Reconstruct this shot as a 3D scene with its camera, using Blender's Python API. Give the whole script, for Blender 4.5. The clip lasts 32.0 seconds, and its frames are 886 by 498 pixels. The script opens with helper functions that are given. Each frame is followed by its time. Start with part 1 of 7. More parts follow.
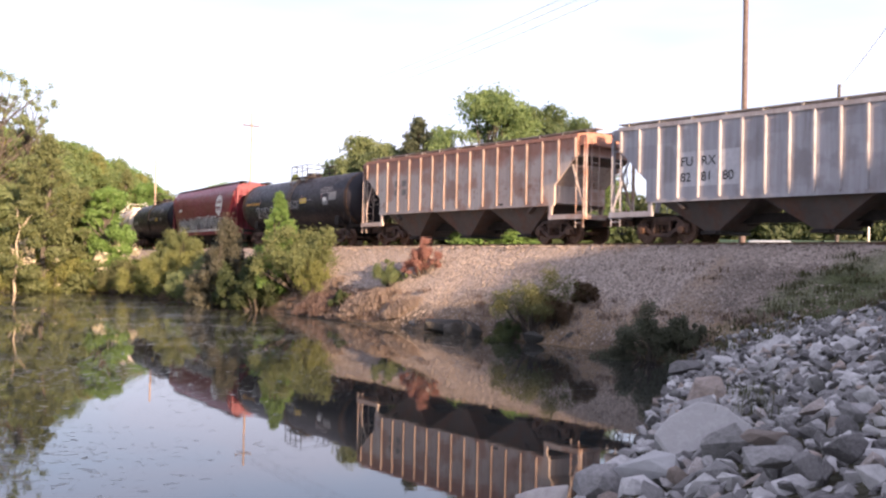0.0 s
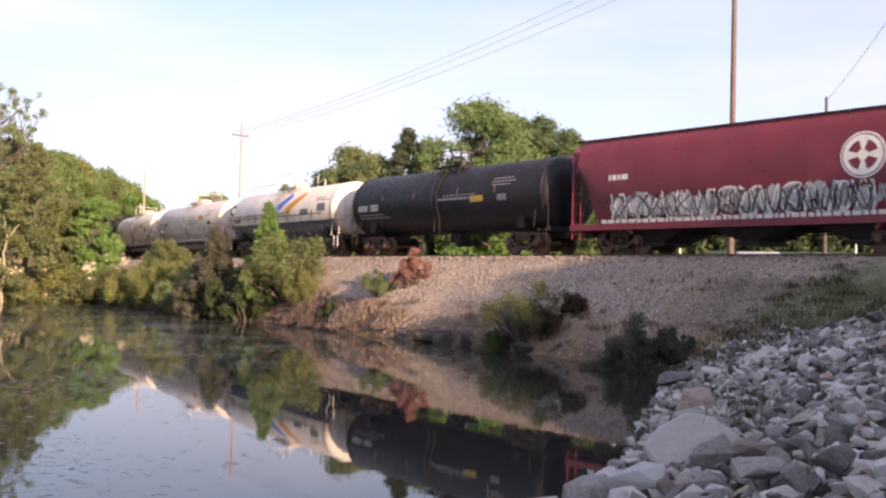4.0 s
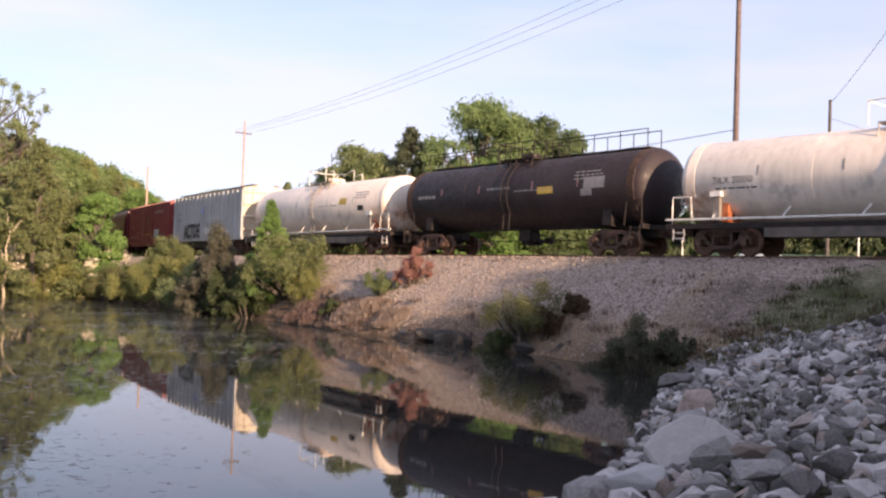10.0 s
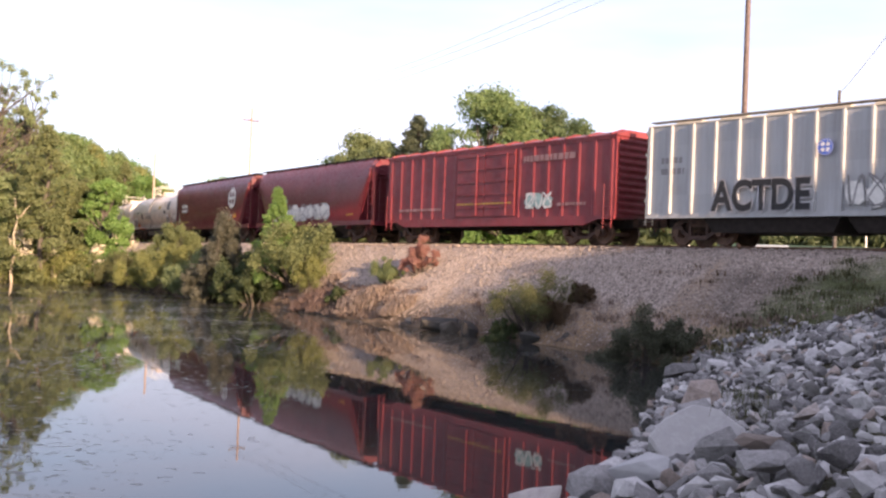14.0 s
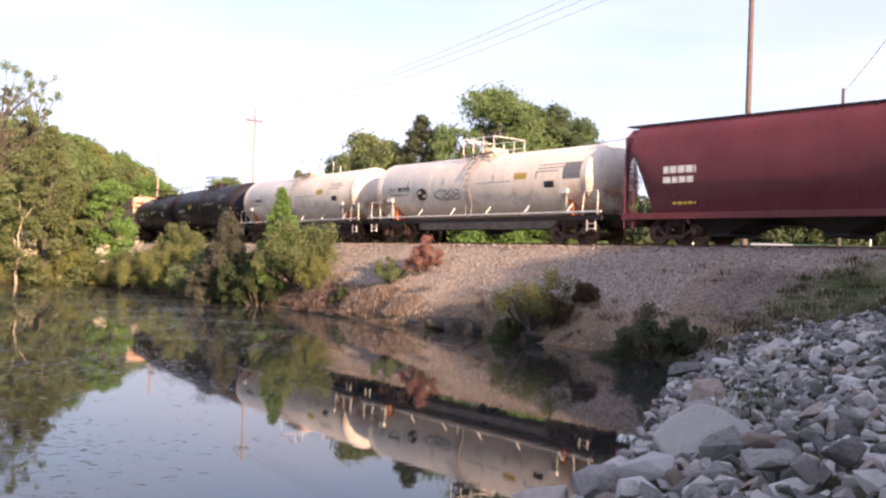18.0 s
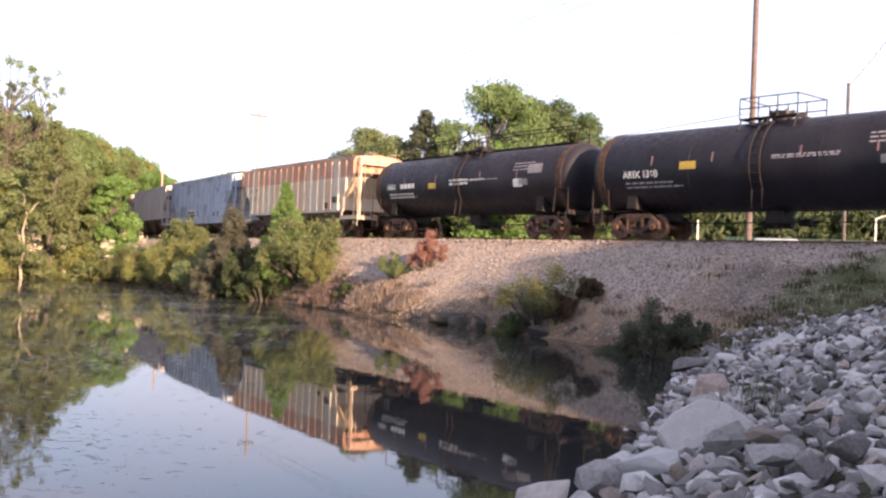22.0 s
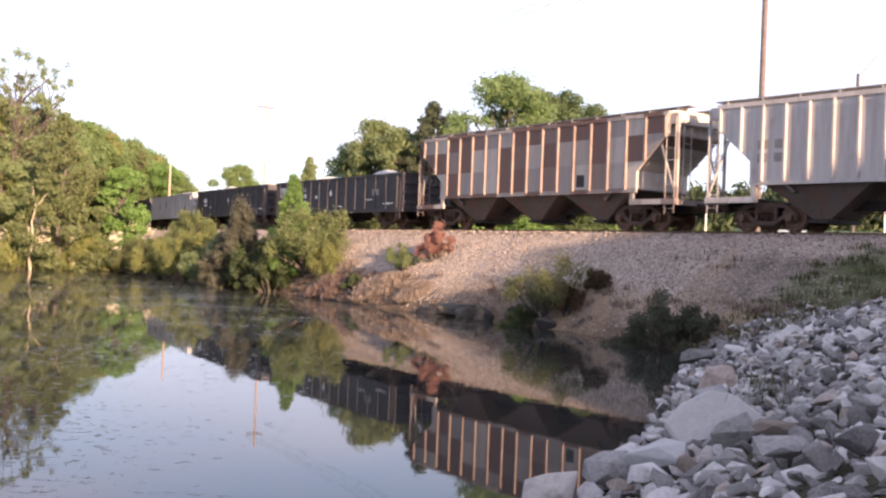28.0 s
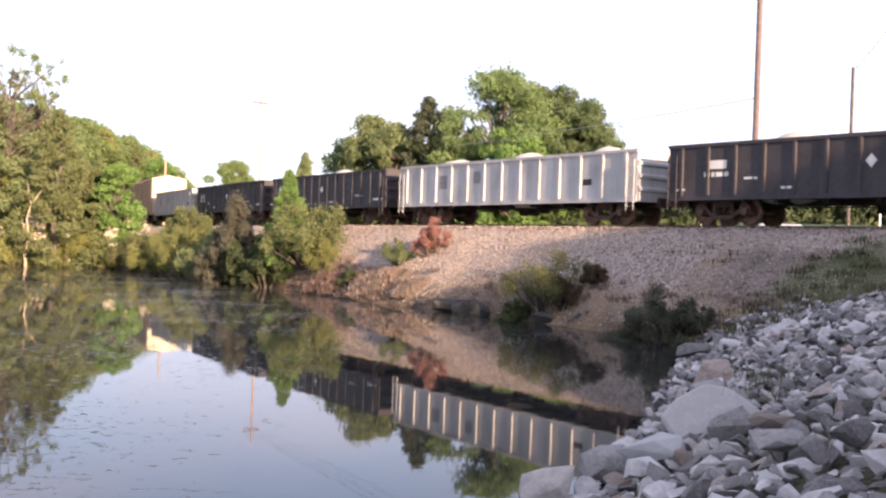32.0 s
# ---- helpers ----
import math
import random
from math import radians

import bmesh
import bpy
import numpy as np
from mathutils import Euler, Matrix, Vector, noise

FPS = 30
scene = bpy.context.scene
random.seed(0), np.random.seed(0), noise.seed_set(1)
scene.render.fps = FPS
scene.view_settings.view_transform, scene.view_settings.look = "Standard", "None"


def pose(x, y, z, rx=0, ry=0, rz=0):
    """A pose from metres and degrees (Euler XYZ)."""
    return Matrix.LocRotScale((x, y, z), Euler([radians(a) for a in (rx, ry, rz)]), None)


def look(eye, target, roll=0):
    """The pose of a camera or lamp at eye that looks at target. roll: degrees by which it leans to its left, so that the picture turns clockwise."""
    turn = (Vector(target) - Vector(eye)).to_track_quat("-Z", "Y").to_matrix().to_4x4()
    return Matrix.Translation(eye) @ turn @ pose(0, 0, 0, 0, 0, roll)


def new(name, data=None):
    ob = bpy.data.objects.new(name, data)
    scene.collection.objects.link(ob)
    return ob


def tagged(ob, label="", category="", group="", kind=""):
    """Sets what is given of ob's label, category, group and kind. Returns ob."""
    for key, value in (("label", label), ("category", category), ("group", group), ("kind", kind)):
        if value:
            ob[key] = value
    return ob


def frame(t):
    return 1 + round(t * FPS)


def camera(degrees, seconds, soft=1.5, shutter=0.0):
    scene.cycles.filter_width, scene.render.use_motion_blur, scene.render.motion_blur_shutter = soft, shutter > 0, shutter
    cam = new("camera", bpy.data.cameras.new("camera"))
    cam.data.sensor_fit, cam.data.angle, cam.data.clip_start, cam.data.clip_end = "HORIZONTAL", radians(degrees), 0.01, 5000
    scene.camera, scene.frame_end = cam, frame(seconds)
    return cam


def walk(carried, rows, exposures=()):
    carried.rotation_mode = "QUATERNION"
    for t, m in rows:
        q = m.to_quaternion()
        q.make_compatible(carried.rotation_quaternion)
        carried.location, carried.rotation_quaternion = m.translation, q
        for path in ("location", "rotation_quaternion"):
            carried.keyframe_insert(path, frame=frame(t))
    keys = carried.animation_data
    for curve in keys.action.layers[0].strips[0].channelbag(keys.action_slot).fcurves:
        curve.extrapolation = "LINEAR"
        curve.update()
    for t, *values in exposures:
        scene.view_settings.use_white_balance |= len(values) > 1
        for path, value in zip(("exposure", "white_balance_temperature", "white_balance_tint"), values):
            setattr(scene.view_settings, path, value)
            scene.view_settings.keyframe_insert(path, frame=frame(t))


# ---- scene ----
# ---------------------------------------------------------------- camera
EYE = 2.527
# seconds, yaw, pitch, roll in degrees: a hand-held camera that stays on one spot
VIEWS = [
    (0, -0.033, 1.060, -1.270),
    (0.5, -0.172, 1.188, -1.317),
    (1, -0.108, 1.338, -1.327),
    (1.5, -0.041, 1.222, -1.282),
    (2, -0.009, 1.383, -1.247),
    (2.5, -0.414, 1.516, -1.512),
    (3, -0.408, 1.693, -1.396),
    (3.5, -0.637, 1.644, -1.337),
    (5.5, -0.621, 2.006, -1.596),
    (6, -0.743, 1.898, -1.664),
    (6.5, -0.826, 1.617, -1.603),
    (7, -0.765, 1.745, -1.645),
    (7.5, -0.602, 1.757, -1.615),
    (8, -0.689, 1.926, -1.465),
    (8.5, -0.600, 1.903, -1.599),
    (9, -0.528, 1.962, -1.432),
    (9.5, -0.544, 1.858, -1.557),
    (10, -0.560, 1.663, -1.928),
    (10.5, -0.630, 1.537, -2.106),
    (11, -0.482, 1.361, -2.072),
    (11.5, -0.417, 1.197, -2.020),
    (12, -0.635, 1.214, -2.165),
    (12.5, -0.641, 1.068, -2.281),
    (13, -0.462, 1.164, -2.160),
    (13.5, -0.323, 1.113, -2.201),
    (14, -0.190, 0.973, -2.329),
    (14.5, -0.169, 1.044, -2.216),
    (16.5, 0.163, 0.925, -2.264),
    (17, 0.256, 1.066, -2.237),
    (17.5, 0.220, 1.015, -1.978),
    (18, 0.037, 0.940, -2.171),
    (18.5, 0.523, 1.002, -2.093),
    (19, 0.568, 1.080, -2.065),
    (19.5, 0.591, 0.854, -2.017),
    (20, 0.738, 0.972, -2.191),
    (20.5, 0.425, 1.176, -2.129),
    (21, 0.308, 1.213, -1.959),
    (21.5, 0.106, 0.918, -1.939),
    (22, 0.281, 0.631, -2.169),
    (22.5, 0.388, 0.443, -2.371),
    (23, 0.482, 0.555, -2.412),
    (23.5, 0.497, 0.447, -2.397),
    (24, 0.383, 0.437, -2.344),
    (24.5, 0.482, 0.267, -2.453),
    (25, 0.718, 0.279, -2.497),
    (25.5, 0.799, 0.114, -2.364),
    (27.5, 0.524, -0.054, -2.466),
    (28, 0.732, 0.114, -2.166),
    (28.5, 0.589, 0.164, -2.069),
    (29, 0.554, 0.156, -2.263),
    (29.5, 0.436, 0.238, -2.213),
    (30, 0.287, 0.188, -1.950),
    (30.5, 0.383, 0.003, -1.882),
    (31, 0.306, 0.080, -1.939),
    (31.5, 0.424, -0.042, -2.008),
    (32, 0.501, -0.165, -1.939),
]

cam = camera(49.52, 32.0, 2.4, 0.12)
walk(cam, [(t, pose(0, 0, EYE, 90 + p, r, y)) for t, y, p, r in VIEWS],
     [(0, 1.7), (2.5, 1.65), (3.5, 1.5), (5.5, 1.17), (9.5, 1.19), (10.5, 1.4), (12.0, 1.48), (13.0, 1.6), (14.5, 1.65), (16.5, 1.7), (18.0, 1.51),
      (19.5, 1.34), (20.5, 1.4), (21.5, 1.7), (23.0, 1.8), (25.0, 1.75), (32.0, 1.85)])

# ---------------------------------------------------------------- light
SUN_AZ, SUN_EL = 147.0, 14.0
world = bpy.data.worlds.new("world")
scene.world = world
world.use_nodes = True
sky = world.node_tree.nodes.new("ShaderNodeTexSky")
sky.sky_type, sky.sun_disc = "NISHITA", False
sky.sun_elevation, sky.sun_rotation = radians(SUN_EL), radians(SUN_AZ)
sky.air_density, sky.dust_density, sky.ozone_density = 1.0, 0.8, 3.0
# thin high cloud over the whole sky, pale and faintly pink
veil = world.node_tree.nodes.new("ShaderNodeMix")
veil.data_type = "RGBA"
veil.inputs[7].default_value = (4.45, 4.12, 5.06, 1)
where = world.node_tree.nodes.new("ShaderNodeTexCoord")
stretch = world.node_tree.nodes.new("ShaderNodeMapping")
stretch.inputs["Scale"].default_value = (1.0, 1.0, 5.0)
cloud = world.node_tree.nodes.new("ShaderNodeTexNoise")
cloud.inputs["Scale"].default_value, cloud.inputs["Detail"].default_value = 1.6, 5
thick = world.node_tree.nodes.new("ShaderNodeMapRange")
thick.inputs["From Min"].default_value, thick.inputs["From Max"].default_value = 0.35, 0.65
thick.inputs["To Min"].default_value, thick.inputs["To Max"].default_value = 0.34, 0.80
for a, b in ((where.outputs["Generated"], stretch.inputs[0]), (stretch.outputs[0], cloud.inputs["Vector"]), (cloud.outputs[0], thick.inputs["Value"]),
             (thick.outputs[0], veil.inputs["Factor"]), (sky.outputs[0], veil.inputs[6]), (veil.outputs[2], world.node_tree.nodes["Background"].inputs[0])):
    world.node_tree.links.new(a, b)
world.node_tree.nodes["Background"].inputs[1].default_value = 0.096
sun_data = bpy.data.lights.new("sun", "SUN")
sun_data.energy, sun_data.angle, sun_data.color = 5.0, radians(0.6), (1.0, 0.69, 0.47)
sun = new("sun", sun_data)
sun.matrix_world = look((100 * math.sin(radians(SUN_AZ)), 100 * math.cos(radians(SUN_AZ)), 100 * math.tan(radians(SUN_EL))), (0, 0, 0))

# ---------------------------------------------------------------- materials
class Nodes:
    """A short way to write a node material."""

    def __init__(self, name, rough=0.7, metal=0.0, spec=0.4):
        self.mat = bpy.data.materials.new(name)
        self.mat.use_nodes = True
        self.tree = self.mat.node_tree
        self.bsdf = self.tree.nodes["Principled BSDF"]
        self.bsdf.inputs["Roughness"].default_value = rough
        self.bsdf.inputs["Metallic"].default_value = metal
        self.bsdf.inputs["Specular IOR Level"].default_value = spec
        self.coord = self.tree.nodes.new("ShaderNodeTexCoord")

    def put(self, value, socket):
        if hasattr(value, "is_output"):
            self.tree.links.new(value, socket)
        elif isinstance(value, (tuple, list)) and len(value) == 3 and socket.type == "RGBA":
            socket.default_value = (*value, 1)
        else:
            socket.default_value = value

    def place(self, scale=(1, 1, 1), space="Object"):
        n = self.tree.nodes.new("ShaderNodeMapping")
        self.tree.links.new(self.coord.outputs[space], n.inputs[0])
        n.inputs["Scale"].default_value = scale
        return n.outputs[0]

    def noise(self, scale, detail=4, rough=0.55, at=None, stretch=(1, 1, 1)):
        n = self.tree.nodes.new("ShaderNodeTexNoise")
        self.tree.links.new(at or self.place(stretch), n.inputs["Vector"])
        n.inputs["Scale"].default_value, n.inputs["Detail"].default_value, n.inputs["Roughness"].default_value = scale, detail, rough
        return n.outputs[0]

    def cells(self, scale, out="Color", at=None, feature="F1", rnd=1.0):
        n = self.tree.nodes.new("ShaderNodeTexVoronoi")
        n.feature = feature
        self.tree.links.new(at or self.place(), n.inputs["Vector"])
        n.inputs["Scale"].default_value = scale
        n.inputs["Randomness"].default_value = rnd
        return n.outputs[out]

    def ramp(self, value, *stops):
        n = self.tree.nodes.new("ShaderNodeValToRGB")
        self.put(value, n.inputs[0])
        while len(n.color_ramp.elements) < len(stops):
            n.color_ramp.elements.new(0.5)
        for e, (p, c) in zip(n.color_ramp.elements, stops):
            e.position = p
            e.color = (*c, 1) if isinstance(c, tuple) else (c, c, c, 1)
        return n.outputs[0]

    def mix(self, f, a, b, kind="MIX"):
        n = self.tree.nodes.new("ShaderNodeMix")
        n.data_type, n.blend_type = "RGBA", kind
        self.put(f, n.inputs["Factor"])
        self.put(a, n.inputs[6])
        self.put(b, n.inputs[7])
        return n.outputs[2]

    def math(self, op, a, b=0.0):
        n = self.tree.nodes.new("ShaderNodeMath")
        n.operation = op
        self.put(a, n.inputs[0])
        self.put(b, n.inputs[1])
        return n.outputs[0]

    def split(self, axis, space="Object"):
        n = self.tree.nodes.new("ShaderNodeSeparateXYZ")
        self.tree.links.new(self.coord.outputs[space], n.inputs[0])
        return n.outputs["XYZ".index(axis)]

    def random(self):
        return self.tree.nodes.new("ShaderNodeObjectInfo").outputs["Random"]

    def island(self):
        return self.tree.nodes.new("ShaderNodeNewGeometry").outputs["Random Per Island"]

    def color(self, value):
        self.put(value, self.bsdf.inputs["Base Color"])
        return self

    def rough(self, value):
        self.put(value, self.bsdf.inputs["Roughness"])
        return self

    def bump(self, height, strength=0.4, distance=0.02):
        n = self.tree.nodes.new("ShaderNodeBump")
        n.inputs["Strength"].default_value, n.inputs["Distance"].default_value = strength, distance
        self.put(height, n.inputs["Height"])
        self.tree.links.new(n.outputs[0], self.bsdf.inputs["Normal"])
        return self


def dark(c, k):
    return tuple(v * k for v in c)


def paint(name, c, rust=0.35, grime=0.5, rough=0.55, rust_color=(0.16, 0.06, 0.03), dirt=(0.09, 0.07, 0.055), streak=2.2, metal=0.0, spec=0.4):
    """Weathered paint on steel: faded patches, streaks that run down, rust and road dirt."""
    n = Nodes(name, rough, metal, spec)
    fade = n.ramp(n.noise(0.6, 5), (0.3, dark(c, 0.78)), (0.7, tuple(min(1, v * 1.12 + 0.01) for v in c)))
    runs = n.ramp(n.noise(streak, 6, 0.7, stretch=(2.2, 2.2, 0.16)), (0.42, 0.0), (0.78, 1.0))
    col = n.mix(n.math("MULTIPLY", runs, grime), fade, dirt)
    spots = n.ramp(n.noise(1.6, 8, 0.72, stretch=(1, 1, 0.6)), (0.62 - 0.3 * rust, 0.0), (0.72, 1.0))
    col = n.mix(n.math("MULTIPLY", spots, min(1.0, rust * 1.6)), col, n.ramp(n.noise(9, 4), (0.3, dark(rust_color, 0.6)), (0.7, rust_color)))
    n.color(col).rough(n.ramp(n.noise(5, 4), (0.3, rough - 0.12), (0.7, min(1, rough + 0.2))))
    return n.bump(n.noise(14, 5, 0.6), 0.25, 0.01).mat


def plain(name, c, rough=0.7, metal=0.0, var=0.25, scale=6.0, bump=0.2):
    n = Nodes(name, rough, metal)
    n.color(n.ramp(n.noise(scale, 5), (0.3, dark(c, 1 - var)), (0.7, tuple(min(1, v * (1 + var)) for v in c))))
    n.rough(n.ramp(n.noise(scale * 2, 3), (0.3, max(0.05, rough - 0.1)), (0.7, min(1, rough + 0.12))))
    return n.bump(n.noise(scale * 4, 4), bump, 0.01).mat


def leaf_paint(name, a, b, c):
    n = Nodes(name, 0.55, 0.0, 0.3)
    col = n.ramp(n.island(), (0.0, a), (0.5, b), (1.0, c))
    col = n.mix(0.35, col, n.ramp(n.random(), (0, dark(b, 0.7)), (1, dark(b, 1.35))))
    n.color(col)
    n.bsdf.inputs["Subsurface Weight"].default_value = 0.0
    trans = n.tree.nodes.new("ShaderNodeBsdfTranslucent")
    n.tree.links.new(col, trans.inputs[0])
    mixer = n.tree.nodes.new("ShaderNodeMixShader")
    mixer.inputs[0].default_value = 0.5
    n.tree.links.new(n.bsdf.outputs[0], mixer.inputs[1])
    n.tree.links.new(trans.outputs[0], mixer.inputs[2])
    n.tree.links.new(mixer.outputs[0], n.tree.nodes["Material Output"].inputs[0])
    return n.mat


def ground_material():
    """Ballast gravel on the bank, dry grass, soil and grass beyond, told apart by the vertex layer 'cover'."""
    n = Nodes("ground_cover", 0.95, 0.0, 0.15)
    lay = n.tree.nodes.new("ShaderNodeAttribute")
    lay.attribute_name = "cover"
    sep = n.tree.nodes.new("ShaderNodeSeparateColor")
    n.tree.links.new(lay.outputs["Color"], sep.inputs[0])
    stone = n.cells(17.0)
    s2 = n.tree.nodes.new("ShaderNodeSeparateColor")
    n.tree.links.new(stone, s2.inputs[0])
    gravel = n.ramp(s2.outputs[0], (0.0, (0.13, 0.105, 0.09)), (0.35, (0.29, 0.24, 0.205)), (0.75, (0.43, 0.36, 0.31)), (1.0, (0.54, 0.465, 0.41)))
    gravel = n.mix(0.3, gravel, n.ramp(n.noise(0.5, 5), (0.35, (0.26, 0.21, 0.18)), (0.65, (0.44, 0.365, 0.315))))
    soil = n.ramp(n.noise(1.8, 7, 0.7), (0.3, (0.025, 0.02, 0.017)), (0.7, (0.075, 0.06, 0.048)))
    straw = n.ramp(n.noise(6, 6, 0.7, stretch=(3, 1, 1)), (0.3, (0.20, 0.13, 0.075)), (0.7, (0.42, 0.30, 0.19)))
    grass = n.ramp(n.noise(3, 7, 0.7), (0.3, (0.035, 0.06, 0.014)), (0.55, (0.085, 0.125, 0.03)), (0.8, (0.17, 0.18, 0.06)))
    mud = n.ramp(n.noise(2.5, 5), (0.3, (0.03, 0.026, 0.02)), (0.7, (0.07, 0.06, 0.045)))
    col = n.mix(sep.outputs[0], soil, gravel)
    col = n.mix(sep.outputs[1], col, grass)
    col = n.mix(sep.outputs[2], col, straw)
    col = n.mix(n.ramp(n.split("Z"), (0.0, 1.0), (0.02, 0.0)), col, mud)
    n.color(col)
    return n.bump(n.cells(17.0, "Distance"), 0.9, 0.06).mat


def water_material():
    n = Nodes("pond_water", 0.03, 0.0, 0.5)
    # floating weed: thick at the far end and towards the west, thinning to open water
    far = n.ramp(n.math("DIVIDE", n.split("Y"), 100.0), (0.15, 0.0), (0.32, 0.75), (0.55, 1.0))
    east = n.ramp(n.math("DIVIDE", n.math("ADD", n.split("X"), 60.0), 100.0), (0.55, 1.0), (0.66, 0.45))
    west = n.ramp(n.math("MULTIPLY", n.math("ADD", n.math("ADD", n.split("X"), n.math("MULTIPLY", n.split("Y"), 0.15)), 10.0), 0.08), (0.45, 0.62), (0.86, 0.0))
    cover = n.math("MAXIMUM", n.math("MULTIPLY", far, east), west)
    drift = n.math("MULTIPLY", n.noise(0.30, 4, 0.6), 0.30)
    small = n.math("ADD", n.noise(6.0, 6, 0.74, stretch=(0.7, 1.0, 1)), drift)
    specks = n.ramp(n.math("ADD", small, n.math("MULTIPLY", cover, 0.07)), (0.752, 0.0), (0.790, 1.0))
    specks = n.math("MULTIPLY", specks, n.ramp(cover, (0.0, 0.0), (0.15, 0.30), (1.0, 0.6)))
    murk = n.math("MULTIPLY", n.math("MULTIPLY", far, east), n.ramp(n.math("ADD", n.noise(0.9, 6, 0.7), drift), (0.58, 0.15), (0.76, 0.4)))
    weed = n.ramp(n.noise(2.2, 5), (0.35, (0.045, 0.043, 0.032)), (0.65, (0.10, 0.094, 0.066)))
    n.color(n.mix(n.math("MAXIMUM", specks, murk), (0.020, 0.022, 0.022), weed))
    n.rough(n.ramp(specks, (0.0, 0.02), (0.3, 0.3), (1.0, 0.6)))
    n.put(n.ramp(specks, (0.0, 0.5), (1.0, 0.12)), n.bsdf.inputs["Specular IOR Level"])
    n.bsdf.inputs["IOR"].default_value = 1.38
    wave = n.math("ADD", n.math("MULTIPLY", n.noise(0.8, 2, 0.5, stretch=(0.8, 0.8, 1)), 0.6), n.math("MULTIPLY", n.noise(5.0, 2, 0.5, stretch=(0.5, 1.2, 1)), 0.17))
    return n.bump(wave, 0.034, 0.05).mat


MATS = {
    "ground": ground_material(), "water": water_material(),
    "steel_dark": plain("dark_running_gear_steel", (0.026, 0.020, 0.018), 0.75, 0.2, 0.5),
    "rust_steel": plain("rusty_cast_steel", (0.065, 0.036, 0.024), 0.85, 0.1, 0.5),
    "wheel": plain("wheel_steel", (0.13, 0.075, 0.052), 0.55, 0.4, 0.4),
    "side_frame": plain("dusty_rusty_side_frame", (0.075, 0.046, 0.036), 0.8, 0.1, 0.55),
    "rail": plain("rail_steel", (0.10, 0.055, 0.035), 0.6, 0.4, 0.35),
    "tie": plain("creosoted_tie_wood", (0.055, 0.042, 0.032), 0.9, 0, 0.4),
    "wood_pole": plain("weathered_pole_wood", (0.13, 0.10, 0.095), 0.85, 0, 0.35),
    # distant poles: haze and sunlight are mixed into this lighter wood colour
    "pale_pole": plain("sun_bleached_pole_wood", (0.38, 0.28, 0.23), 0.85, 0, 0.2),
    "cable": plain("aluminium_cable", (0.34, 0.33, 0.34), 0.5, 0.3),
}

# ---------------------------------------------------------------- small mesh helpers
def box(bm, x0, x1, y0, y1, z0, z1):
    v = [bm.verts.new(p) for p in ((x0, y0, z0), (x1, y0, z0), (x1, y1, z0), (x0, y1, z0), (x0, y0, z1), (x1, y0, z1), (x1, y1, z1), (x0, y1, z1))]
    for f in ((3, 2, 1, 0), (4, 5, 6, 7), (0, 1, 5, 4), (1, 2, 6, 5), (2, 3, 7, 6), (3, 0, 4, 7)):
        bm.faces.new([v[i] for i in f])
    return bm


def rod(bm, a, b, r, seg=8, r2=None):
    a, b = Vector(a), Vector(b)
    d = (b - a).normalized()
    u = d.orthogonal().normalized()
    w = d.cross(u)
    r2 = r if r2 is None else r2
    ring = []
    for c, q in ((a, r), (b, r2)):
        ring.append([bm.verts.new(c + u * q * math.cos(2 * math.pi * i / seg) + w * q * math.sin(2 * math.pi * i / seg)) for i in range(seg)])
    for i in range(seg):
        bm.faces.new((ring[0][i], ring[0][(i + 1) % seg], ring[1][(i + 1) % seg], ring[1][i]))
    bm.faces.new(ring[0][::-1])
    bm.faces.new(ring[1])
    return bm


def pipe(bm, points, r, seg=6):
    for a, b in zip(points[:-1], points[1:]):
        rod(bm, a, b, r, seg)
    return bm


def loft(bm, sections, cap=True, closed=True):
    """Joins rings of points, each with as many points as the others."""
    rings = [[bm.verts.new(p) for p in s] for s in sections]
    n = len(rings[0])
    for a, b in zip(rings[:-1], rings[1:]):
        for i in range(n if closed else n - 1):
            bm.faces.new((a[i], a[(i + 1) % n], b[(i + 1) % n], b[i]))
    if cap:
        bm.faces.new(rings[0][::-1])
        bm.faces.new(rings[-1])
    return bm


def slab(bm, outline, axis, a, b):
    """An outline of (u, w) pushed along an axis from a to b."""
    def at(u, w, t):
        return {"x": (t, u, w), "y": (u, t, w), "z": (u, w, t)}[axis]
    return loft(bm, [[at(u, w, a) for u, w in outline], [at(u, w, b) for u, w in outline]])


def finish(bm, name, smooth=False):
    bmesh.ops.recalc_face_normals(bm, faces=bm.faces)
    me = bpy.data.meshes.new(name)
    bm.to_mesh(me)
    bm.free()
    if smooth:
        me.shade_smooth()
        me.set_sharp_from_angle(angle=radians(38))
    return me


def part(name, bm, material, parent=None, label="", at=None, smooth=False):
    """Links a bmesh, or a mesh that is shared, as one object under a thing or a part."""
    me = finish(bm, name, smooth) if isinstance(bm, bmesh.types.BMesh) else bm
    if material and not me.materials:
        me.materials.append(MATS[material] if isinstance(material, str) else material)
    ob = new(name, me)
    ob.parent = parent
    if at is not None:
        ob.matrix_basis = at
    if label:
        ob["label"] = label
    return ob


def thing(name, label, category, at=None, group="", kind=""):
    ob = new(name)
    ob.empty_display_size = 0.3
    if at is not None:
        ob.matrix_basis = at
    return tagged(ob, label, category, group, kind)


BM = bmesh.new

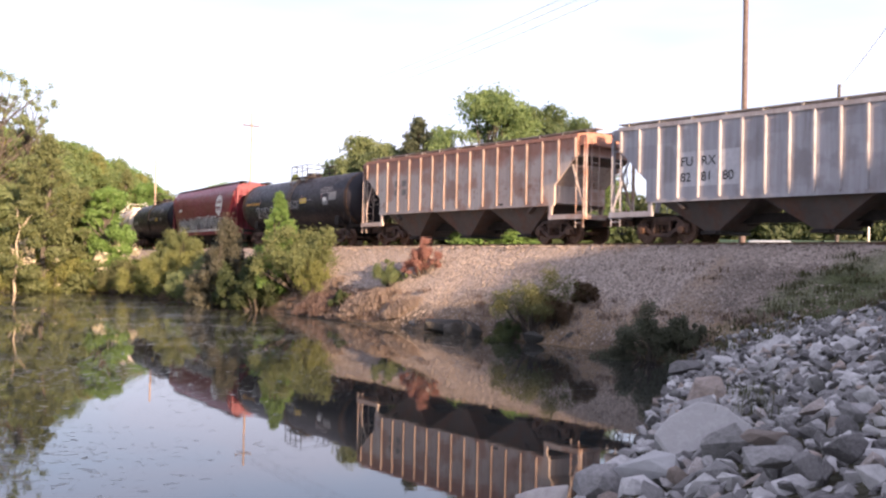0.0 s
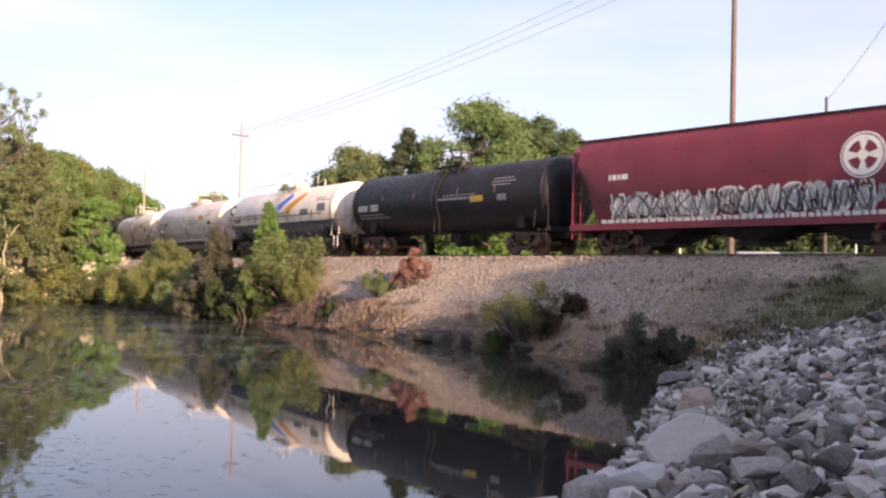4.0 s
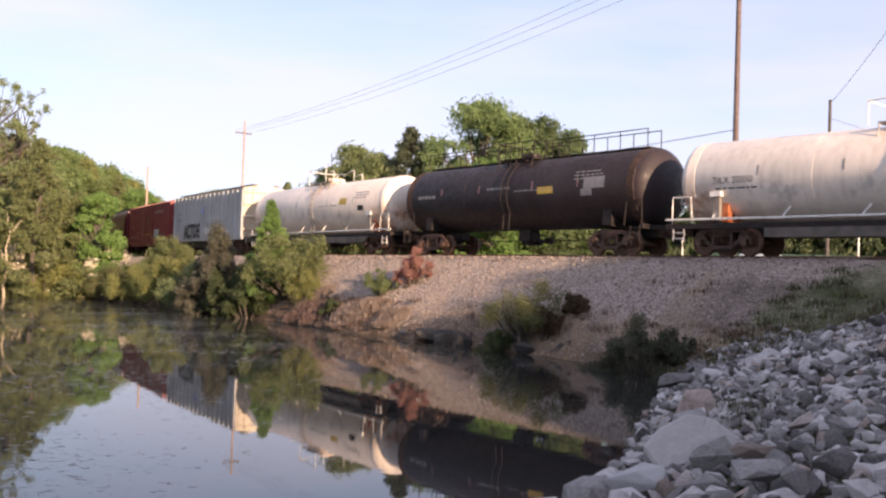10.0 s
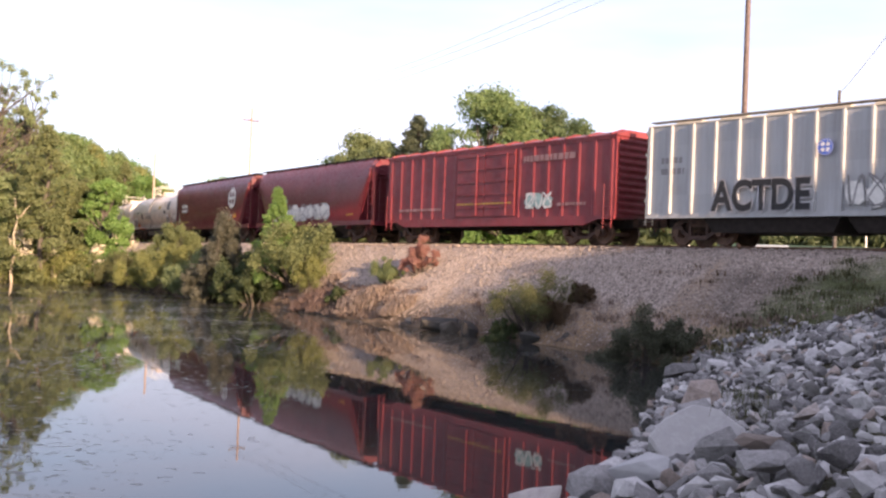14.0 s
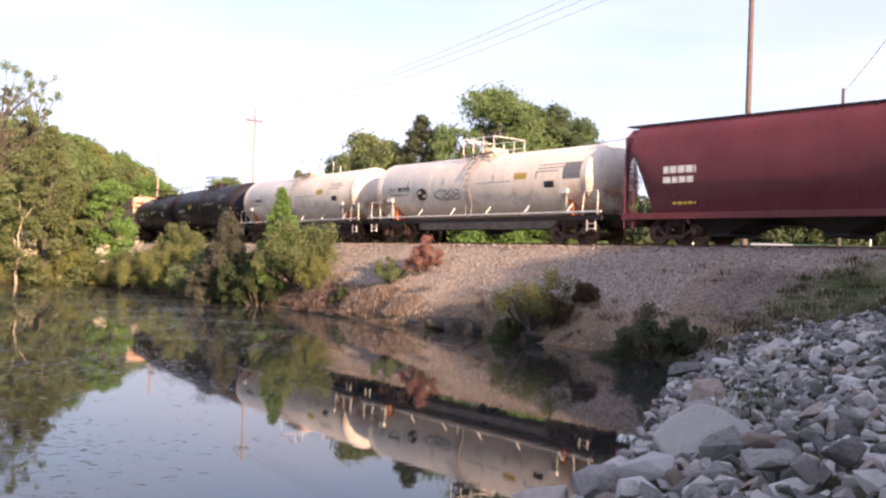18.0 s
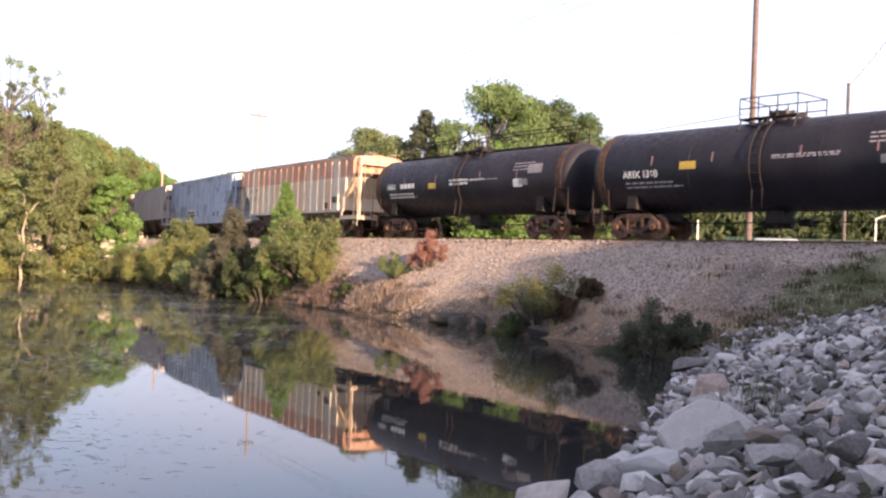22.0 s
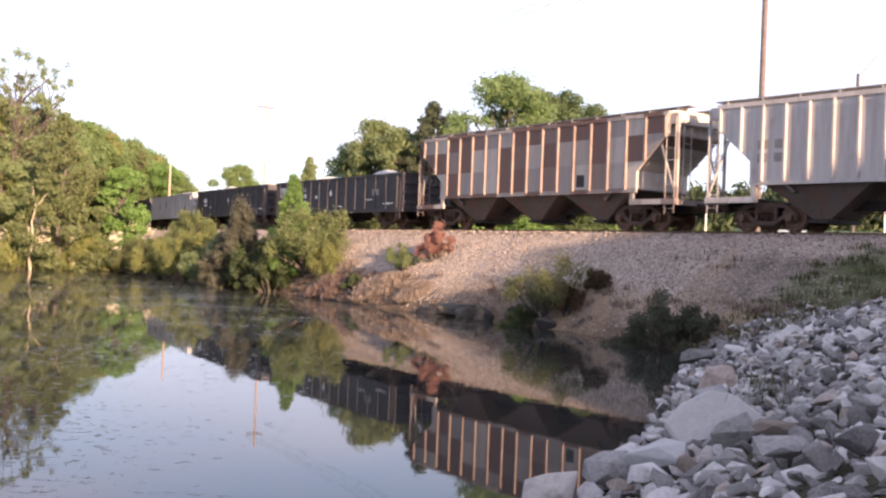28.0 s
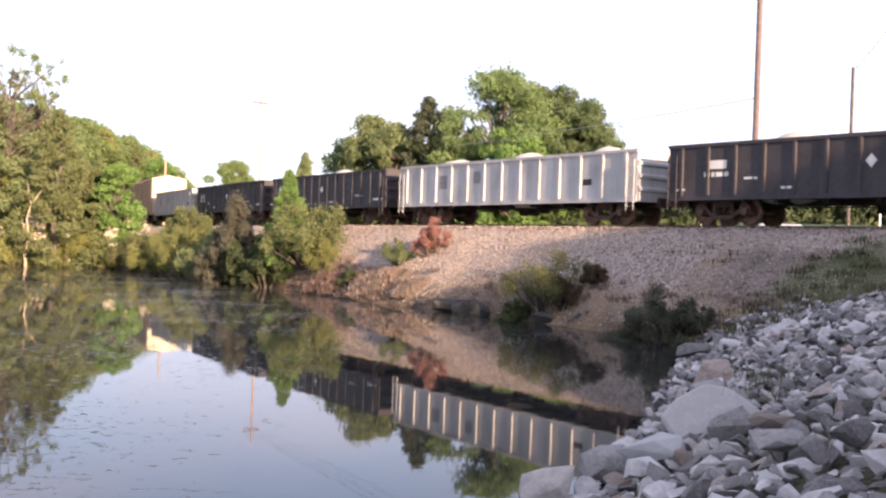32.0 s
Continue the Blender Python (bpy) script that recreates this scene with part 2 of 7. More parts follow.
# ---------------------------------------------------------------- the line of the track
TRACK_D, TRACK_TH, TRACK_K = 30.5, radians(-47.345), 0.003
RAIL_Z = 3.60
_S = np.arange(-300.0, 460.01, 0.5)
_H = TRACK_TH + TRACK_K * np.clip(_S, -170, 30)
_X = np.concatenate([[0], np.cumsum((np.cos(_H[1:]) + np.cos(_H[:-1])) * 0.25)])
_Y = np.concatenate([[0], np.cumsum((np.sin(_H[1:]) + np.sin(_H[:-1])) * 0.25)])
_O = int(np.argmin(np.abs(_S)))
_X += -math.sin(TRACK_TH) * TRACK_D - _X[_O]
_Y += math.cos(TRACK_TH) * TRACK_D - _Y[_O]


def track(s, side=0.0):
    """A place on the track s metres along it and `side` metres towards the pond, with the heading there."""
    x, y, h = np.interp(s, _S, _X), np.interp(s, _S, _Y), np.interp(s, _S, _H)
    return float(x + side * math.sin(h)), float(y - side * math.cos(h)), float(h)


def track_near(x, y):
    """Distance from the track (positive on the pond's side) and the place along it, for arrays."""
    shape = np.shape(x)
    x, y = np.ravel(x), np.ravel(y)
    d, s = np.empty(len(x)), np.empty(len(x))
    tx, ty, ts, th = _X[::4], _Y[::4], _S[::4], _H[::4]
    for i in range(0, len(x), 4000):
        g = (x[i:i + 4000, None] - tx) ** 2 + (y[i:i + 4000, None] - ty) ** 2
        k = g.argmin(1)
        dx, dy = x[i:i + 4000] - tx[k], y[i:i + 4000] - ty[k]
        d[i:i + 4000] = dx * np.sin(th[k]) - dy * np.cos(th[k])
        s[i:i + 4000] = ts[k] + dx * np.cos(th[k]) + dy * np.sin(th[k])
    return d.reshape(shape), s.reshape(shape)


# ---------------------------------------------------------------- the lie of the land
# shore of the stone bank on which the camera stands, from the bank's corner towards the viewer
ROCK_SHORE = [(6.6, 25.6), (5.2, 21.5), (3.75, 16.6), (3.0, 13.9), (2.35, 12.2), (1.75, 10.4), (1.25, 9.1), (-0.2, 6.0), (-2.4, 0.5), (-6.0, -6.0), (-14.0, -18.0), (-24.0, -40.0)]


def rock_side(x, y):
    """Distance inland from the shore of the stone bank (negative over the pond)."""
    best, sign = np.full(np.shape(x), 1e9), np.ones(np.shape(x))
    pts = [(14.0, 45.0)] + ROCK_SHORE + [(-60.0, -110.0)]
    for (ax, ay), (bx, by) in zip(pts[:-1], pts[1:]):
        ux, uy = bx - ax, by - ay
        q = np.clip(((x - ax) * ux + (y - ay) * uy) / (ux * ux + uy * uy), 0, 1)
        d = np.hypot(x - ax - q * ux, y - ay - q * uy)
        near = d < best
        best = np.where(near, d, best)
        sign = np.where(near, np.sign(-(x - ax) * uy + (y - ay) * ux), sign)
    return best * sign


def lumps(x, y, size, seed=0.0):
    return (np.sin(x / size + seed) * np.cos(y / size * 1.13 + seed * 2) + 0.6 * np.sin(x / size * 2.3 + y / size * 1.7 + seed * 3)
            + 0.4 * np.cos(x / size * 4.1 - y / size * 3.7 + seed)) / 2.0


def land(x, y):
    """Height of the ground over the pond's level."""
    x, y = np.asarray(x, float), np.asarray(y, float)
    d, s = track_near(x, y)
    toe = np.interp(s, [-120, -90, -70, -57, -42, -31, -26, -20, -14, -5, 30], [30, 14, 7.7, 6.1, 6.0, 6.6, 6.5, 6.9, 8.5, 11, 14])
    crest = 3.47
    # pond side of the bank
    u = np.clip((d - 2.0) / (toe - 2.0), 0, 2.2)
    pond_side = crest * (1 - u) + 0.25 * np.sin(np.clip(u, 0, 1) * math.pi) * lumps(x, y, 2.2)
    pond_side = np.maximum(pond_side, -1.2)
    # far side: a shallow ditch and then level fields
    far_side = np.interp(-d, [0, 2.0, 5.5, 9, 30, 120, 3000], [crest, crest, 2.0, 2.2, 2.9, 3.2, 3.2]) + 0.12 * lumps(x, y, 6) * (d < -4)
    z = np.where(d > 2.0, pond_side, np.where(d < -2.0, far_side, crest))
    # wooded shore at the pond's far end
    past = y - np.interp(x, [-200, -60, -33, -26, -22, -18], [62, 68, 71.3, 72.6, 74, 84])
    wood = np.interp(past, [-3, 0, 3, 12, 60, 400], [-1.2, 0.0, 0.5, 1.6, 3.4, 5.0]) + 0.15 * lumps(x, y, 4) * (past > 2)
    z = np.where((d > 4) & (x < -14), np.maximum(z, wood), z)
    # west shore, out of sight
    west = np.interp(-48 - x - 0.15 * (y - 40), [-3, 0, 6, 60, 600], [-1.2, 0, 1.2, 3, 5])
    z = np.where((d > 4) & (y < 90), np.maximum(z, west), z)
    # stone bank
    r = rock_side(x, y)
    bank = np.interp(r, [-4, -1.2, 0, 7.2, 12, 40, 3000], [-1.2, -0.5, 0.0, 2.9, 3.3, 3.3, 3.2]) + 0.06 * lumps(x, y, 1.3) * (r > 0)
    z = np.where(d > 1.9, np.maximum(z, bank), z)
    return z


def build_ground():
    def lines(lo, hi, step, end):
        a = list(np.arange(lo, hi + 0.01, step))
        g, k = step, []
        while not k or k[-1] < end:
            g *= 1.35
            k.append((k[-1] if k else 0) + g)
        return np.array([lo - q for q in k[::-1]] + a + [hi + q for q in k])
    xs, ys = lines(-46, 34, 0.55, 2600), lines(-12, 110, 0.6, 2600)
    gx, gy = np.meshgrid(xs, ys)
    gz = land(gx, gy)
    d, s = track_near(gx, gy)
    r = rock_side(gx, gy)
    n, m = len(ys), len(xs)
    verts = np.stack([gx.ravel(), gy.ravel(), gz.ravel()], 1)
    i = np.arange((n - 1) * (m - 1))
    a = (i // (m - 1)) * m + i % (m - 1)
    faces = np.stack([a, a + 1, a + m + 1, a + m], 1)
    me = bpy.data.meshes.new("ground")
    me.from_pydata(verts.tolist(), [], faces.tolist())
    me.shade_smooth()
    # what covers it: red gravel, green grass, blue straw
    on_bank = (d > -4.5) & (d < 8.0)
    gravel = np.where(on_bank, np.clip((gz - 0.25 - 0.5 * (lumps(gx, gy, 1.7) + 0.4)) / 0.5, 0, 1), 0.0)
    gravel = np.where(s < -46, gravel * np.clip((gz - 2.0) / 0.6, 0, 1), gravel)
    grass = np.where(on_bank, 0.0, np.clip(0.75 + 0.5 * lumps(gx, gy, 3.1), 0, 1))
    grass = np.where((r > 0) & (d > 8), 0.15, grass)
    grass = np.where((s > -15) & (s < 12) & (d > 2.3) & (d < 11), np.clip((d - 5.2 + 2.0 * (s + 14)) / 1.6 + 0.9 * lumps(gx, gy, 0.9) - 0.35, 0, 0.5), grass)
    gravel = np.where((s > -17) & (d > 3.5), gravel * np.clip(0.8 + 0.5 * lumps(gx, gy, 0.8, 3.0) - 0.075 * (s + 17) - 0.1 * np.clip(d - 4.5, 0, 4), 0.05, 1), gravel)
    straw = np.where(on_bank & (gz < 1.3), np.clip(0.5 + 0.8 * lumps(gx, gy, 1.5, 2.0), 0, 0.8), np.where(d < -4.5, 0.25, 0.0))
    straw = np.where((s > -17) & (s < 8) & (d > 2.5) & (d < 9) & (r < 0.3), np.clip(0.30 + 0.5 * lumps(gx, gy, 0.9, 1.0), 0, 0.5), straw)
    col = me.color_attributes.new("cover", "FLOAT_COLOR", "POINT")
    col.data.foreach_set("color", np.stack([gravel.ravel(), grass.ravel(), straw.ravel(), np.ones(n * m)], 1).ravel().astype(np.float32))
    tagged(part("ground", me, "ground"), "gravel railway bank, dry grass and grassy fields round a pond", "ground", kind="structure")


def build_water():
    me = bpy.data.meshes.new("water")
    pts = [(-80, -60), (-16, -25), (10, 8), (14, 30), (-10, 62), (-16, 78), (-80, 78)]
    me.from_pydata([(x, y, 0.0) for x, y in pts], [], [list(range(len(pts)))])
    tagged(part("water", me, "water"), "still dark pond water that mirrors train and sky", "water", kind="structure")


build_ground()
build_water()


def rail_strip(bm, side, z0, z1, half, s0, s1, step):
    rings = []
    for s in np.arange(s0, s1 + 0.01, step):
        (ax, ay, _), (bx, by, _) = track(s, side - half), track(s, side + half)
        rings.append([(ax, ay, z0), (bx, by, z0), (bx, by, z1), (ax, ay, z1)])
    return loft(bm, rings)


def build_track():
    rails = thing("railway_track", "rusty steel rails on dark wooden ties in grey ballast", "railway track", kind="structure")
    for side in (-0.755, 0.755):
        bm = BM()
        rail_strip(bm, side, RAIL_Z - 0.045, RAIL_Z, 0.036, -200, 420, 4)
        rail_strip(bm, side, RAIL_Z - 0.15, RAIL_Z - 0.045, 0.012, -200, 420, 4)
        rail_strip(bm, side, RAIL_Z - 0.165, RAIL_Z - 0.145, 0.07, -200, 420, 4)
        part("rail", bm, "rail", rails)
    me = finish(box(BM(), -0.115, 0.115, -1.3, 1.3, -0.12, 0.035), "tie")
    for i in range(150):
        x, y, h = track(-75 + i * 0.53)
        part("tie", me, "tie", rails, at=pose(x, y, RAIL_Z - 0.195, 0, 0, math.degrees(h)))


build_track()

# ---------------------------------------------------------------- freight cars: paints
def bay_paint(name, a, b, spacing, c=None, low=0.45, rust=0.3, grime=0.45, top=None, top_z=3.2, start=0.0, band=None, third=None, row=0.9, first=0.0):
    """Paint that differs from panel to panel between the ribs, with an old shade above a rough line."""
    n = Nodes(name, 0.6)
    bay = n.math("FLOOR", n.math("DIVIDE", n.math("SUBTRACT", n.split("X"), start), spacing))
    comb = n.tree.nodes.new("ShaderNodeCombineXYZ")
    n.put(n.math("MULTIPLY", bay, 3.71), comb.inputs[0])
    n.put(n.math("FLOOR", n.math("DIVIDE", n.math("SUBTRACT", n.split("Z"), first), row)), comb.inputs[2])
    pick = n.noise(1.7, 1, 0.5, at=comb.outputs[0])
    col = n.mix(n.ramp(pick, (low, 0.0), (low + 0.06, 1.0)), a, b)
    if third:
        comb2 = n.tree.nodes.new("ShaderNodeCombineXYZ")
        n.put(n.math("MULTIPLY", bay, 2.37), comb2.inputs[0])
        n.put(n.math("FLOOR", n.math("DIVIDE", n.math("SUBTRACT", n.split("Z"), first), row)), comb2.inputs[1])
        col = n.mix(n.ramp(n.noise(1.3, 1, 0.5, at=comb2.outputs[0]), (0.52, 0.0), (0.56, 1.0)), col, third)
    if band:
        comb3 = n.tree.nodes.new("ShaderNodeCombineXYZ")
        n.put(n.math("MULTIPLY", bay, 5.13), comb3.inputs[1])
        some = n.ramp(n.noise(1.9, 1, 0.5, at=comb3.outputs[0]), (band[2] - 0.1, 0.15), (band[2] + 0.1, 0.9))
        rise = n.math("GREATER_THAN", n.math("ADD", n.split("Z"), n.math("MULTIPLY", n.noise(2.5, 4), 0.25)), band[0])
        col = n.mix(n.math("MULTIPLY", n.math("MULTIPLY", rise, some), n.ramp(n.noise(1.2, 5), (0.3, 0.55), (0.6, 1.0))), col, band[1])
    if c:
        col = n.mix(n.ramp(n.noise(0.8, 5), (0.5, 0.0), (0.6, 1.0)), col, c)
    if top:
        edge = n.math("ADD", n.split("Z"), n.math("MULTIPLY", n.noise(1.1, 6, 0.7), 1.3))
        edge = n.math("ADD", edge, n.math("MULTIPLY", pick, 0.5))
        col = n.mix(n.ramp(n.math("MULTIPLY", n.math("SUBTRACT", edge, top_z), 0.8), (0.35, 0.0), (0.75, 1.0)), col, top)
    runs = n.ramp(n.noise(2.4, 6, 0.7, stretch=(2.4, 2.4, 0.14)), (0.42, 0.0), (0.75, 1.0))
    col = n.mix(n.math("MULTIPLY", runs, grime), col, (0.10, 0.065, 0.045))
    spots = n.ramp(n.noise(1.9, 8, 0.75), (0.56, 0.0), (0.66, 1.0))
    col = n.mix(n.math("MULTIPLY", spots, rust), col, (0.20, 0.075, 0.035))
    n.color(col)
    return n.bump(n.noise(12, 5), 0.25, 0.012).mat


def tank_paint(name, c, grime=0.45):
    """Cream-white tank paint: a rusty wash below the manway, grey smudges along the flank, rust at the heads' feet."""
    n = Nodes(name, 0.38)
    col = n.ramp(n.noise(0.6, 5), (0.3, dark(c, 0.86)), (0.7, tuple(min(1, v * 1.05) for v in c)))
    runs = n.ramp(n.noise(2.0, 6, 0.7, stretch=(2.2, 2.2, 0.16)), (0.46, 0.0), (0.80, 1.0))
    col = n.mix(n.math("MULTIPLY", runs, grime), col, (0.34, 0.26, 0.20))
    away = n.math("ABSOLUTE", n.split("X"))
    wash = n.math("MULTIPLY", n.ramp(n.math("DIVIDE", away, 4.0), (0.1, 1.0), (0.42, 0.0)), n.ramp(n.math("DIVIDE", n.split("Z"), 5.0), (0.56, 0.0), (0.80, 1.0)))
    wash = n.math("MULTIPLY", wash, n.ramp(n.noise(1.8, 6, 0.65, stretch=(1.6, 1.6, 0.5)), (0.36, 0.0), (0.66, 0.75)))
    col = n.mix(wash, col, (0.44, 0.23, 0.13))
    smudge = n.math("MULTIPLY", n.ramp(n.math("DIVIDE", n.split("Z"), 5.0), (0.26, 0.2), (0.44, 1.0), (0.58, 0.0)), n.ramp(n.noise(1.1, 7, 0.7), (0.50, 0.0), (0.66, 0.6)))
    col = n.mix(smudge, col, (0.19, 0.17, 0.155))
    foot = n.math("MULTIPLY", n.ramp(n.math("DIVIDE", away, 10.0), (0.60, 0.0), (0.72, 1.0)), n.ramp(n.math("DIVIDE", n.split("Z"), 5.0), (0.40, 1.0), (0.58, 0.0)))
    foot = n.math("MULTIPLY", foot, n.ramp(n.noise(1.4, 7, 0.7), (0.40, 0.0), (0.58, 0.85)))
    col = n.mix(foot, col, n.ramp(n.noise(3.0, 5), (0.35, (0.20, 0.085, 0.045)), (0.65, (0.42, 0.19, 0.09))))
    n.color(col).rough(n.ramp(n.noise(5, 4), (0.3, 0.30), (0.7, 0.55)))
    return n.bump(n.noise(14, 5, 0.6), 0.2, 0.008).mat


MATS.update({
    "grey_hopper": bay_paint("faded_grey_paint", (0.36, 0.345, 0.37), (0.41, 0.395, 0.42), 0.871, c=(0.30, 0.28, 0.295), rust=0.15, grime=0.45, start=-7.835),
    "rust_hopper": bay_paint("rust_stained_buff_paint", (0.55, 0.46, 0.41), (0.50, 0.40, 0.35), 0.96, c=(0.40, 0.25, 0.195), rust=0.7, grime=0.4, start=-7.7, top=(0.37, 0.185, 0.135), top_z=3.85, row=4.0),
    "buff_post": paint("rust_flecked_buff_paint", (0.31, 0.23, 0.20), 0.4, 0.5, 0.6),
    "cream_hopper": bay_paint("rust_stained_cream_paint", (0.60, 0.54, 0.44), (0.57, 0.49, 0.385), 0.89, rust=0.28, grime=0.18, start=-8.0, band=(3.42, (0.46, 0.215, 0.135), 0.44), third=(0.57, 0.44, 0.32), row=2.2, first=0.95),
    "blue_hopper": bay_paint("peeling_pale_blue_paint", (0.40, 0.46, 0.57), (0.34, 0.395, 0.50), 0.94, low=0.52, c=(0.47, 0.52, 0.60), rust=0.18, grime=0.5, start=-8.1, third=(0.27, 0.305, 0.375), row=0.85, first=0.7),
    "pale_hopper": bay_paint("faded_warm_grey_paint", (0.48, 0.45, 0.44), (0.43, 0.395, 0.385), 0.875, rust=0.25, grime=0.45, start=-7.9, row=4.0),
    "brown_hopper": bay_paint("patched_brown_and_white_paint", (0.45, 0.395, 0.355), (0.15, 0.085, 0.07), 0.94, low=0.44, rust=0.3, grime=0.4, start=-7.6, third=(0.29, 0.255, 0.24), row=1.0, first=0.6),
    "tan_hopper": bay_paint("tan_paint", (0.50, 0.38, 0.27), (0.46, 0.34, 0.24), 0.86, rust=0.3),
    # base colour set dark for the deep shade under hoppers; rust and dirt over it
    "chute": paint("dusty_shade_dark_chute_paint", (0.088, 0.070, 0.062), 0.5, 0.6, 0.75),
    "red_round": paint("bright_red_paint", (0.165, 0.015, 0.030), 0.08, 0.25, 0.36),
    "maroon_round": paint("maroon_paint", (0.125, 0.014, 0.024), 0.1, 0.25, 0.36),
    "box_red": paint("boxcar_red_paint", (0.205, 0.026, 0.034), 0.2, 0.3, 0.45),
    "box_grey": bay_paint("light_grey_paint", (0.385, 0.39, 0.395), (0.42, 0.425, 0.43), 0.95, rust=0.10, grime=0.3),
    "box_cream": paint("cream_end_paint", (0.62, 0.55, 0.43), 0.2, 0.35, 0.55),
    "tank_black": paint("black_tank_paint", (0.012, 0.010, 0.0155), 0.10, 0.18, 0.46, (0.05, 0.025, 0.018), (0.030, 0.025, 0.026), spec=0.26),
    "tank_brown": paint("brown_black_tank_paint", (0.021, 0.014, 0.0165), 0.2, 0.25, 0.52, (0.06, 0.03, 0.022), (0.04, 0.03, 0.028), spec=0.28),
    "tank_white": tank_paint("white_tank_paint", (0.83, 0.735, 0.635)),
    "tank_grey": tank_paint("dull_white_tank_paint", (0.73, 0.66, 0.59), 0.6),
    "navy": paint("navy_blue_paint", (0.060, 0.080, 0.115), 0.15, 0.3, 0.28),
    "gon_black": paint("dusty_black_paint", (0.040, 0.035, 0.041), 0.25, 0.4, 0.65, (0.075, 0.042, 0.032), (0.075, 0.066, 0.066)),
    "gon_grey": paint("light_grey_gondola_paint", (0.47, 0.46, 0.455), 0.15, 0.35, 0.6),
    "grate": plain("galvanised_grating", (0.30, 0.28, 0.26), 0.6, 0.5),
    "white_metal": plain("white_rail_paint", (0.72, 0.69, 0.64), 0.5),
    "mark_white": plain("white_lettering_paint", (0.70, 0.68, 0.64), 0.6, 0, 0.12),
    "patch_grey": plain("pale_grey_repaint", (0.50, 0.48, 0.50), 0.6, 0, 0.12),
    "mark_black": plain("black_lettering_paint", (0.02, 0.02, 0.022), 0.6, 0, 0.12),
    "mark_orange": plain("orange_paint", (0.70, 0.30, 0.03), 0.6, 0, 0.12),
    "mark_blue": plain("bright_blue_paint", (0.09, 0.16, 0.55), 0.6, 0, 0.12),
    "mark_ochre": plain("faded_ochre_lettering", (0.36, 0.20, 0.05), 0.7, 0, 0.3),
    "mark_dim": plain("dusty_white_stencil", (0.30, 0.28, 0.29), 0.7, 0, 0.3),
    "mark_yellow": plain("yellow_placard", (0.50, 0.345, 0.06), 0.6, 0, 0.15),
    "mark_grey": plain("grey_stencil_panel", (0.22, 0.21, 0.21), 0.6, 0, 0.15),
    "spray_silver": plain("silver_spray_paint", (0.36, 0.35, 0.36), 0.5, 0.1, 0.35, 3.0),
    "spray_teal": plain("pale_teal_spray_paint", (0.30, 0.42, 0.40), 0.6, 0, 0.3),
    "primer": plain("orange_brown_rust_primer", (0.48, 0.15, 0.06), 0.8, 0, 0.4),
    "mark_faded": plain("faded_pink_lettering", (0.30, 0.17, 0.165), 0.6, 0, 0.2),
    "girder": plain("dusty_pale_girder_paint", (0.24, 0.215, 0.195), 0.8, 0, 0.35, 2.0),
    "cover": plain("pale_load_cover", (0.40, 0.40, 0.375), 0.7, 0, 0.15),
})


# ---------------------------------------------------------------- freight cars: running gear
def wheel_mesh():
    bm = BM()
    rod(bm, (0, -0.98, 0), (0, 0.98, 0), 0.075, 12)
    for k in (-1, 1):
        prof = [(0.02, 0.68), (0.16, 0.68), (0.17, 0.715), (0.40, 0.715), (0.41, 0.69), (0.490, 0.69), (0.485, 0.72), (0.458, 0.735), (0.455, 0.81), (0.40, 0.82), (0.39, 0.775), (0.17, 0.775), (0.15, 0.86), (0.02, 0.86)]
        loft(bm, [[(r * math.cos(a), k * y, r * math.sin(a)) for r, y in prof] for a in [2 * math.pi * i / 28 for i in range(29)]], cap=False)
        # bearing with its cap screws
        rod(bm, (0, k * 0.93, 0), (0, k * 1.17, 0), 0.125, 12)
        for i in range(3):
            a = i * 2.094
            rod(bm, (0.07 * math.cos(a), k * 1.16, 0.07 * math.sin(a)), (0.07 * math.cos(a), k * 1.20, 0.07 * math.sin(a)), 0.025, 6)
    bmesh.ops.remove_doubles(bm, verts=bm.verts, dist=0.0005)
    return finish(bm, "wheelset", True)


def side_frame_mesh():
    bm = BM()
    y0, y1 = -0.09, 0.09
    slab(bm, [(-1.13, 0.50), (-0.62, 0.82), (0.62, 0.82), (1.13, 0.50), (1.13, 0.62), (0.68, 0.95), (-0.68, 0.95), (-1.13, 0.62)][::-1], "y", y0, y1)
    slab(bm, [(-0.72, 0.46), (-0.36, 0.20), (0.36, 0.20), (0.72, 0.46), (0.66, 0.58), (0.30, 0.33), (-0.30, 0.33), (-0.66, 0.58)], "y", y0, y1)
    for k in (-1, 1):
        box(bm, k * 0.36 - 0.05, k * 0.36 + 0.05, y0, y1, 0.30, 0.84)
        box(bm, k * 0.89 - 0.20, k * 0.89 + 0.20, y0 - 0.02, y1 + 0.02, 0.55, 0.70)
        box(bm, k * 1.09 - 0.05, k * 1.09 + 0.05, y0, y1, 0.36, 0.60)
        box(bm, k * 0.69 - 0.05, k * 0.69 + 0.05, y0, y1, 0.40, 0.66)
    bmesh.ops.bevel(bm, geom=bm.edges[:], offset=0.012, segments=1, affect="EDGES")
    return finish(bm, "side_frame")


def spring_mesh():
    bm = BM()
    for x in (-0.2, 0.0, 0.2):
        for i in range(6):
            rod(bm, (x, 0, 0.34 + i * 0.055), (x, 0, 0.365 + i * 0.055), 0.075, 10)
    box(bm, -0.30, 0.30, -0.08, 0.08, 0.66, 0.84)
    return finish(bm, "coil_spring")


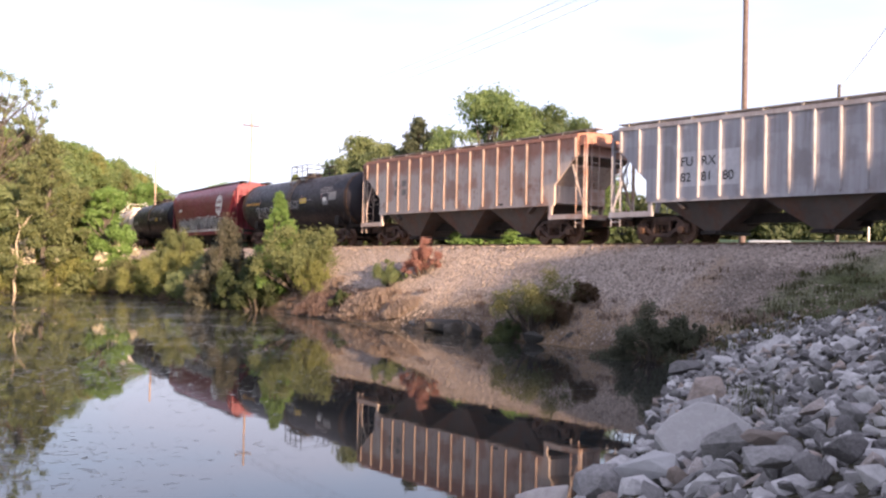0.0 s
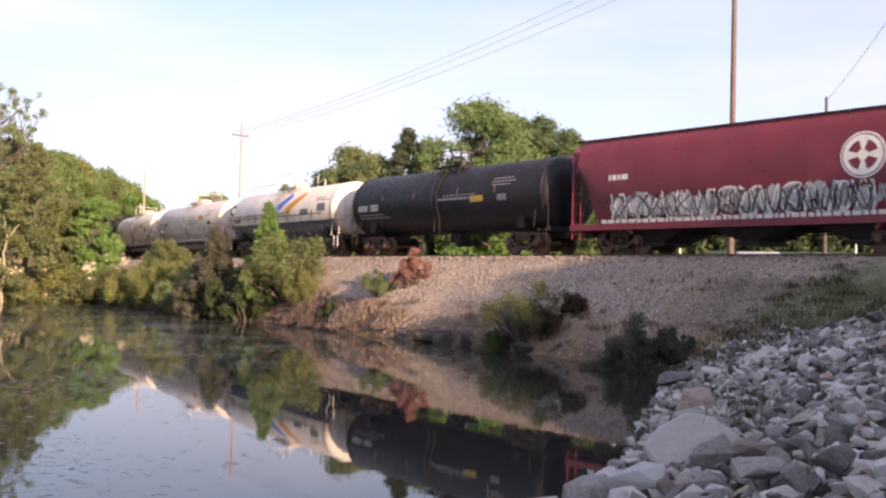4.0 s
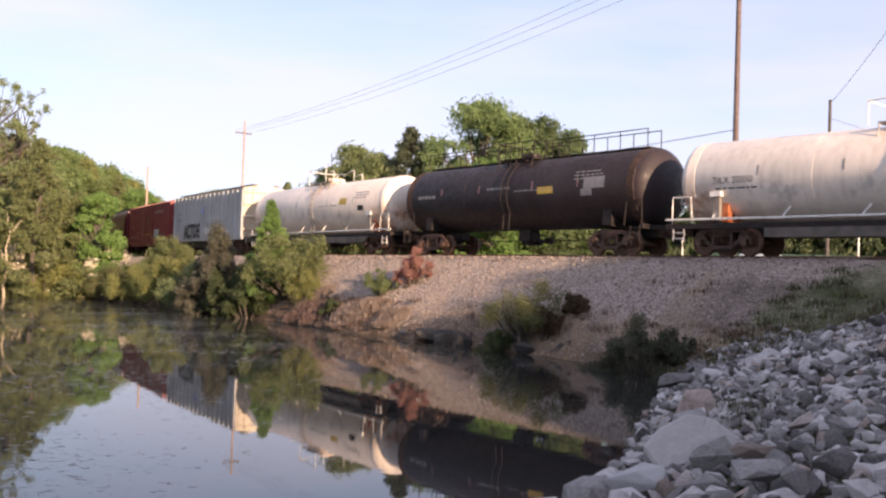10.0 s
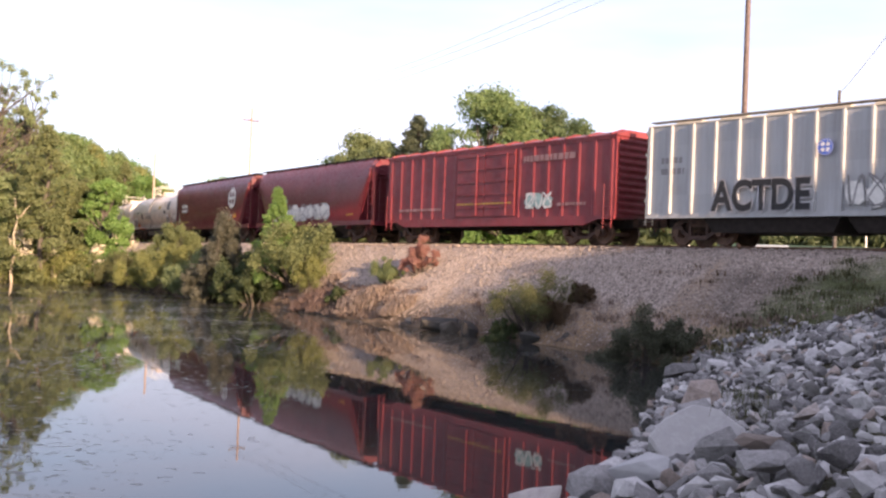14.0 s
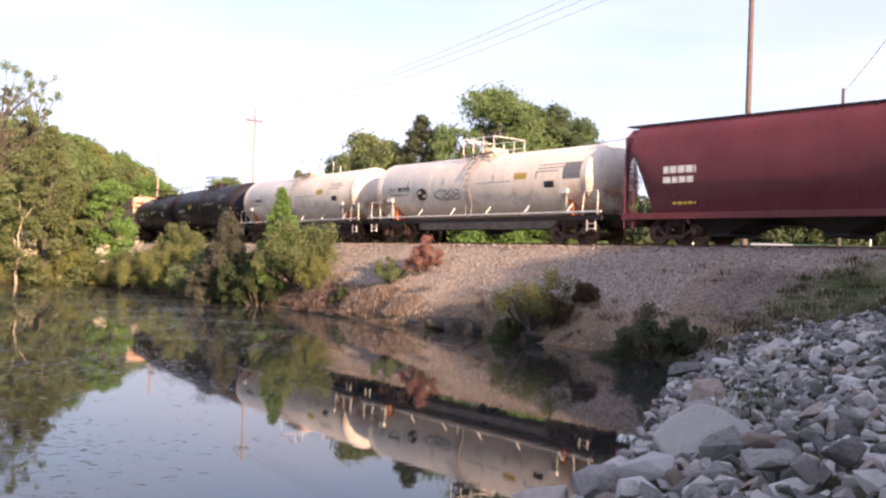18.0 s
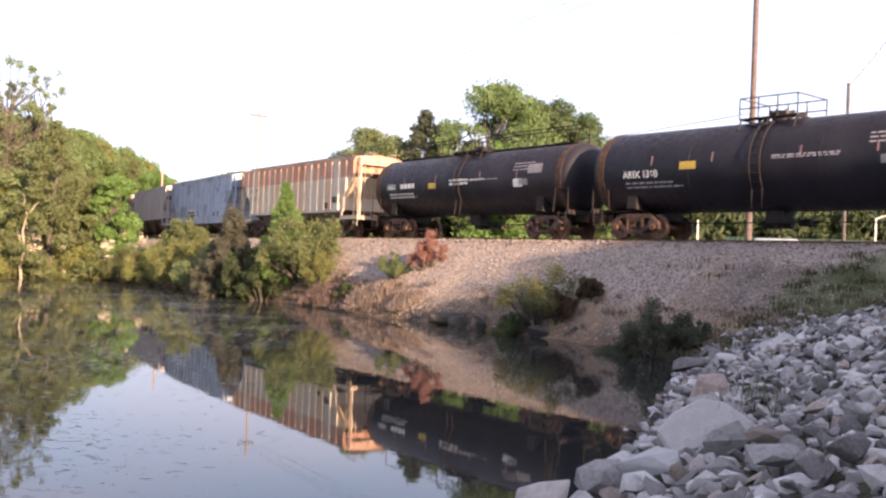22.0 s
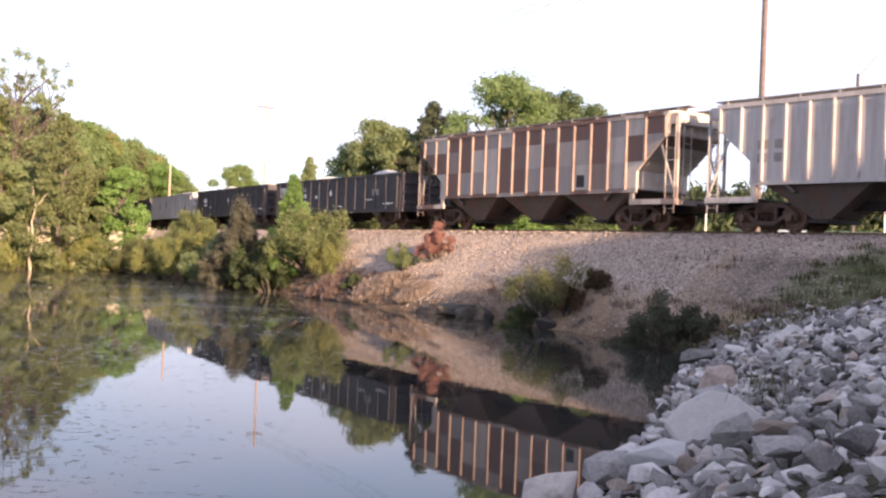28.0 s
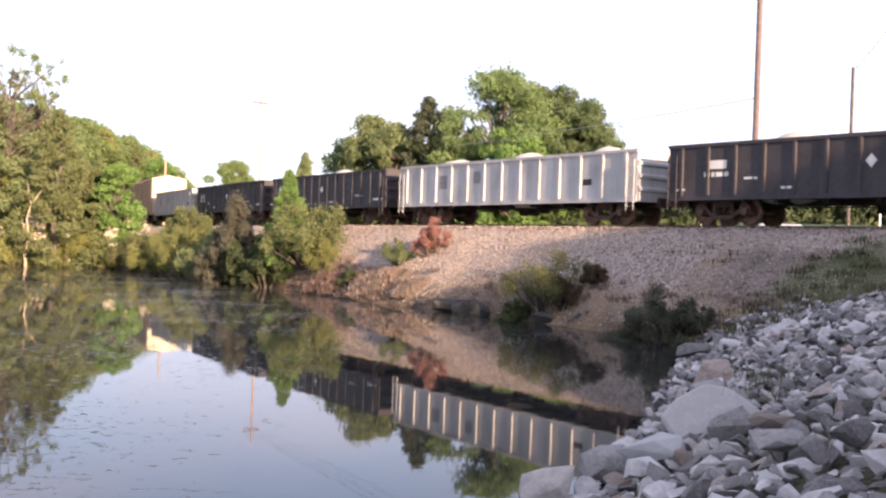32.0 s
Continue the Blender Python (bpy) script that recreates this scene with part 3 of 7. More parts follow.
def bolster_mesh():
    bm = BM()
    slab(bm, [(-1.0, 0.70), (-0.35, 0.55), (0.35, 0.55), (1.0, 0.70), (1.0, 0.84), (0.3, 0.88), (-0.3, 0.88), (-1.0, 0.84)], "x", -0.2, 0.2)
    rod(bm, (0, 0, 0.86), (0, 0, 1.0), 0.19, 14)
    for k in (-1, 1):
        box(bm, k * 0.45 - 0.03, k * 0.45 + 0.03, -0.75, 0.75, 0.36, 0.46)
    return finish(bm, "truck")


GEAR = {"wheel": wheel_mesh(), "frame": side_frame_mesh(), "spring": spring_mesh(), "bolster": bolster_mesh()}
WHEELSETS = []


def add_truck(car, x, frame_mat="steel_dark"):
    tr = part("truck", GEAR["bolster"], "steel_dark", car, "dark dusty cast steel truck", pose(x, 0, 0))
    for k in (-1, 1):
        part("side_frame", GEAR["frame"], "side_frame", tr, at=pose(0, k * 0.99, 0))
        part("coil_spring", GEAR["spring"], "rust_steel", tr, at=pose(0, k * 0.99, 0))
    for k in (-1, 1):
        w = part("wheelset", GEAR["wheel"], "wheel", tr, "rusty axle with worn steel wheels")
        w.matrix_parent_inverse = pose(k * 0.89, 0, 0.457)
        WHEELSETS.append(w)


def coupler_mesh():
    bm = BM()
    box(bm, -0.75, -0.25, -0.08, 0.08, 0.78, 0.95)
    slab(bm, [(-0.28, -0.13), (-0.05, -0.17), (0.02, -0.10), (-0.06, -0.03), (0.02, 0.05), (0.0, 0.16), (-0.12, 0.19), (-0.28, 0.13)], "z", 0.70, 1.02)
    box(bm, -0.80, -0.55, -0.30, 0.30, 0.70, 1.05)
    bmesh.ops.bevel(bm, geom=bm.edges[:], offset=0.015, segments=1, affect="EDGES")
    return finish(bm, "coupler")


def hose_mesh():
    bm = BM()
    pts = [(-0.45 + 0.075 * i, 0.35 - 0.03 * i, 0.72 - 0.35 * math.sin(min(1, i / 6) * math.pi * 0.9)) for i in range(7)]
    return finish(pipe(bm, pts, 0.025), "air_hose")


GEAR["coupler"], GEAR["hose"] = coupler_mesh(), hose_mesh()


def underframe(car, L, truck_in=2.75, sill=True, sill_mat="steel_dark"):
    for k in (-1, 1):
        add_truck(car, k * (L / 2 - truck_in))
        part("coupler", GEAR["coupler"], "rust_steel", car, at=pose(k * (L / 2 - 0.01), 0, 0, 0, 0, 0 if k > 0 else 180))
        part("air_hose", GEAR["hose"], "mark_black", car, at=pose(k * (L / 2 - 0.1), 0, 0, 0, 0, 0 if k > 0 else 180))
    bm = BM()
    e = L / 2 - 0.62
    if sill:
        box(bm, -e, e, -0.19, 0.19, 0.70, 1.04)
        part("center_sill", bm, sill_mat, car)
    else:
        for k in (-1, 1):
            bm = box(BM(), k * e - 1.6 - k * 1.6, k * e + 1.6 - k * 1.6, -0.19, 0.19, 0.72, 1.06)
            part("stub_sill", bm, sill_mat, car)
    bm = BM()
    rod(bm, (-0.9, 0.55, 0.62), (0.2, 0.55, 0.62), 0.17, 12)
    rod(bm, (0.5, 0.5, 0.66), (0.95, 0.5, 0.66), 0.13, 12)
    pipe(bm, [(-e, 0.3, 0.66), (e, 0.3, 0.66)], 0.02)
    part("brake_reservoir", bm, "steel_dark", car)


def ladder(bm, x, y, z0, z1, width, along="x", rungs=6, r=0.016):
    for k in (-1, 1):
        p = (x + k * width / 2, y) if along == "x" else (x, y + k * width / 2)
        rod(bm, (*p, z0), (*p, z1), r * 1.3, 6)
    for i in range(rungs):
        z = z0 + (z1 - z0) * (i + 0.4) / rungs
        a, b = ((x - width / 2, y, z), (x + width / 2, y, z)) if along == "x" else ((x, y - width / 2, z), (x, y + width / 2, z))
        rod(bm, a, b, r, 6)
    return bm


def brake_wheel(car, x, z, mat):
    bm = BM()
    pts = [(x, -0.55 + 0.28 * math.cos(a), z + 0.28 * math.sin(a)) for a in [2 * math.pi * i / 14 for i in range(15)]]
    pipe(bm, pts, 0.018, 5)
    for i in range(3):
        a = i * 2.094
        rod(bm, (x, -0.55, z), (x, -0.55 + 0.28 * math.cos(a), z + 0.28 * math.sin(a)), 0.012, 5)
    rod(bm, (x - 0.12, -0.55, z), (x + 0.02, -0.55, z), 0.05, 8)
    part("brake_wheel", bm, mat, car)


# ---------------------------------------------------------------- freight cars: markings
def flat(y):
    return lambda u, v: (u, -y - 0.006, v)


def rounded(r, zc):
    def f(u, v):
        a = math.asin(max(-1, min(1, (v - zc) / r)))
        return (u, -(r + 0.007) * math.cos(a), zc + (r + 0.007) * math.sin(a))
    return f


def lettering(car, text, u, v, size, surface, mat, name="lettering", label="", wide=1.0, bold=0.0):
    data = bpy.data.curves.new("letters", "FONT")
    data.body, data.size, data.offset = text, size, bold
    ob = bpy.data.objects.new("letters", data)
    me = bpy.data.meshes.new_from_object(ob)
    bpy.data.objects.remove(ob)
    for p in me.vertices:
        p.co = surface(u + p.co.x * wide, v + p.co.y)
    me.materials.clear()
    part(name, me, mat, car, label)


def patch(bm, surface, u0, u1, v0, v1, n=4, m=3):
    grid = [[bm.verts.new(surface(u0 + (u1 - u0) * i / n, v0 + (v1 - v0) * j / m)) for i in range(n + 1)] for j in range(m + 1)]
    for j in range(m):
        for i in range(n):
            bm.faces.new((grid[j][i], grid[j][i + 1], grid[j + 1][i + 1], grid[j + 1][i]))
    return bm


def panel(car, surface, u0, u1, v0, v1, mat, name="stencil_panel", label=""):
    part(name, patch(BM(), surface, u0, u1, v0, v1), mat, car, label)


def bars(car, surface, rows, mat, name="small_lettering", label=""):
    """Lines of small print: rows of (u0, u1, v, height), each cut into words."""
    bm = BM()
    rnd = random.Random(len(rows) * 7 + int(rows[0][0] * 10))
    for u0, u1, v, h in rows:
        u = u0
        while u < u1 - 0.05:
            w = min(rnd.uniform(0.1, 0.34), u1 - u)
            patch(bm, surface, u, u + w, v, v + h, 1, 1)
            u += w + 0.06
    part(name, bm, mat, car, label)


def ribbon(bm, surface, pts, width):
    """A flat stroke along points (u, v)."""
    left, right = [], []
    for i, (u, v) in enumerate(pts):
        a, b = pts[max(0, i - 1)], pts[min(len(pts) - 1, i + 1)]
        du, dv = b[0] - a[0], b[1] - a[1]
        q = math.hypot(du, dv) or 1
        left.append(bm.verts.new(surface(u - dv / q * width / 2, v + du / q * width / 2)))
        right.append(bm.verts.new(surface(u + dv / q * width / 2, v - du / q * width / 2)))
    for i in range(len(pts) - 1):
        bm.faces.new((left[i], right[i], right[i + 1], left[i + 1]))


def scrawl(car, surface, u0, u1, v0, v1, seed, fill, line, letters=6, width=0.07, label="spray-painted scrawl"):
    """Sprayed scrawl that cannot be read: filled blobs with looping outlines."""
    rnd = random.Random(seed)
    step = (u1 - u0) / letters
    if fill:
        for i in range(letters):
            bm = BM()
            c, w = u0 + (i + 0.5) * step, step * 0.62
            lo, hi = v0 + rnd.uniform(0, 0.12) * (v1 - v0), v1 - rnd.uniform(0, 0.3) * (v1 - v0)
            ring = []
            for k in range(14):
                a = 2 * math.pi * k / 14
                q = 1 + rnd.uniform(-0.22, 0.22)
                ring.append((c + w * math.cos(a) * q * 0.95, (lo + hi) / 2 + (hi - lo) / 2 * math.sin(a) * q))
            lift = Vector((0, -0.003 * (i % 2), 0))
            mid = bm.verts.new(Vector(surface(c, (lo + hi) / 2)) + lift)
            vs = [bm.verts.new(Vector(surface(u, max(v0, min(v1, v)))) + lift) for u, v in ring]
            for k in range(14):
                bm.faces.new((mid, vs[k], vs[(k + 1) % 14]))
            part("graffiti", bm, fill, car, label)
    over = lambda u, v: tuple(a + b for a, b in zip(surface(u, v), (0, -0.008, 0)))
    for i in range(letters):
        c, p = u0 + (i + 0.5) * step, rnd.uniform(0, 6)
        f1, f2 = rnd.choice([(1, 2), (2, 1), (3, 2), (2, 3), (1, 3)])
        pts = []
        for k in range(19):
            a = 5.4 * k / 18
            pts.append((c + step * 0.46 * math.sin(f1 * a + p), (v0 + v1) / 2 + (v1 - v0) * 0.46 * math.sin(f2 * a + p * 1.7)))
        bm = BM()
        ribbon(bm, over, pts, width)
        part("graffiti_outline" if fill else "graffiti", bm, line, car, "" if fill else label)


def emblem(car, surface, u, v, r, mat, inner):
    """A round emblem: ring and cross, with no letters."""
    n = 28
    a = [2 * math.pi * i / n for i in range(n)]

    def sector(face, r0, r1, q0, q1, steps, rows=5):
        bm = BM()
        grid = [[bm.verts.new(face(u + (r0 + (r1 - r0) * j / rows) * math.cos(q0 + (q1 - q0) * i / steps), v + (r0 + (r1 - r0) * j / rows) * math.sin(q0 + (q1 - q0) * i / steps)))
                 for i in range(steps + 1)] for j in range(rows + 1)]
        for j in range(rows):
            for i in range(steps):
                bm.faces.new((grid[j][i], grid[j][i + 1], grid[j + 1][i + 1], grid[j + 1][i]))
        return bm

    em = part("emblem", sector(surface, r * 0.01, r, 0, 2 * math.pi, n), mat, car, "round white emblem with a cross")
    up = lambda p, q: tuple(s + t for s, t in zip(surface(p, q), (0, -0.006, 0)))
    for k in range(4):
        q0 = k * math.pi / 2 + 0.30
        part("emblem_field", sector(up, r * 0.24, r * 0.66, q0, q0 + 0.97, 6, 3), inner, em)
    bm = BM()
    ribbon(bm, up, [(u + r * 0.9 * math.cos(q), v + r * 0.9 * math.sin(q)) for q in a + [0]], r * 0.045)
    part("emblem_ring", bm, inner, em)


# ---------------------------------------------------------------- freight cars: bodies
def ribbed_hopper(car, L, mat, ribs=16, ztop=4.28, zs=1.16, frame_mat=None, zp=1.16, bays=3, end_in=2.35, chutes="chute", rib=0.085, post=None):
    """A covered hopper with outside posts, sloping end sheets and discharge bays."""
    frame_mat = frame_mat or mat
    underframe(car, L)
    a, b, w = L / 2 - 1.05, L / 2 - end_in, 1.50
    bm = BM()
    slab(bm, [(-a, ztop), (a, ztop), (a, ztop - 0.75), (b, zs + 0.7), (b, zs), (-b, zs), (-b, zs + 0.7), (-a, ztop - 0.75)][::-1], "y", -w, w)
    part("body", bm, mat, car)
    # end sheets: their shade is in the dark chute colour
    for k in (-1, 1):
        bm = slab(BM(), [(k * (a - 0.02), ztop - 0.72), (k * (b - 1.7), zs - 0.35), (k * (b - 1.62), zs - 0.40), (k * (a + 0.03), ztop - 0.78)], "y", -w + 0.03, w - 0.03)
        part("slope_sheet", bm, chutes, car, "dusty sloping end sheet, painted dark for the shade on it")
    for k in (-1, 1):
        bm = BM()
        box(bm, -a - 0.02, a + 0.02, k * w - 0.05, k * w + 0.05, ztop - 0.05, ztop + 0.10)
        part("top_chord", bm, mat, car)
        bm = BM()
        box(bm, -b, b, k * (w - 0.02) - 0.05, k * (w - 0.02) + 0.06, zs - 0.12, zs)
        part("side_sill", bm, frame_mat, car)
        for q in (-1, 1):
            bm = BM()
            x0, x1 = sorted((q * (b - 0.3), q * (L / 2 - 0.62)))
            box(bm, x0, x1, k * (w - 0.02) - 0.05, k * (w - 0.02) + 0.05, zp - 0.20, zp)
            if zs > zp + 0.2:
                box(bm, q * (b - 0.2) - 0.08, q * (b - 0.2) + 0.08, k * (w - 0.02) - 0.04, k * (w - 0.02) + 0.04, zp, zs)
            part("end_sill", bm, frame_mat, car)
        step = 2 * (a - 0.1) / (ribs - 1)
        for i in range(ribs):
            x = -a + 0.1 + i * step
            z0 = zs if abs(x) <= b else zs + 0.7 + (abs(x) - b) / (a - b) * (ztop - 0.75 - zs - 0.7)
            bm = BM()
            slab(bm, [(x - 0.05, 0), (x - 0.038, k * rib), (x + 0.038, k * rib), (x + 0.05, 0)], "z", z0, ztop - 0.05)
            part("rib", bm, post or mat, car, at=pose(0, k * w, 0))
    # roof with its walkway and hatches
    bm = BM()
    slab(bm, [(-w - 0.04, ztop + 0.09), (-0.75, ztop + 0.22), (0.75, ztop + 0.22), (w + 0.04, ztop + 0.09), (w, ztop), (-w, ztop)], "x", -a - 0.05, a + 0.05)
    part("roof", bm, mat, car)
    n = 4
    for i in range(n):
        x = -a + (i + 0.5) * 2 * a / n
        bm = BM()
        box(bm, x - a / n * 0.92, x + a / n * 0.92, -0.33, 0.33, ztop + 0.21, ztop + 0.30)
        bmesh.ops.bevel(bm, geom=bm.edges[:], offset=0.03, segments=1, affect="EDGES")
        part("roof_hatch", bm, mat, car)
    for k in (-1, 1):
        bm = BM()
        for j in range(3):
            box(bm, -a - 0.5, a + 0.5, k * 0.72 + j * 0.17 - 0.25, k * 0.72 + j * 0.17 - 0.12, ztop + 0.30, ztop + 0.335)
        for i in range(12):
            x = -a + i * 2 * a / 11
            box(bm, x - 0.03, x + 0.03, k * 0.72 - 0.27, k * 0.72 + 0.25, ztop + 0.19, ztop + 0.30)
        part("running_board", bm, "grate", car)
    # discharge bays, in the chute paint that carries their shade
    span = 2 * (b - 0.35) / bays
    for i in range(bays):
        x = -b + 0.35 + (i + 0.5) * span
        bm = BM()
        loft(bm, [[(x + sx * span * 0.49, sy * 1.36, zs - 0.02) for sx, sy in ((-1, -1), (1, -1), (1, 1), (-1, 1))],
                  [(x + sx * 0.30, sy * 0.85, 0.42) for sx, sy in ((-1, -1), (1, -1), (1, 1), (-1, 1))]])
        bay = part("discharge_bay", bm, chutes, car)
        bm = BM()
        box(bm, x - 0.42, x + 0.42, -0.95, 0.95, 0.30, 0.42)
        rod(bm, (x + 0.3, -1.1, 0.36), (x + 0.3, 1.1, 0.36), 0.03)
        part("outlet_gate", bm, "steel_dark", bay)
    # ends
    for k in (-1, 1):
        xe = k * (L / 2 - 0.66)
        for y in (-1.38, 1.38):
            bm = BM()
            box(bm, xe - 0.05, xe + 0.05, y - 0.05, y + 0.05, zp - 0.2, ztop - 0.02)
            part("corner_post", bm, frame_mat, car)
            bm = BM()
            rod(bm, (xe, y, zp + 0.1), (k * (a - 0.6), y, ztop - 0.6), 0.05, 6)
            part("end_brace", bm, frame_mat, car)
            s = 1 if y > 0 else -1
            bm = ladder(BM(), xe - k * 0.24, y + s * 0.10, zp - 0.55, ztop - 0.1, 0.42, "x", 8)
            part("ladder", bm, frame_mat, car)
        bm = BM()
        box(bm, xe - 0.09, xe + 0.09, -1.48, 1.48, zp - 0.22, zp - 0.02)
        box(bm, min(xe, k * b), max(xe, k * b), -1.45, 1.45, zp - 0.06, zp - 0.02)
        part("end_platform", bm, frame_mat, car)
        bm = BM()
        slab(bm, [(-1.42, ztop - 0.35), (-1.42, ztop + 0.04), (1.42, ztop + 0.04), (1.42, ztop - 0.35)], "x", min(k * a, xe) + 0.01, max(k * a, xe) - 0.01)
        part("end_hood", bm, mat, car)
        bm = ladder(BM(), xe + k * 0.08, -0.95, zp, ztop - 0.1, 0.42, "y", 8)
        part("end_ladder", bm, frame_mat, car)
    brake_wheel(car, -L / 2 + 0.5, zp + 1.3, frame_mat)
    return flat(w)


def round_hopper(car, L, mat, ztop=4.38, zs=1.12):
    """A covered hopper with smooth curved sides."""
    underframe(car, L)
    a, b = L / 2 - 1.0, L / 2 - 2.05
    side = [(1.46, zs), (1.565, zs + 0.55), (1.60, zs + 1.2), (1.585, zs + 2.0), (1.50, zs + 2.65), (1.36, zs + 3.0), (1.10, ztop)]
    prof = [(-y, z) for y, z in side] + [(y, z) for y, z in side[::-1]]
    rings = []
    for x, cut in ((-a, ztop - 0.9), (-b, zs), (b, zs), (a, ztop - 0.9)):
        rings.append([(x, y, max(z, cut)) for y, z in prof])
    part("body", loft(BM(), rings), mat, car, smooth=True)
    for k in (-1, 1):
        bm = slab(BM(), [(k * (a - 0.02), ztop - 0.86), (k * (b - 1.6), zs - 0.35), (k * (b - 1.5), zs - 0.42), (k * (a + 0.03), ztop - 0.93)], "y", -1.40, 1.40)
        part("slope_sheet", bm, mat, car)
    for k in (-1, 1):
        bm = BM()
        box(bm, -L / 2 + 0.62, L / 2 - 0.62, k * 1.47 - 0.06, k * 1.47 + 0.06, zs - 0.22, zs + 0.01)
        part("side_sill", bm, mat, car)
        bm = BM()
        for j in range(3):
            box(bm, -a - 0.6, a + 0.6, k * 0.86 + j * 0.17 - 0.25, k * 0.86 + j * 0.17 - 0.12, ztop + 0.10, ztop + 0.135)
        for i in range(13):
            x = -a + i * 2 * a / 12
            box(bm, x - 0.03, x + 0.03, k * 0.86 - 0.27, k * 0.86 + 0.25, ztop - 0.02, ztop + 0.10)
        part("running_board", bm, "steel_dark", car)
        part("roof_curb", box(BM(), -a, a, k * 1.0 - 0.05, k * 1.0 + 0.05, ztop - 0.03, ztop + 0.085), mat, car)
    for i in range(5):
        x = -a + (i + 0.5) * 2 * a / 5
        bm = BM()
        box(bm, x - a / 5 * 0.9, x + a / 5 * 0.9, -0.42, 0.42, ztop - 0.01, ztop + 0.13)
        bmesh.ops.bevel(bm, geom=bm.edges[:], offset=0.03, segments=1, affect="EDGES")
        part("roof_hatch", bm, mat, car)
    span = 2 * (b - 0.35) / 3
    for i in range(3):
        x = -b + 0.35 + (i + 0.5) * span
        bm = BM()
        loft(bm, [[(x + sx * span * 0.48, sy * 1.34, zs - 0.02) for sx, sy in ((-1, -1), (1, -1), (1, 1), (-1, 1))],
                  [(x + sx * 0.32, sy * 0.85, 0.42) for sx, sy in ((-1, -1), (1, -1), (1, 1), (-1, 1))]])
        bay = part("discharge_bay", bm, "steel_dark", car)
        bm = BM()
        box(bm, x - 0.44, x + 0.44, -0.95, 0.95, 0.30, 0.42)
        part("outlet_gate", bm, "steel_dark", bay)
    for k in (-1, 1):
        xe = k * (L / 2 - 0.66)
        for y in (-1.36, 1.36):
            bm = BM()
            box(bm, xe - 0.06, xe + 0.06, y - 0.06, y + 0.06, zs - 0.2, ztop - 0.35)
            part("corner_post", bm, mat, car)
            s = 1 if y > 0 else -1
            part("ladder", ladder(BM(), xe - k * 0.25, y + s * 0.12, zs - 0.55, ztop - 0.5, 0.42, "x", 8), mat, car)
            bm = BM()
            slab(bm, [(k * (a - 0.05), ztop - 0.35), (k * (a - 0.05), ztop - 0.95), (xe, ztop - 1.5), (xe, ztop - 0.35)], "y", y - 0.03, y + 0.03)
            part("end_gusset", bm, mat, car)
        bm = BM()
        slab(bm, [(-1.42, ztop - 0.85), (-1.42, ztop - 0.35), (-1.05, ztop - 0.02), (1.05, ztop - 0.02), (1.42, ztop - 0.35), (1.42, ztop - 0.85)], "x", min(k * a, xe), max(k * a, xe))
        part("end_hood", bm, mat, car)
        bm = BM()
        box(bm, xe - 0.09, xe + 0.09, -1.48, 1.48, zs - 0.24, zs - 0.02)
        box(bm, min(xe, k * b), max(xe, k * b), -1.4, 1.4, zs - 0.06, zs - 0.02)
        part("end_platform", bm, mat, car)
        part("end_ladder", ladder(BM(), xe + k * 0.09, -0.9, zs, ztop - 0.4, 0.42, "y", 8), mat, car)
    brake_wheel(car, -L / 2 + 0.5, zs + 1.3, mat)

    def surface(u, v):
        ys = [y for y, _ in side]
        zs_ = [z for _, z in side]
        return (u, -float(np.interp(v, zs_, ys)) - 0.008, v)
    return surface


def tank_shell(bm, half, r, zc, seg=48, head=0.62):
    xs = []
    for i in range(9):
        q = i / 8 * math.pi / 2
        xs.append((half - head + head * math.sin(q), max(0.03, r * math.cos(q))))
    secs = [(-x, q) for x, q in xs[::-1]] + xs
    loft(bm, [[(x, q * math.cos(2 * math.pi * i / seg), zc + q * math.sin(2 * math.pi * i / seg)) for i in range(seg)] for x, q in secs])
    return bm


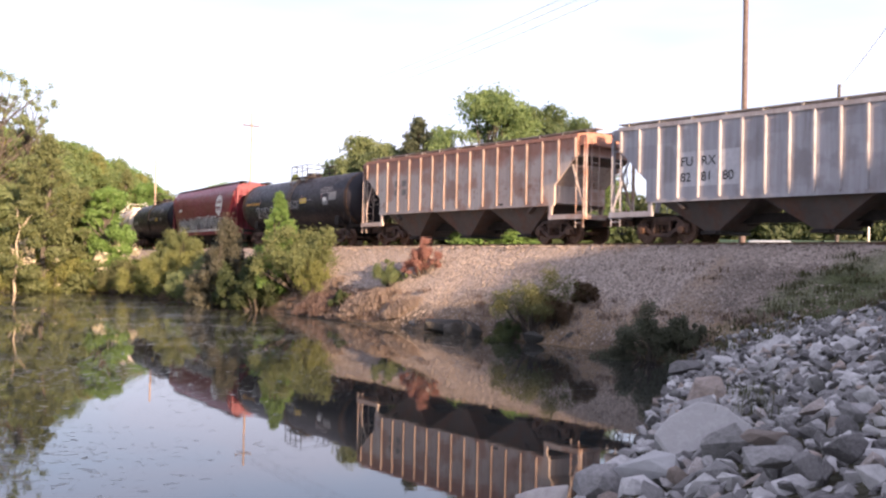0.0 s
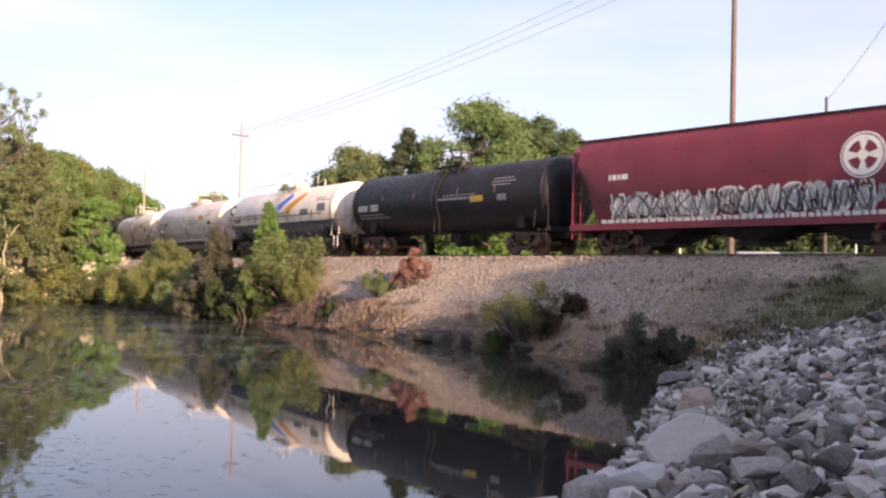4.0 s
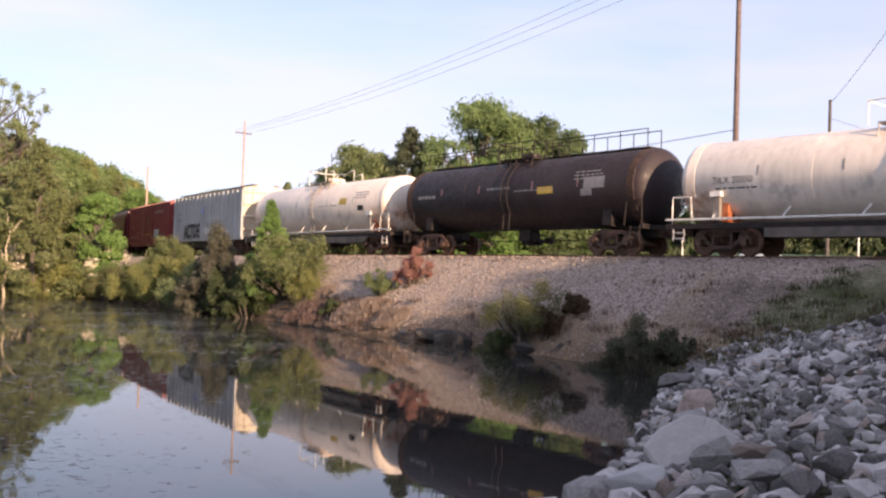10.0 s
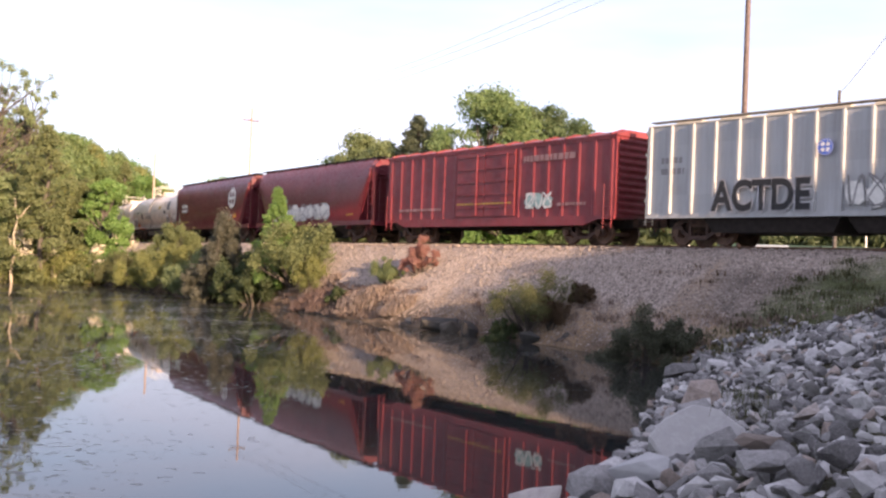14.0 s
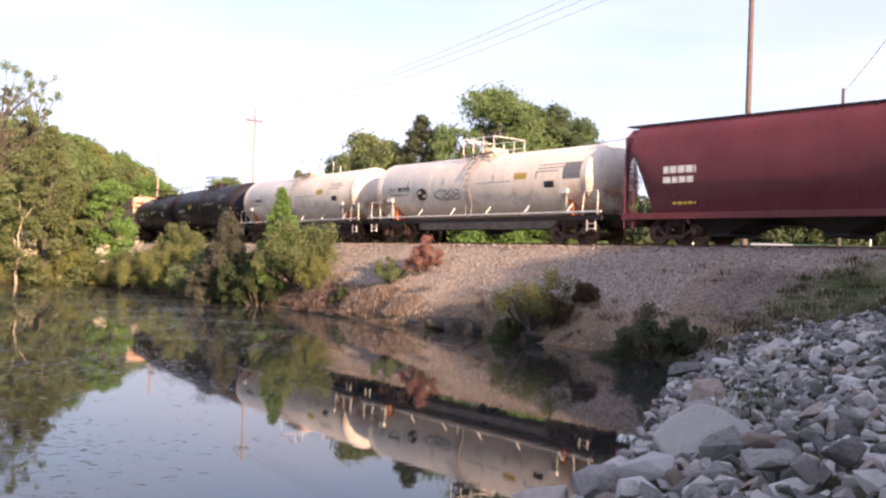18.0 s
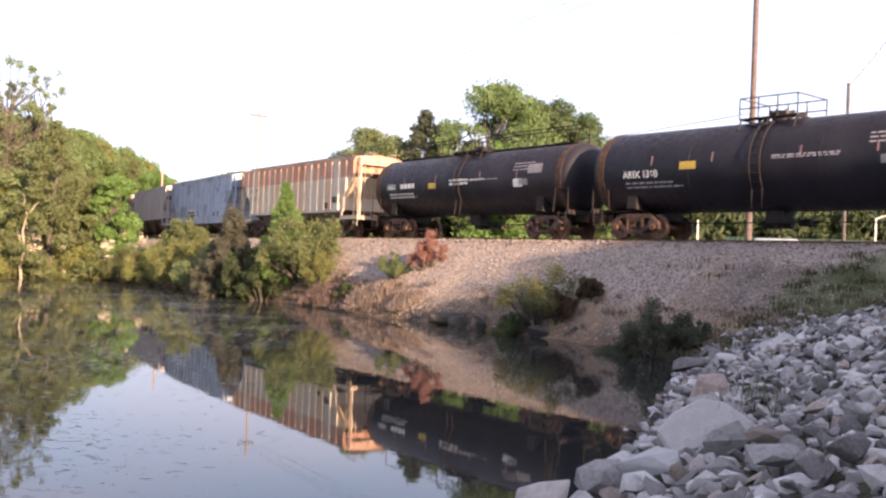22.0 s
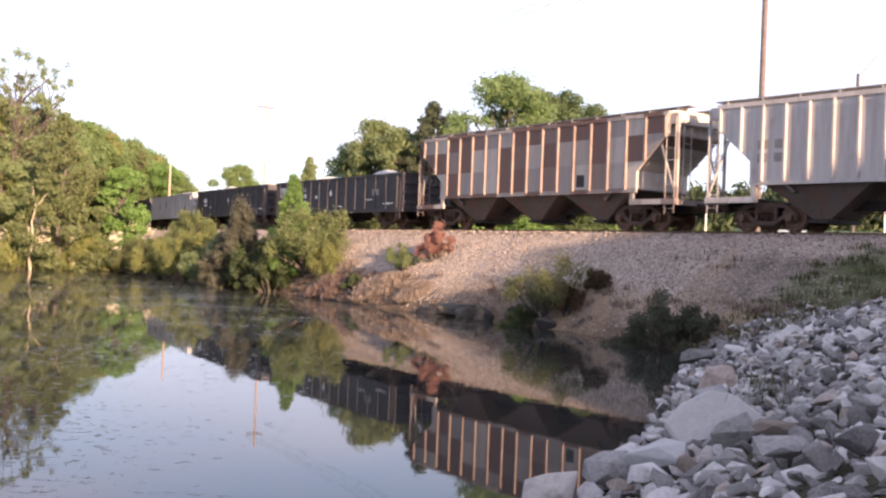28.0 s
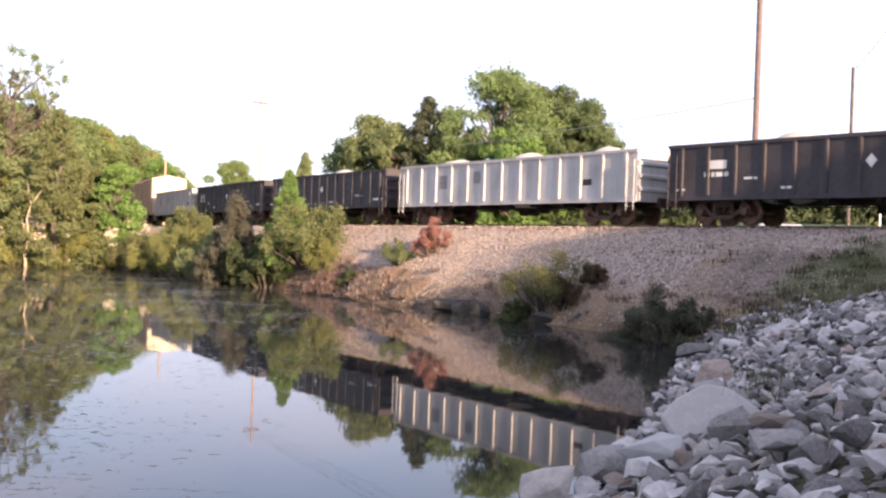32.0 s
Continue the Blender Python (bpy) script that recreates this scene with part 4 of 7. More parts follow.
def tank_car(car, L, mat, r=1.50, zc=2.66, platform="black", rail_along=False, side_rail=False, wide_platform=True, trim=None, ladder_mat=None, dome=0.0, head_ring=None, lower=None, end_in=0.65):
    trim = trim or ("white_metal" if "white" in mat or "grey" in mat else "steel_dark")
    underframe(car, L, 2.5, sill=side_rail)
    half = L / 2 - end_in
    bm = tank_shell(BM(), half, r, zc)
    part("tank_shell", bm, mat, car, smooth=True)
    # welded seams round the shell
    for x in (-half + 0.62, -half * 0.36, half * 0.30, half - 0.62):
        bm = BM()
        loft(bm, [[(x + dx, (r + q) * math.cos(2 * math.pi * i / 48), zc + (r + q) * math.sin(2 * math.pi * i / 48)) for i in range(48)] for dx, q in ((-0.025, -0.01), (-0.018, 0.004), (0.018, 0.004), (0.025, -0.01))], cap=False)
        part("weld_band", bm, mat, car, smooth=True)
    if lower:
        surf = rounded(r + 0.004, zc)
        bm = BM()
        patch(bm, surf, -half + 0.5, half - 0.5, zc - r * 0.97, zc - 0.58, 8, 10)
        part("painted_belly", bm, lower, car, "dark blue lower half")
    # saddles and stub sills
    for k in (-1, 1):
        x = k * (L / 2 - 2.5)
        bm = BM()
        pts = [(-1.25, zc - 0.75), (-1.0, zc - 1.12), (-0.5, zc - 1.42), (0.5, zc - 1.42), (1.0, zc - 1.12), (1.25, zc - 0.75), (1.28, 1.15), (0.7, 1.0), (-0.7, 1.0), (-1.28, 1.15)]
        slab(bm, pts, "x", x - 0.22, x + 0.22)
        if side_rail:
            for y in (-1, 1):
                part("lifting_pad", box(BM(), x - 0.25, x + 0.2, min(y * 1.30, y * 1.52), max(y * 1.30, y * 1.52), 2.02, 2.2), "white_metal", car)
                part("pad_post", box(BM(), x - 0.16, x + 0.1, min(y * 1.28, y * 1.44), max(y * 1.28, y * 1.44), 1.2, 2.02), "girder", car)
        part("saddle", bm if not side_rail else slab(BM(), pts[:6] + pts[6:], "x", x + 0.13, x + 0.35), "primer" if side_rail else "steel_dark", car, "rusty primer-red saddle" if side_rail else "")
        xe = k * (L / 2 - 0.66)
        bm = BM()
        box(bm, xe - 0.07, xe + 0.07, -1.42, 1.42, 0.98, 1.16)
        box(bm, min(xe, x), max(xe, x), -0.75, 0.75, 1.05, 1.10)
        part("end_platform", bm, "steel_dark", car)
        for y in (-1, 1):
            bm = BM()
            pipe(bm, [(xe, y * 1.40, 1.1), (xe, y * 1.40, 2.05), (xe - k * 0.75, y * 1.40, 2.05), (xe - k * 0.85, y * 1.40, 1.1)], 0.022)
            part("grab_rail", bm, trim, car)
            bm = ladder(BM(), xe - k * 0.3, y * 1.42, 0.5, 1.1, 0.45, "x", 3)
            part("step", bm, trim, car)
        if head_ring:
            bm = BM()
            x0 = k * (half - 0.66)
            loft(bm, [[(x0 + k * dx, q * math.cos(2 * math.pi * i / 40), zc + q * math.sin(2 * math.pi * i / 40)) for i in range(40)] for dx, q in ((-0.30, r + 0.004), (-0.29, r + 0.012), (0.05, r + 0.012), (0.06, r + 0.004))], cap=False)
            part("head_shield", bm, head_ring, car, "rusty scuffed band round the tank head", smooth=True)
    # side walk rails on brackets
    if side_rail:
        for k in (-1, 1):
            bm = BM()
            e = L / 2 - 0.42
            box(bm, -e, e, k * 1.46 - 0.03, k * 1.46 + 0.03, 1.22, 1.29)
            part("side_rail", bm, "white_metal", car, "white handrail along the tank's foot")
            bm = BM()
            box(bm, -e, e, k * 1.38 - 0.06, k * 1.38 + 0.06, 0.92, 1.10)
            part("side_sill", bm, "steel_dark", car)
            for i in range(6):
                x = -e + 1.9 + i * (2 * e - 3.8) / 5
                bm = BM()
                rod(bm, (x, k * 1.46, 1.26), (x + 0.25, k * 1.36, 1.60), 0.035, 6)
                part("rail_bracket", bm, "white_metal", car)
        bm = BM()
        box(bm, -L / 2 + 3.8, L / 2 - 3.8, -0.55, 0.55, 0.66, 0.98)
        part("underframe_girder", bm, "girder", car, "dusty pale lower girder")
    # manway, valves and platform on top
    zt = zc + r
    lm = ladder_mat or ("grate" if trim == "white_metal" else trim)
    bm = BM()
    rod(bm, (0, 0, zt - 0.06), (0, 0, zt + 0.22 + dome), 0.36, 20)
    rod(bm, (0, 0, zt + 0.22 + dome), (0, 0, zt + 0.31 + dome), 0.40, 20)
    for i in range(8):
        q = i * math.pi / 4
        rod(bm, (0.40 * math.cos(q), 0.40 * math.sin(q), zt + 0.15 + dome), (0.40 * math.cos(q), 0.40 * math.sin(q), zt + 0.36 + dome), 0.03, 6)
    part("manway", bm, mat, car, smooth=True)
    bm = BM()
    for x in (-0.75, 0.7):
        rod(bm, (x, 0.15, zt - 0.03), (x, 0.15, zt + 0.22), 0.10, 10)
        rod(bm, (x, -0.2, zt - 0.03), (x, -0.2, zt + 0.14), 0.07, 10)
    part("valve", bm, trim, car)
    pw = 1.1 if wide_platform else 1.15
    deck = "grate" if trim == "white_metal" else trim
    for y in (-1.0, 1.0):
        for j in range(3):
            part("platform_board", box(BM(), -pw, pw, y * (0.52 + 0.16 * j) - 0.06, y * (0.52 + 0.16 * j) + 0.06, zt + 0.02, zt + 0.055), deck, car)
    for x in (-pw + 0.05, 0.0, pw - 0.05):
        bm = box(BM(), x - 0.04, x + 0.04, -0.95, 0.95, zt - 0.02, zt + 0.02)
        for y in (-1, 1):
            rod(bm, (x, y * 0.9, zt), (x, y * 1.05, zc + math.sqrt(r * r - 1.05 ** 2)), 0.03, 6)
        part("platform_bearer", bm, deck, car)
    for y in (-0.93, 0.93):
        bm = BM()
        if wide_platform:
            for z in (0.38, 0.74):
                pipe(bm, [(-pw, y, zt + z), (pw, y, zt + z)], 0.022)
            for x in (-pw, -pw / 3, pw / 3, pw):
                rod(bm, (x, y, zt + 0.03), (x, y, zt + 0.74), 0.024, 6)
            pipe(bm, [(-pw, y, zt + 0.74), (-pw, 0, zt + 0.74)], 0.022)
            pipe(bm, [(pw, y, zt + 0.74), (pw, 0, zt + 0.74)], 0.022)
        else:
            pipe(bm, [(-1.45, y, zt - 0.05), (-1.45, y, zt + 0.72), (-0.9, y, zt + 0.76), (-0.5, y, zt + 0.64), (0.0, y, zt + 0.82), (0.55, y, zt + 0.86)], 0.024)
            pipe(bm, [(0.75, y, zt + 0.42), (1.05, y, zt + 0.56), (1.5, y, zt + 0.58), (1.5, y, zt - 0.05)], 0.024)
            pipe(bm, [(-1.45, y, zt + 0.72), (-1.45, 0, zt + 0.72)], 0.024)
            pipe(bm, [(0.55, y, zt + 0.86), (0.55, y, zt + 0.03)], 0.024)
        part("platform_rail", bm, trim, car)
    for y in (-1, 1):
        bm = BM()
        for x in (-0.2, 0.2):
            arc = [(x, y * (r + 0.09) * math.cos(q), zc + (r + 0.09) * math.sin(q)) for q in [-0.55 + 1.65 * i / 8 for i in range(9)]]
            pipe(bm, [(x, y * 1.42, 1.05)] + arc + [(x, y * 0.85, zt + 0.05)], 0.022)
        for i in range(9):
            q = -0.6 + 1.5 * i / 8
            rod(bm, (-0.2, y * (r + 0.09) * math.cos(q), zc + (r + 0.09) * math.sin(q)), (0.2, y * (r + 0.09) * math.cos(q), zc + (r + 0.09) * math.sin(q)), 0.017, 6)
        part("ladder", bm, lm, car)
    if rail_along:
        e = half - 0.9
        for y in (-0.4, 0.4):
            for q in (-1, 1):
                bm = pipe(BM(), [(q * pw, y, zt + 0.75), (q * e, y, zt + 0.75)], 0.02)
                for i in range(5):
                    x = q * (pw + 0.2 + (e - pw - 0.2) * i / 4)
                    rod(bm, (x, y, zt - 0.03), (x, y, zt + 0.76), 0.02, 6)
                part("walkway_rail", bm, trim, car)
        bm = BM()
        box(bm, -e, e, -0.3, 0.3, zt + 0.03, zt + 0.07)
        part("walkway", bm, "grate" if trim == "white_metal" else trim, car)
    bm = BM()
    box(bm, -0.35, 0.35, -0.3, 0.3, 0.62, zc - r + 0.05)
    rod(bm, (0, 0, 0.42), (0, 0, 0.65), 0.16, 12)
    part("bottom_outlet", bm, "steel_dark", car)
    brake_wheel(car, -L / 2 + 0.62, 1.9, trim)
    return rounded(r, zc)


def boxcar(car, L, mat):
    underframe(car, L)
    a, w, z0, z1 = L / 2 - 0.72, 1.46, 1.02, 4.25
    bm = BM()
    box(bm, -a, a, -w, w, z0, z1)
    part("body", bm, mat, car)
    bm = BM()
    slab(bm, [(-w - 0.06, z1), (-0.9, z1 + 0.19), (0.9, z1 + 0.19), (w + 0.06, z1), (w + 0.06, z1 - 0.06), (-w - 0.06, z1 - 0.06)], "x", -a - 0.08, a + 0.08)
    part("roof", bm, mat, car)
    for i in range(13):
        x = -a + 0.3 + i * (2 * a - 0.6) / 12
        bm = BM()
        slab(bm, [(-w - 0.06, z1 + 0.005), (-0.9, z1 + 0.20), (0.9, z1 + 0.20), (w + 0.06, z1 + 0.005), (w + 0.06, z1 + 0.055), (0.9, z1 + 0.25), (-0.9, z1 + 0.25), (-w - 0.06, z1 + 0.055)], "x", x - 0.05, x + 0.05)
        part("roof_rib", bm, mat, car)
    for k in (-1, 1):
        bm = BM()
        slab(bm, [(-a, z0 - 0.05), (-a + 0.9, z0 - 0.05), (-a + 1.6, z0 - 0.28), (a - 1.6, z0 - 0.28), (a - 0.9, z0 - 0.05), (a, z0 - 0.05), (a, z0 + 0.10), (-a, z0 + 0.10)], "y", k * w - 0.04, k * w + 0.05)
        part("side_sill", bm, mat, car)
        bm = BM()
        box(bm, -a, a, k * w - 0.04, k * w + 0.06, z1 - 0.16, z1 - 0.02)
        part("top_chord", bm, mat, car)
        for i in range(18):
            x = -a + 0.25 + i * (2 * a - 0.5) / 17
            if -1.75 < x + 0.35 < 2.35 + 0.0:
                continue
            bm = BM()
            slab(bm, [(x - 0.10, 0), (x - 0.05, k * 0.035), (x + 0.05, k * 0.035), (x + 0.10, 0)], "z", z0 + 0.1, z1 - 0.15)
            part("post", bm, mat, car, at=pose(0, k * w, 0))
        for x0, x1 in ((-2.0, -0.02), (0.02, 2.0)):
            bm = BM()
            box(bm, x0, x1, k * (w + 0.02), k * (w + 0.075), z0 + 0.16, z1 - 0.2)
            door = part("door", bm, mat, car)
            for j in range(5):
                bm = BM()
                zz = z0 + 0.55 + j * 0.58
                box(bm, x0 + 0.06, x1 - 0.06, k * (w + 0.07), k * (w + 0.115), zz - 0.03, zz + 0.03)
                part("door_rib", bm, mat, door)
            bm = BM()
            rod(bm, ((x0 + x1) / 2 + 0.5, k * (w + 0.13), z0 + 0.2), ((x0 + x1) / 2 + 0.5, k * (w + 0.13), z1 - 0.3), 0.025, 6)
            part("lock_rod", bm, mat, door)
    for k in (-1, 1):
        for i in range(11):
            z = z0 + 0.25 + i * 0.275
            bm = BM()
            slab(bm, [(k * a, z - 0.11), (k * (a + 0.09), z - 0.03), (k * (a + 0.09), z + 0.03), (k * a, z + 0.11)], "y", -w + 0.12, w - 0.12)
            part("end_corrugation", bm, mat, car)
        for y in (-1, 1):
            part("ladder", ladder(BM(), k * (a - 0.3), y * (w + 0.1), z0 - 0.4, z0 + 1.3, 0.42, "x", 5), mat, car)
    brake_wheel(car, -L / 2 + 0.55, z0 + 1.2, mat)
    return flat(w)


def box_hopper(car, L, mat, end_mat):
    """A tall flat-sided covered hopper with ribbed sides and closed, gabled ends."""
    underframe(car, L)
    a, w, z0, z1 = L / 2 - 0.75, 1.48, 1.12, 4.32
    bm = BM()
    box(bm, -a, a, -w, w, z0, z1)
    part("body", bm, mat, car)
    bm = BM()
    slab(bm, [(-w - 0.03, z1), (-w - 0.03, z1 + 0.05), (-0.5, z1 + 0.24), (0.5, z1 + 0.24), (w + 0.03, z1 + 0.05), (w + 0.03, z1)], "x", -a - 0.02, a + 0.02)
    part("roof", bm, end_mat, car)
    for i in range(8):
        x = -a + (i + 0.5) * 2 * a / 8
        bm = BM()
        box(bm, x - 0.55, x + 0.55, -0.35, 0.35, z1 + 0.23, z1 + 0.33)
        part("roof_hatch", bm, end_mat, car)
    for k in (-1, 1):
        bm = BM()
        for j in range(2):
            box(bm, -a - 0.3, a + 0.3, k * 0.8 + j * 0.2 - 0.2, k * 0.8 + j * 0.2 - 0.03, z1 + 0.26, z1 + 0.295)
        part("running_board", bm, "grate", car)
        bm = BM()
        box(bm, -a, a, k * w - 0.05, k * w + 0.08, z0 - 0.16, z0)
        part("side_sill", bm, mat, car)
        for i in range(17):
            x = -a + 0.12 + i * (2 * a - 0.24) / 16
            bm = BM()
            slab(bm, [(x - 0.055, 0), (x - 0.042, k * 0.10), (x + 0.042, k * 0.10), (x + 0.055, 0)], "z", z0, z1)
            part("rib", bm, mat, car, at=pose(0, k * w, 0))
    for k in (-1, 1):
        bm = BM()
        slab(bm, [(-w, z0), (-w, z1), (-0.5, z1 + 0.2), (0.5, z1 + 0.2), (w, z1), (w, z0)], "x", min(k * a, k * (a + 0.03)), max(k * a, k * (a + 0.03)))
        part("end_sheet", bm, end_mat, car)
        for z in (z0 + 0.5, z0 + 1.35, z0 + 2.2, z0 + 3.0):
            bm = BM()
            slab(bm, [(k * (a + 0.02), z - 0.1), (k * (a + 0.13), z - 0.05), (k * (a + 0.13), z + 0.05), (k * (a + 0.02), z + 0.1)], "y", -w, w)
            part("end_rib", bm, end_mat, car)
        for y in (-1, 1):
            part("ladder", ladder(BM(), k * (a + 0.16), y * 1.1, z0 - 0.4, z1, 0.42, "y", 9), end_mat, car)
    for i in range(2):
        x = (i - 0.5) * 5.2
        bm = BM()
        loft(bm, [[(x + sx * 2.55, sy * 1.36, z0 - 0.10) for sx, sy in ((-1, -1), (1, -1), (1, 1), (-1, 1))],
                  [(x + sx * 2.2, sy * 1.2, 0.46) for sx, sy in ((-1, -1), (1, -1), (1, 1), (-1, 1))]])
        part("discharge_bay", bm, "steel_dark", car)
    brake_wheel(car, -L / 2 + 0.5, z0 + 1.3, end_mat)
    return flat(w)


def gondola(car, L, mat, ribs=13, z1=2.78, loads=2, seed=0):
    underframe(car, L)
    a, w, z0 = L / 2 - 0.72, 1.46, 0.98
    rnd = random.Random(seed)
    for k in (-1, 1):
        bm = BM()
        box(bm, -a, a, k * w - 0.02, k * w + 0.02, z0, z1)
        part("side_wall", bm, mat, car)
        bm = BM()
        box(bm, -a - 0.03, a + 0.03, k * w - 0.07, k * w + 0.10, z1 - 0.03, z1 + 0.09)
        part("top_chord", bm, mat, car)
        bm = BM()
        box(bm, -a, a, k * w - 0.04, k * w + 0.08, z0 - 0.12, z0 + 0.06)
        part("side_sill", bm, mat, car)
        for i in range(ribs):
            x = -a + 0.55 + i * (2 * a - 1.1) / (ribs - 1)
            bm = BM()
            slab(bm, [(x - 0.07, 0), (x - 0.05, k * 0.06), (x + 0.05, k * 0.06), (x + 0.07, 0)], "z", z0 + 0.05, z1 - 0.03)
            part("rib", bm, mat, car, at=pose(0, k * (w + 0.02), 0))
        bm = BM()
        box(bm, k * a - 0.03, k * a + 0.03, -w, w, z0 - 0.1, z1)
        part("end_wall", bm, mat, car)
        for z in (z0 + 0.35, z0 + 0.85, z0 + 1.35):
            bm = BM()
            slab(bm, [(k * a, z - 0.13), (k * (a + 0.12), z - 0.05), (k * (a + 0.12), z + 0.05), (k * a, z + 0.13)], "y", -w, w)
            part("end_rib", bm, mat, car)
        bm = BM()
        box(bm, k * a - 0.07, k * a + 0.07, -w - 0.05, w + 0.05, z1, z1 + 0.085)
        part("end_cap", bm, mat, car)
        for y in (-1, 1):
            part("ladder", ladder(BM(), k * (a - 0.22), y * (w + 0.14), z0 - 0.45, z1 - 0.3, 0.36, "x", 5), mat, car)
    bm = BM()
    box(bm, -a, a, -w, w, z0 - 0.08, z0 + 0.02)
    for i in range(7):
        x = -a + 2.5 + i * (2 * a - 5) / 6
        box(bm, x - 0.08, x + 0.08, -1.3, 1.3, z0 - 0.25, z0 - 0.08)
    part("floor", bm, "steel_dark", car)
    # rounded tops of the load
    for i in range(loads):
        x = -a + (i + 0.5) * 2 * a / max(1, loads) + rnd.uniform(-0.3, 0.3)
        bm = BM()
        bmesh.ops.create_icosphere(bm, subdivisions=3, radius=1.0)
        for v in bm.verts:
            q = 1 + 0.08 * noise.noise(v.co * 2.2 + Vector((i * 3.0, seed, 0)))
            v.co = Vector((x + v.co.x * 1.45 * q, v.co.y * 1.2 * q, z0 + 0.9 + max(-0.8, v.co.z) * (1.36 + 0.06 * (i % 2)) * q))
        part("load_mound", bm, "cover", car, "pale heaped load with a rounded top", smooth=True)
    brake_wheel(car, -L / 2 + 0.55, z0 + 1.2, mat)
    return flat(w + 0.02)


# ---------------------------------------------------------------- the train, from its head to its tail
GAPS = [-6.3, -24.27, -41.96, -58.16, -74.58, -90.89, -107.59, -125.46, -143.34, -159.65, -177.45, -193.95, -210.83, -226.67, -244.34, -261.93,
        -279.56, -295.51, -311.59, -329.6, -347.37, -364.63, -382.02, -398.89, -415.72, -432.86, -448.36, -464.2, -478.5, -496.0]
TRAIN = []


def next_car(name, label, category):
    k = len(TRAIN)
    car = thing(name, label, category, pose(0, 0, 0), group="freight train")
    TRAIN.append((car, (GAPS[k] + GAPS[k + 1]) / 2, GAPS[k] - GAPS[k + 1]))
    return car, GAPS[k] - GAPS[k + 1]


def tank_marks(car, L, surf, ink, zc=2.66, pale=True):
    """The small print and placards that every tank carries."""
    e = L / 2
    bars(car, surf, [(e - 4.1, e - 2.7, zc + 0.62, 0.05), (e - 4.1, e - 2.6, zc + 0.48, 0.05), (e - 4.1, e - 2.9, zc + 0.34, 0.05)], ink)
    bars(car, surf, [(-0.3 + 0.9, 3.0, zc + 0.02, 0.045)], ink)
    panel(car, surf, e - 3.7, e - 3.1, zc - 0.32, zc - 0.05, "mark_black" if pale else "mark_grey", "placard_holder")
    bm = BM()
    for x in (-e * 0.55, -e * 0.22, e * 0.2, e * 0.52):
        patch(bm, surf, x, x + 0.06, zc + 0.05, zc + 0.4, 1, 2)
    part("reflector_strip", bm, ink if pale else "mark_faded", car)


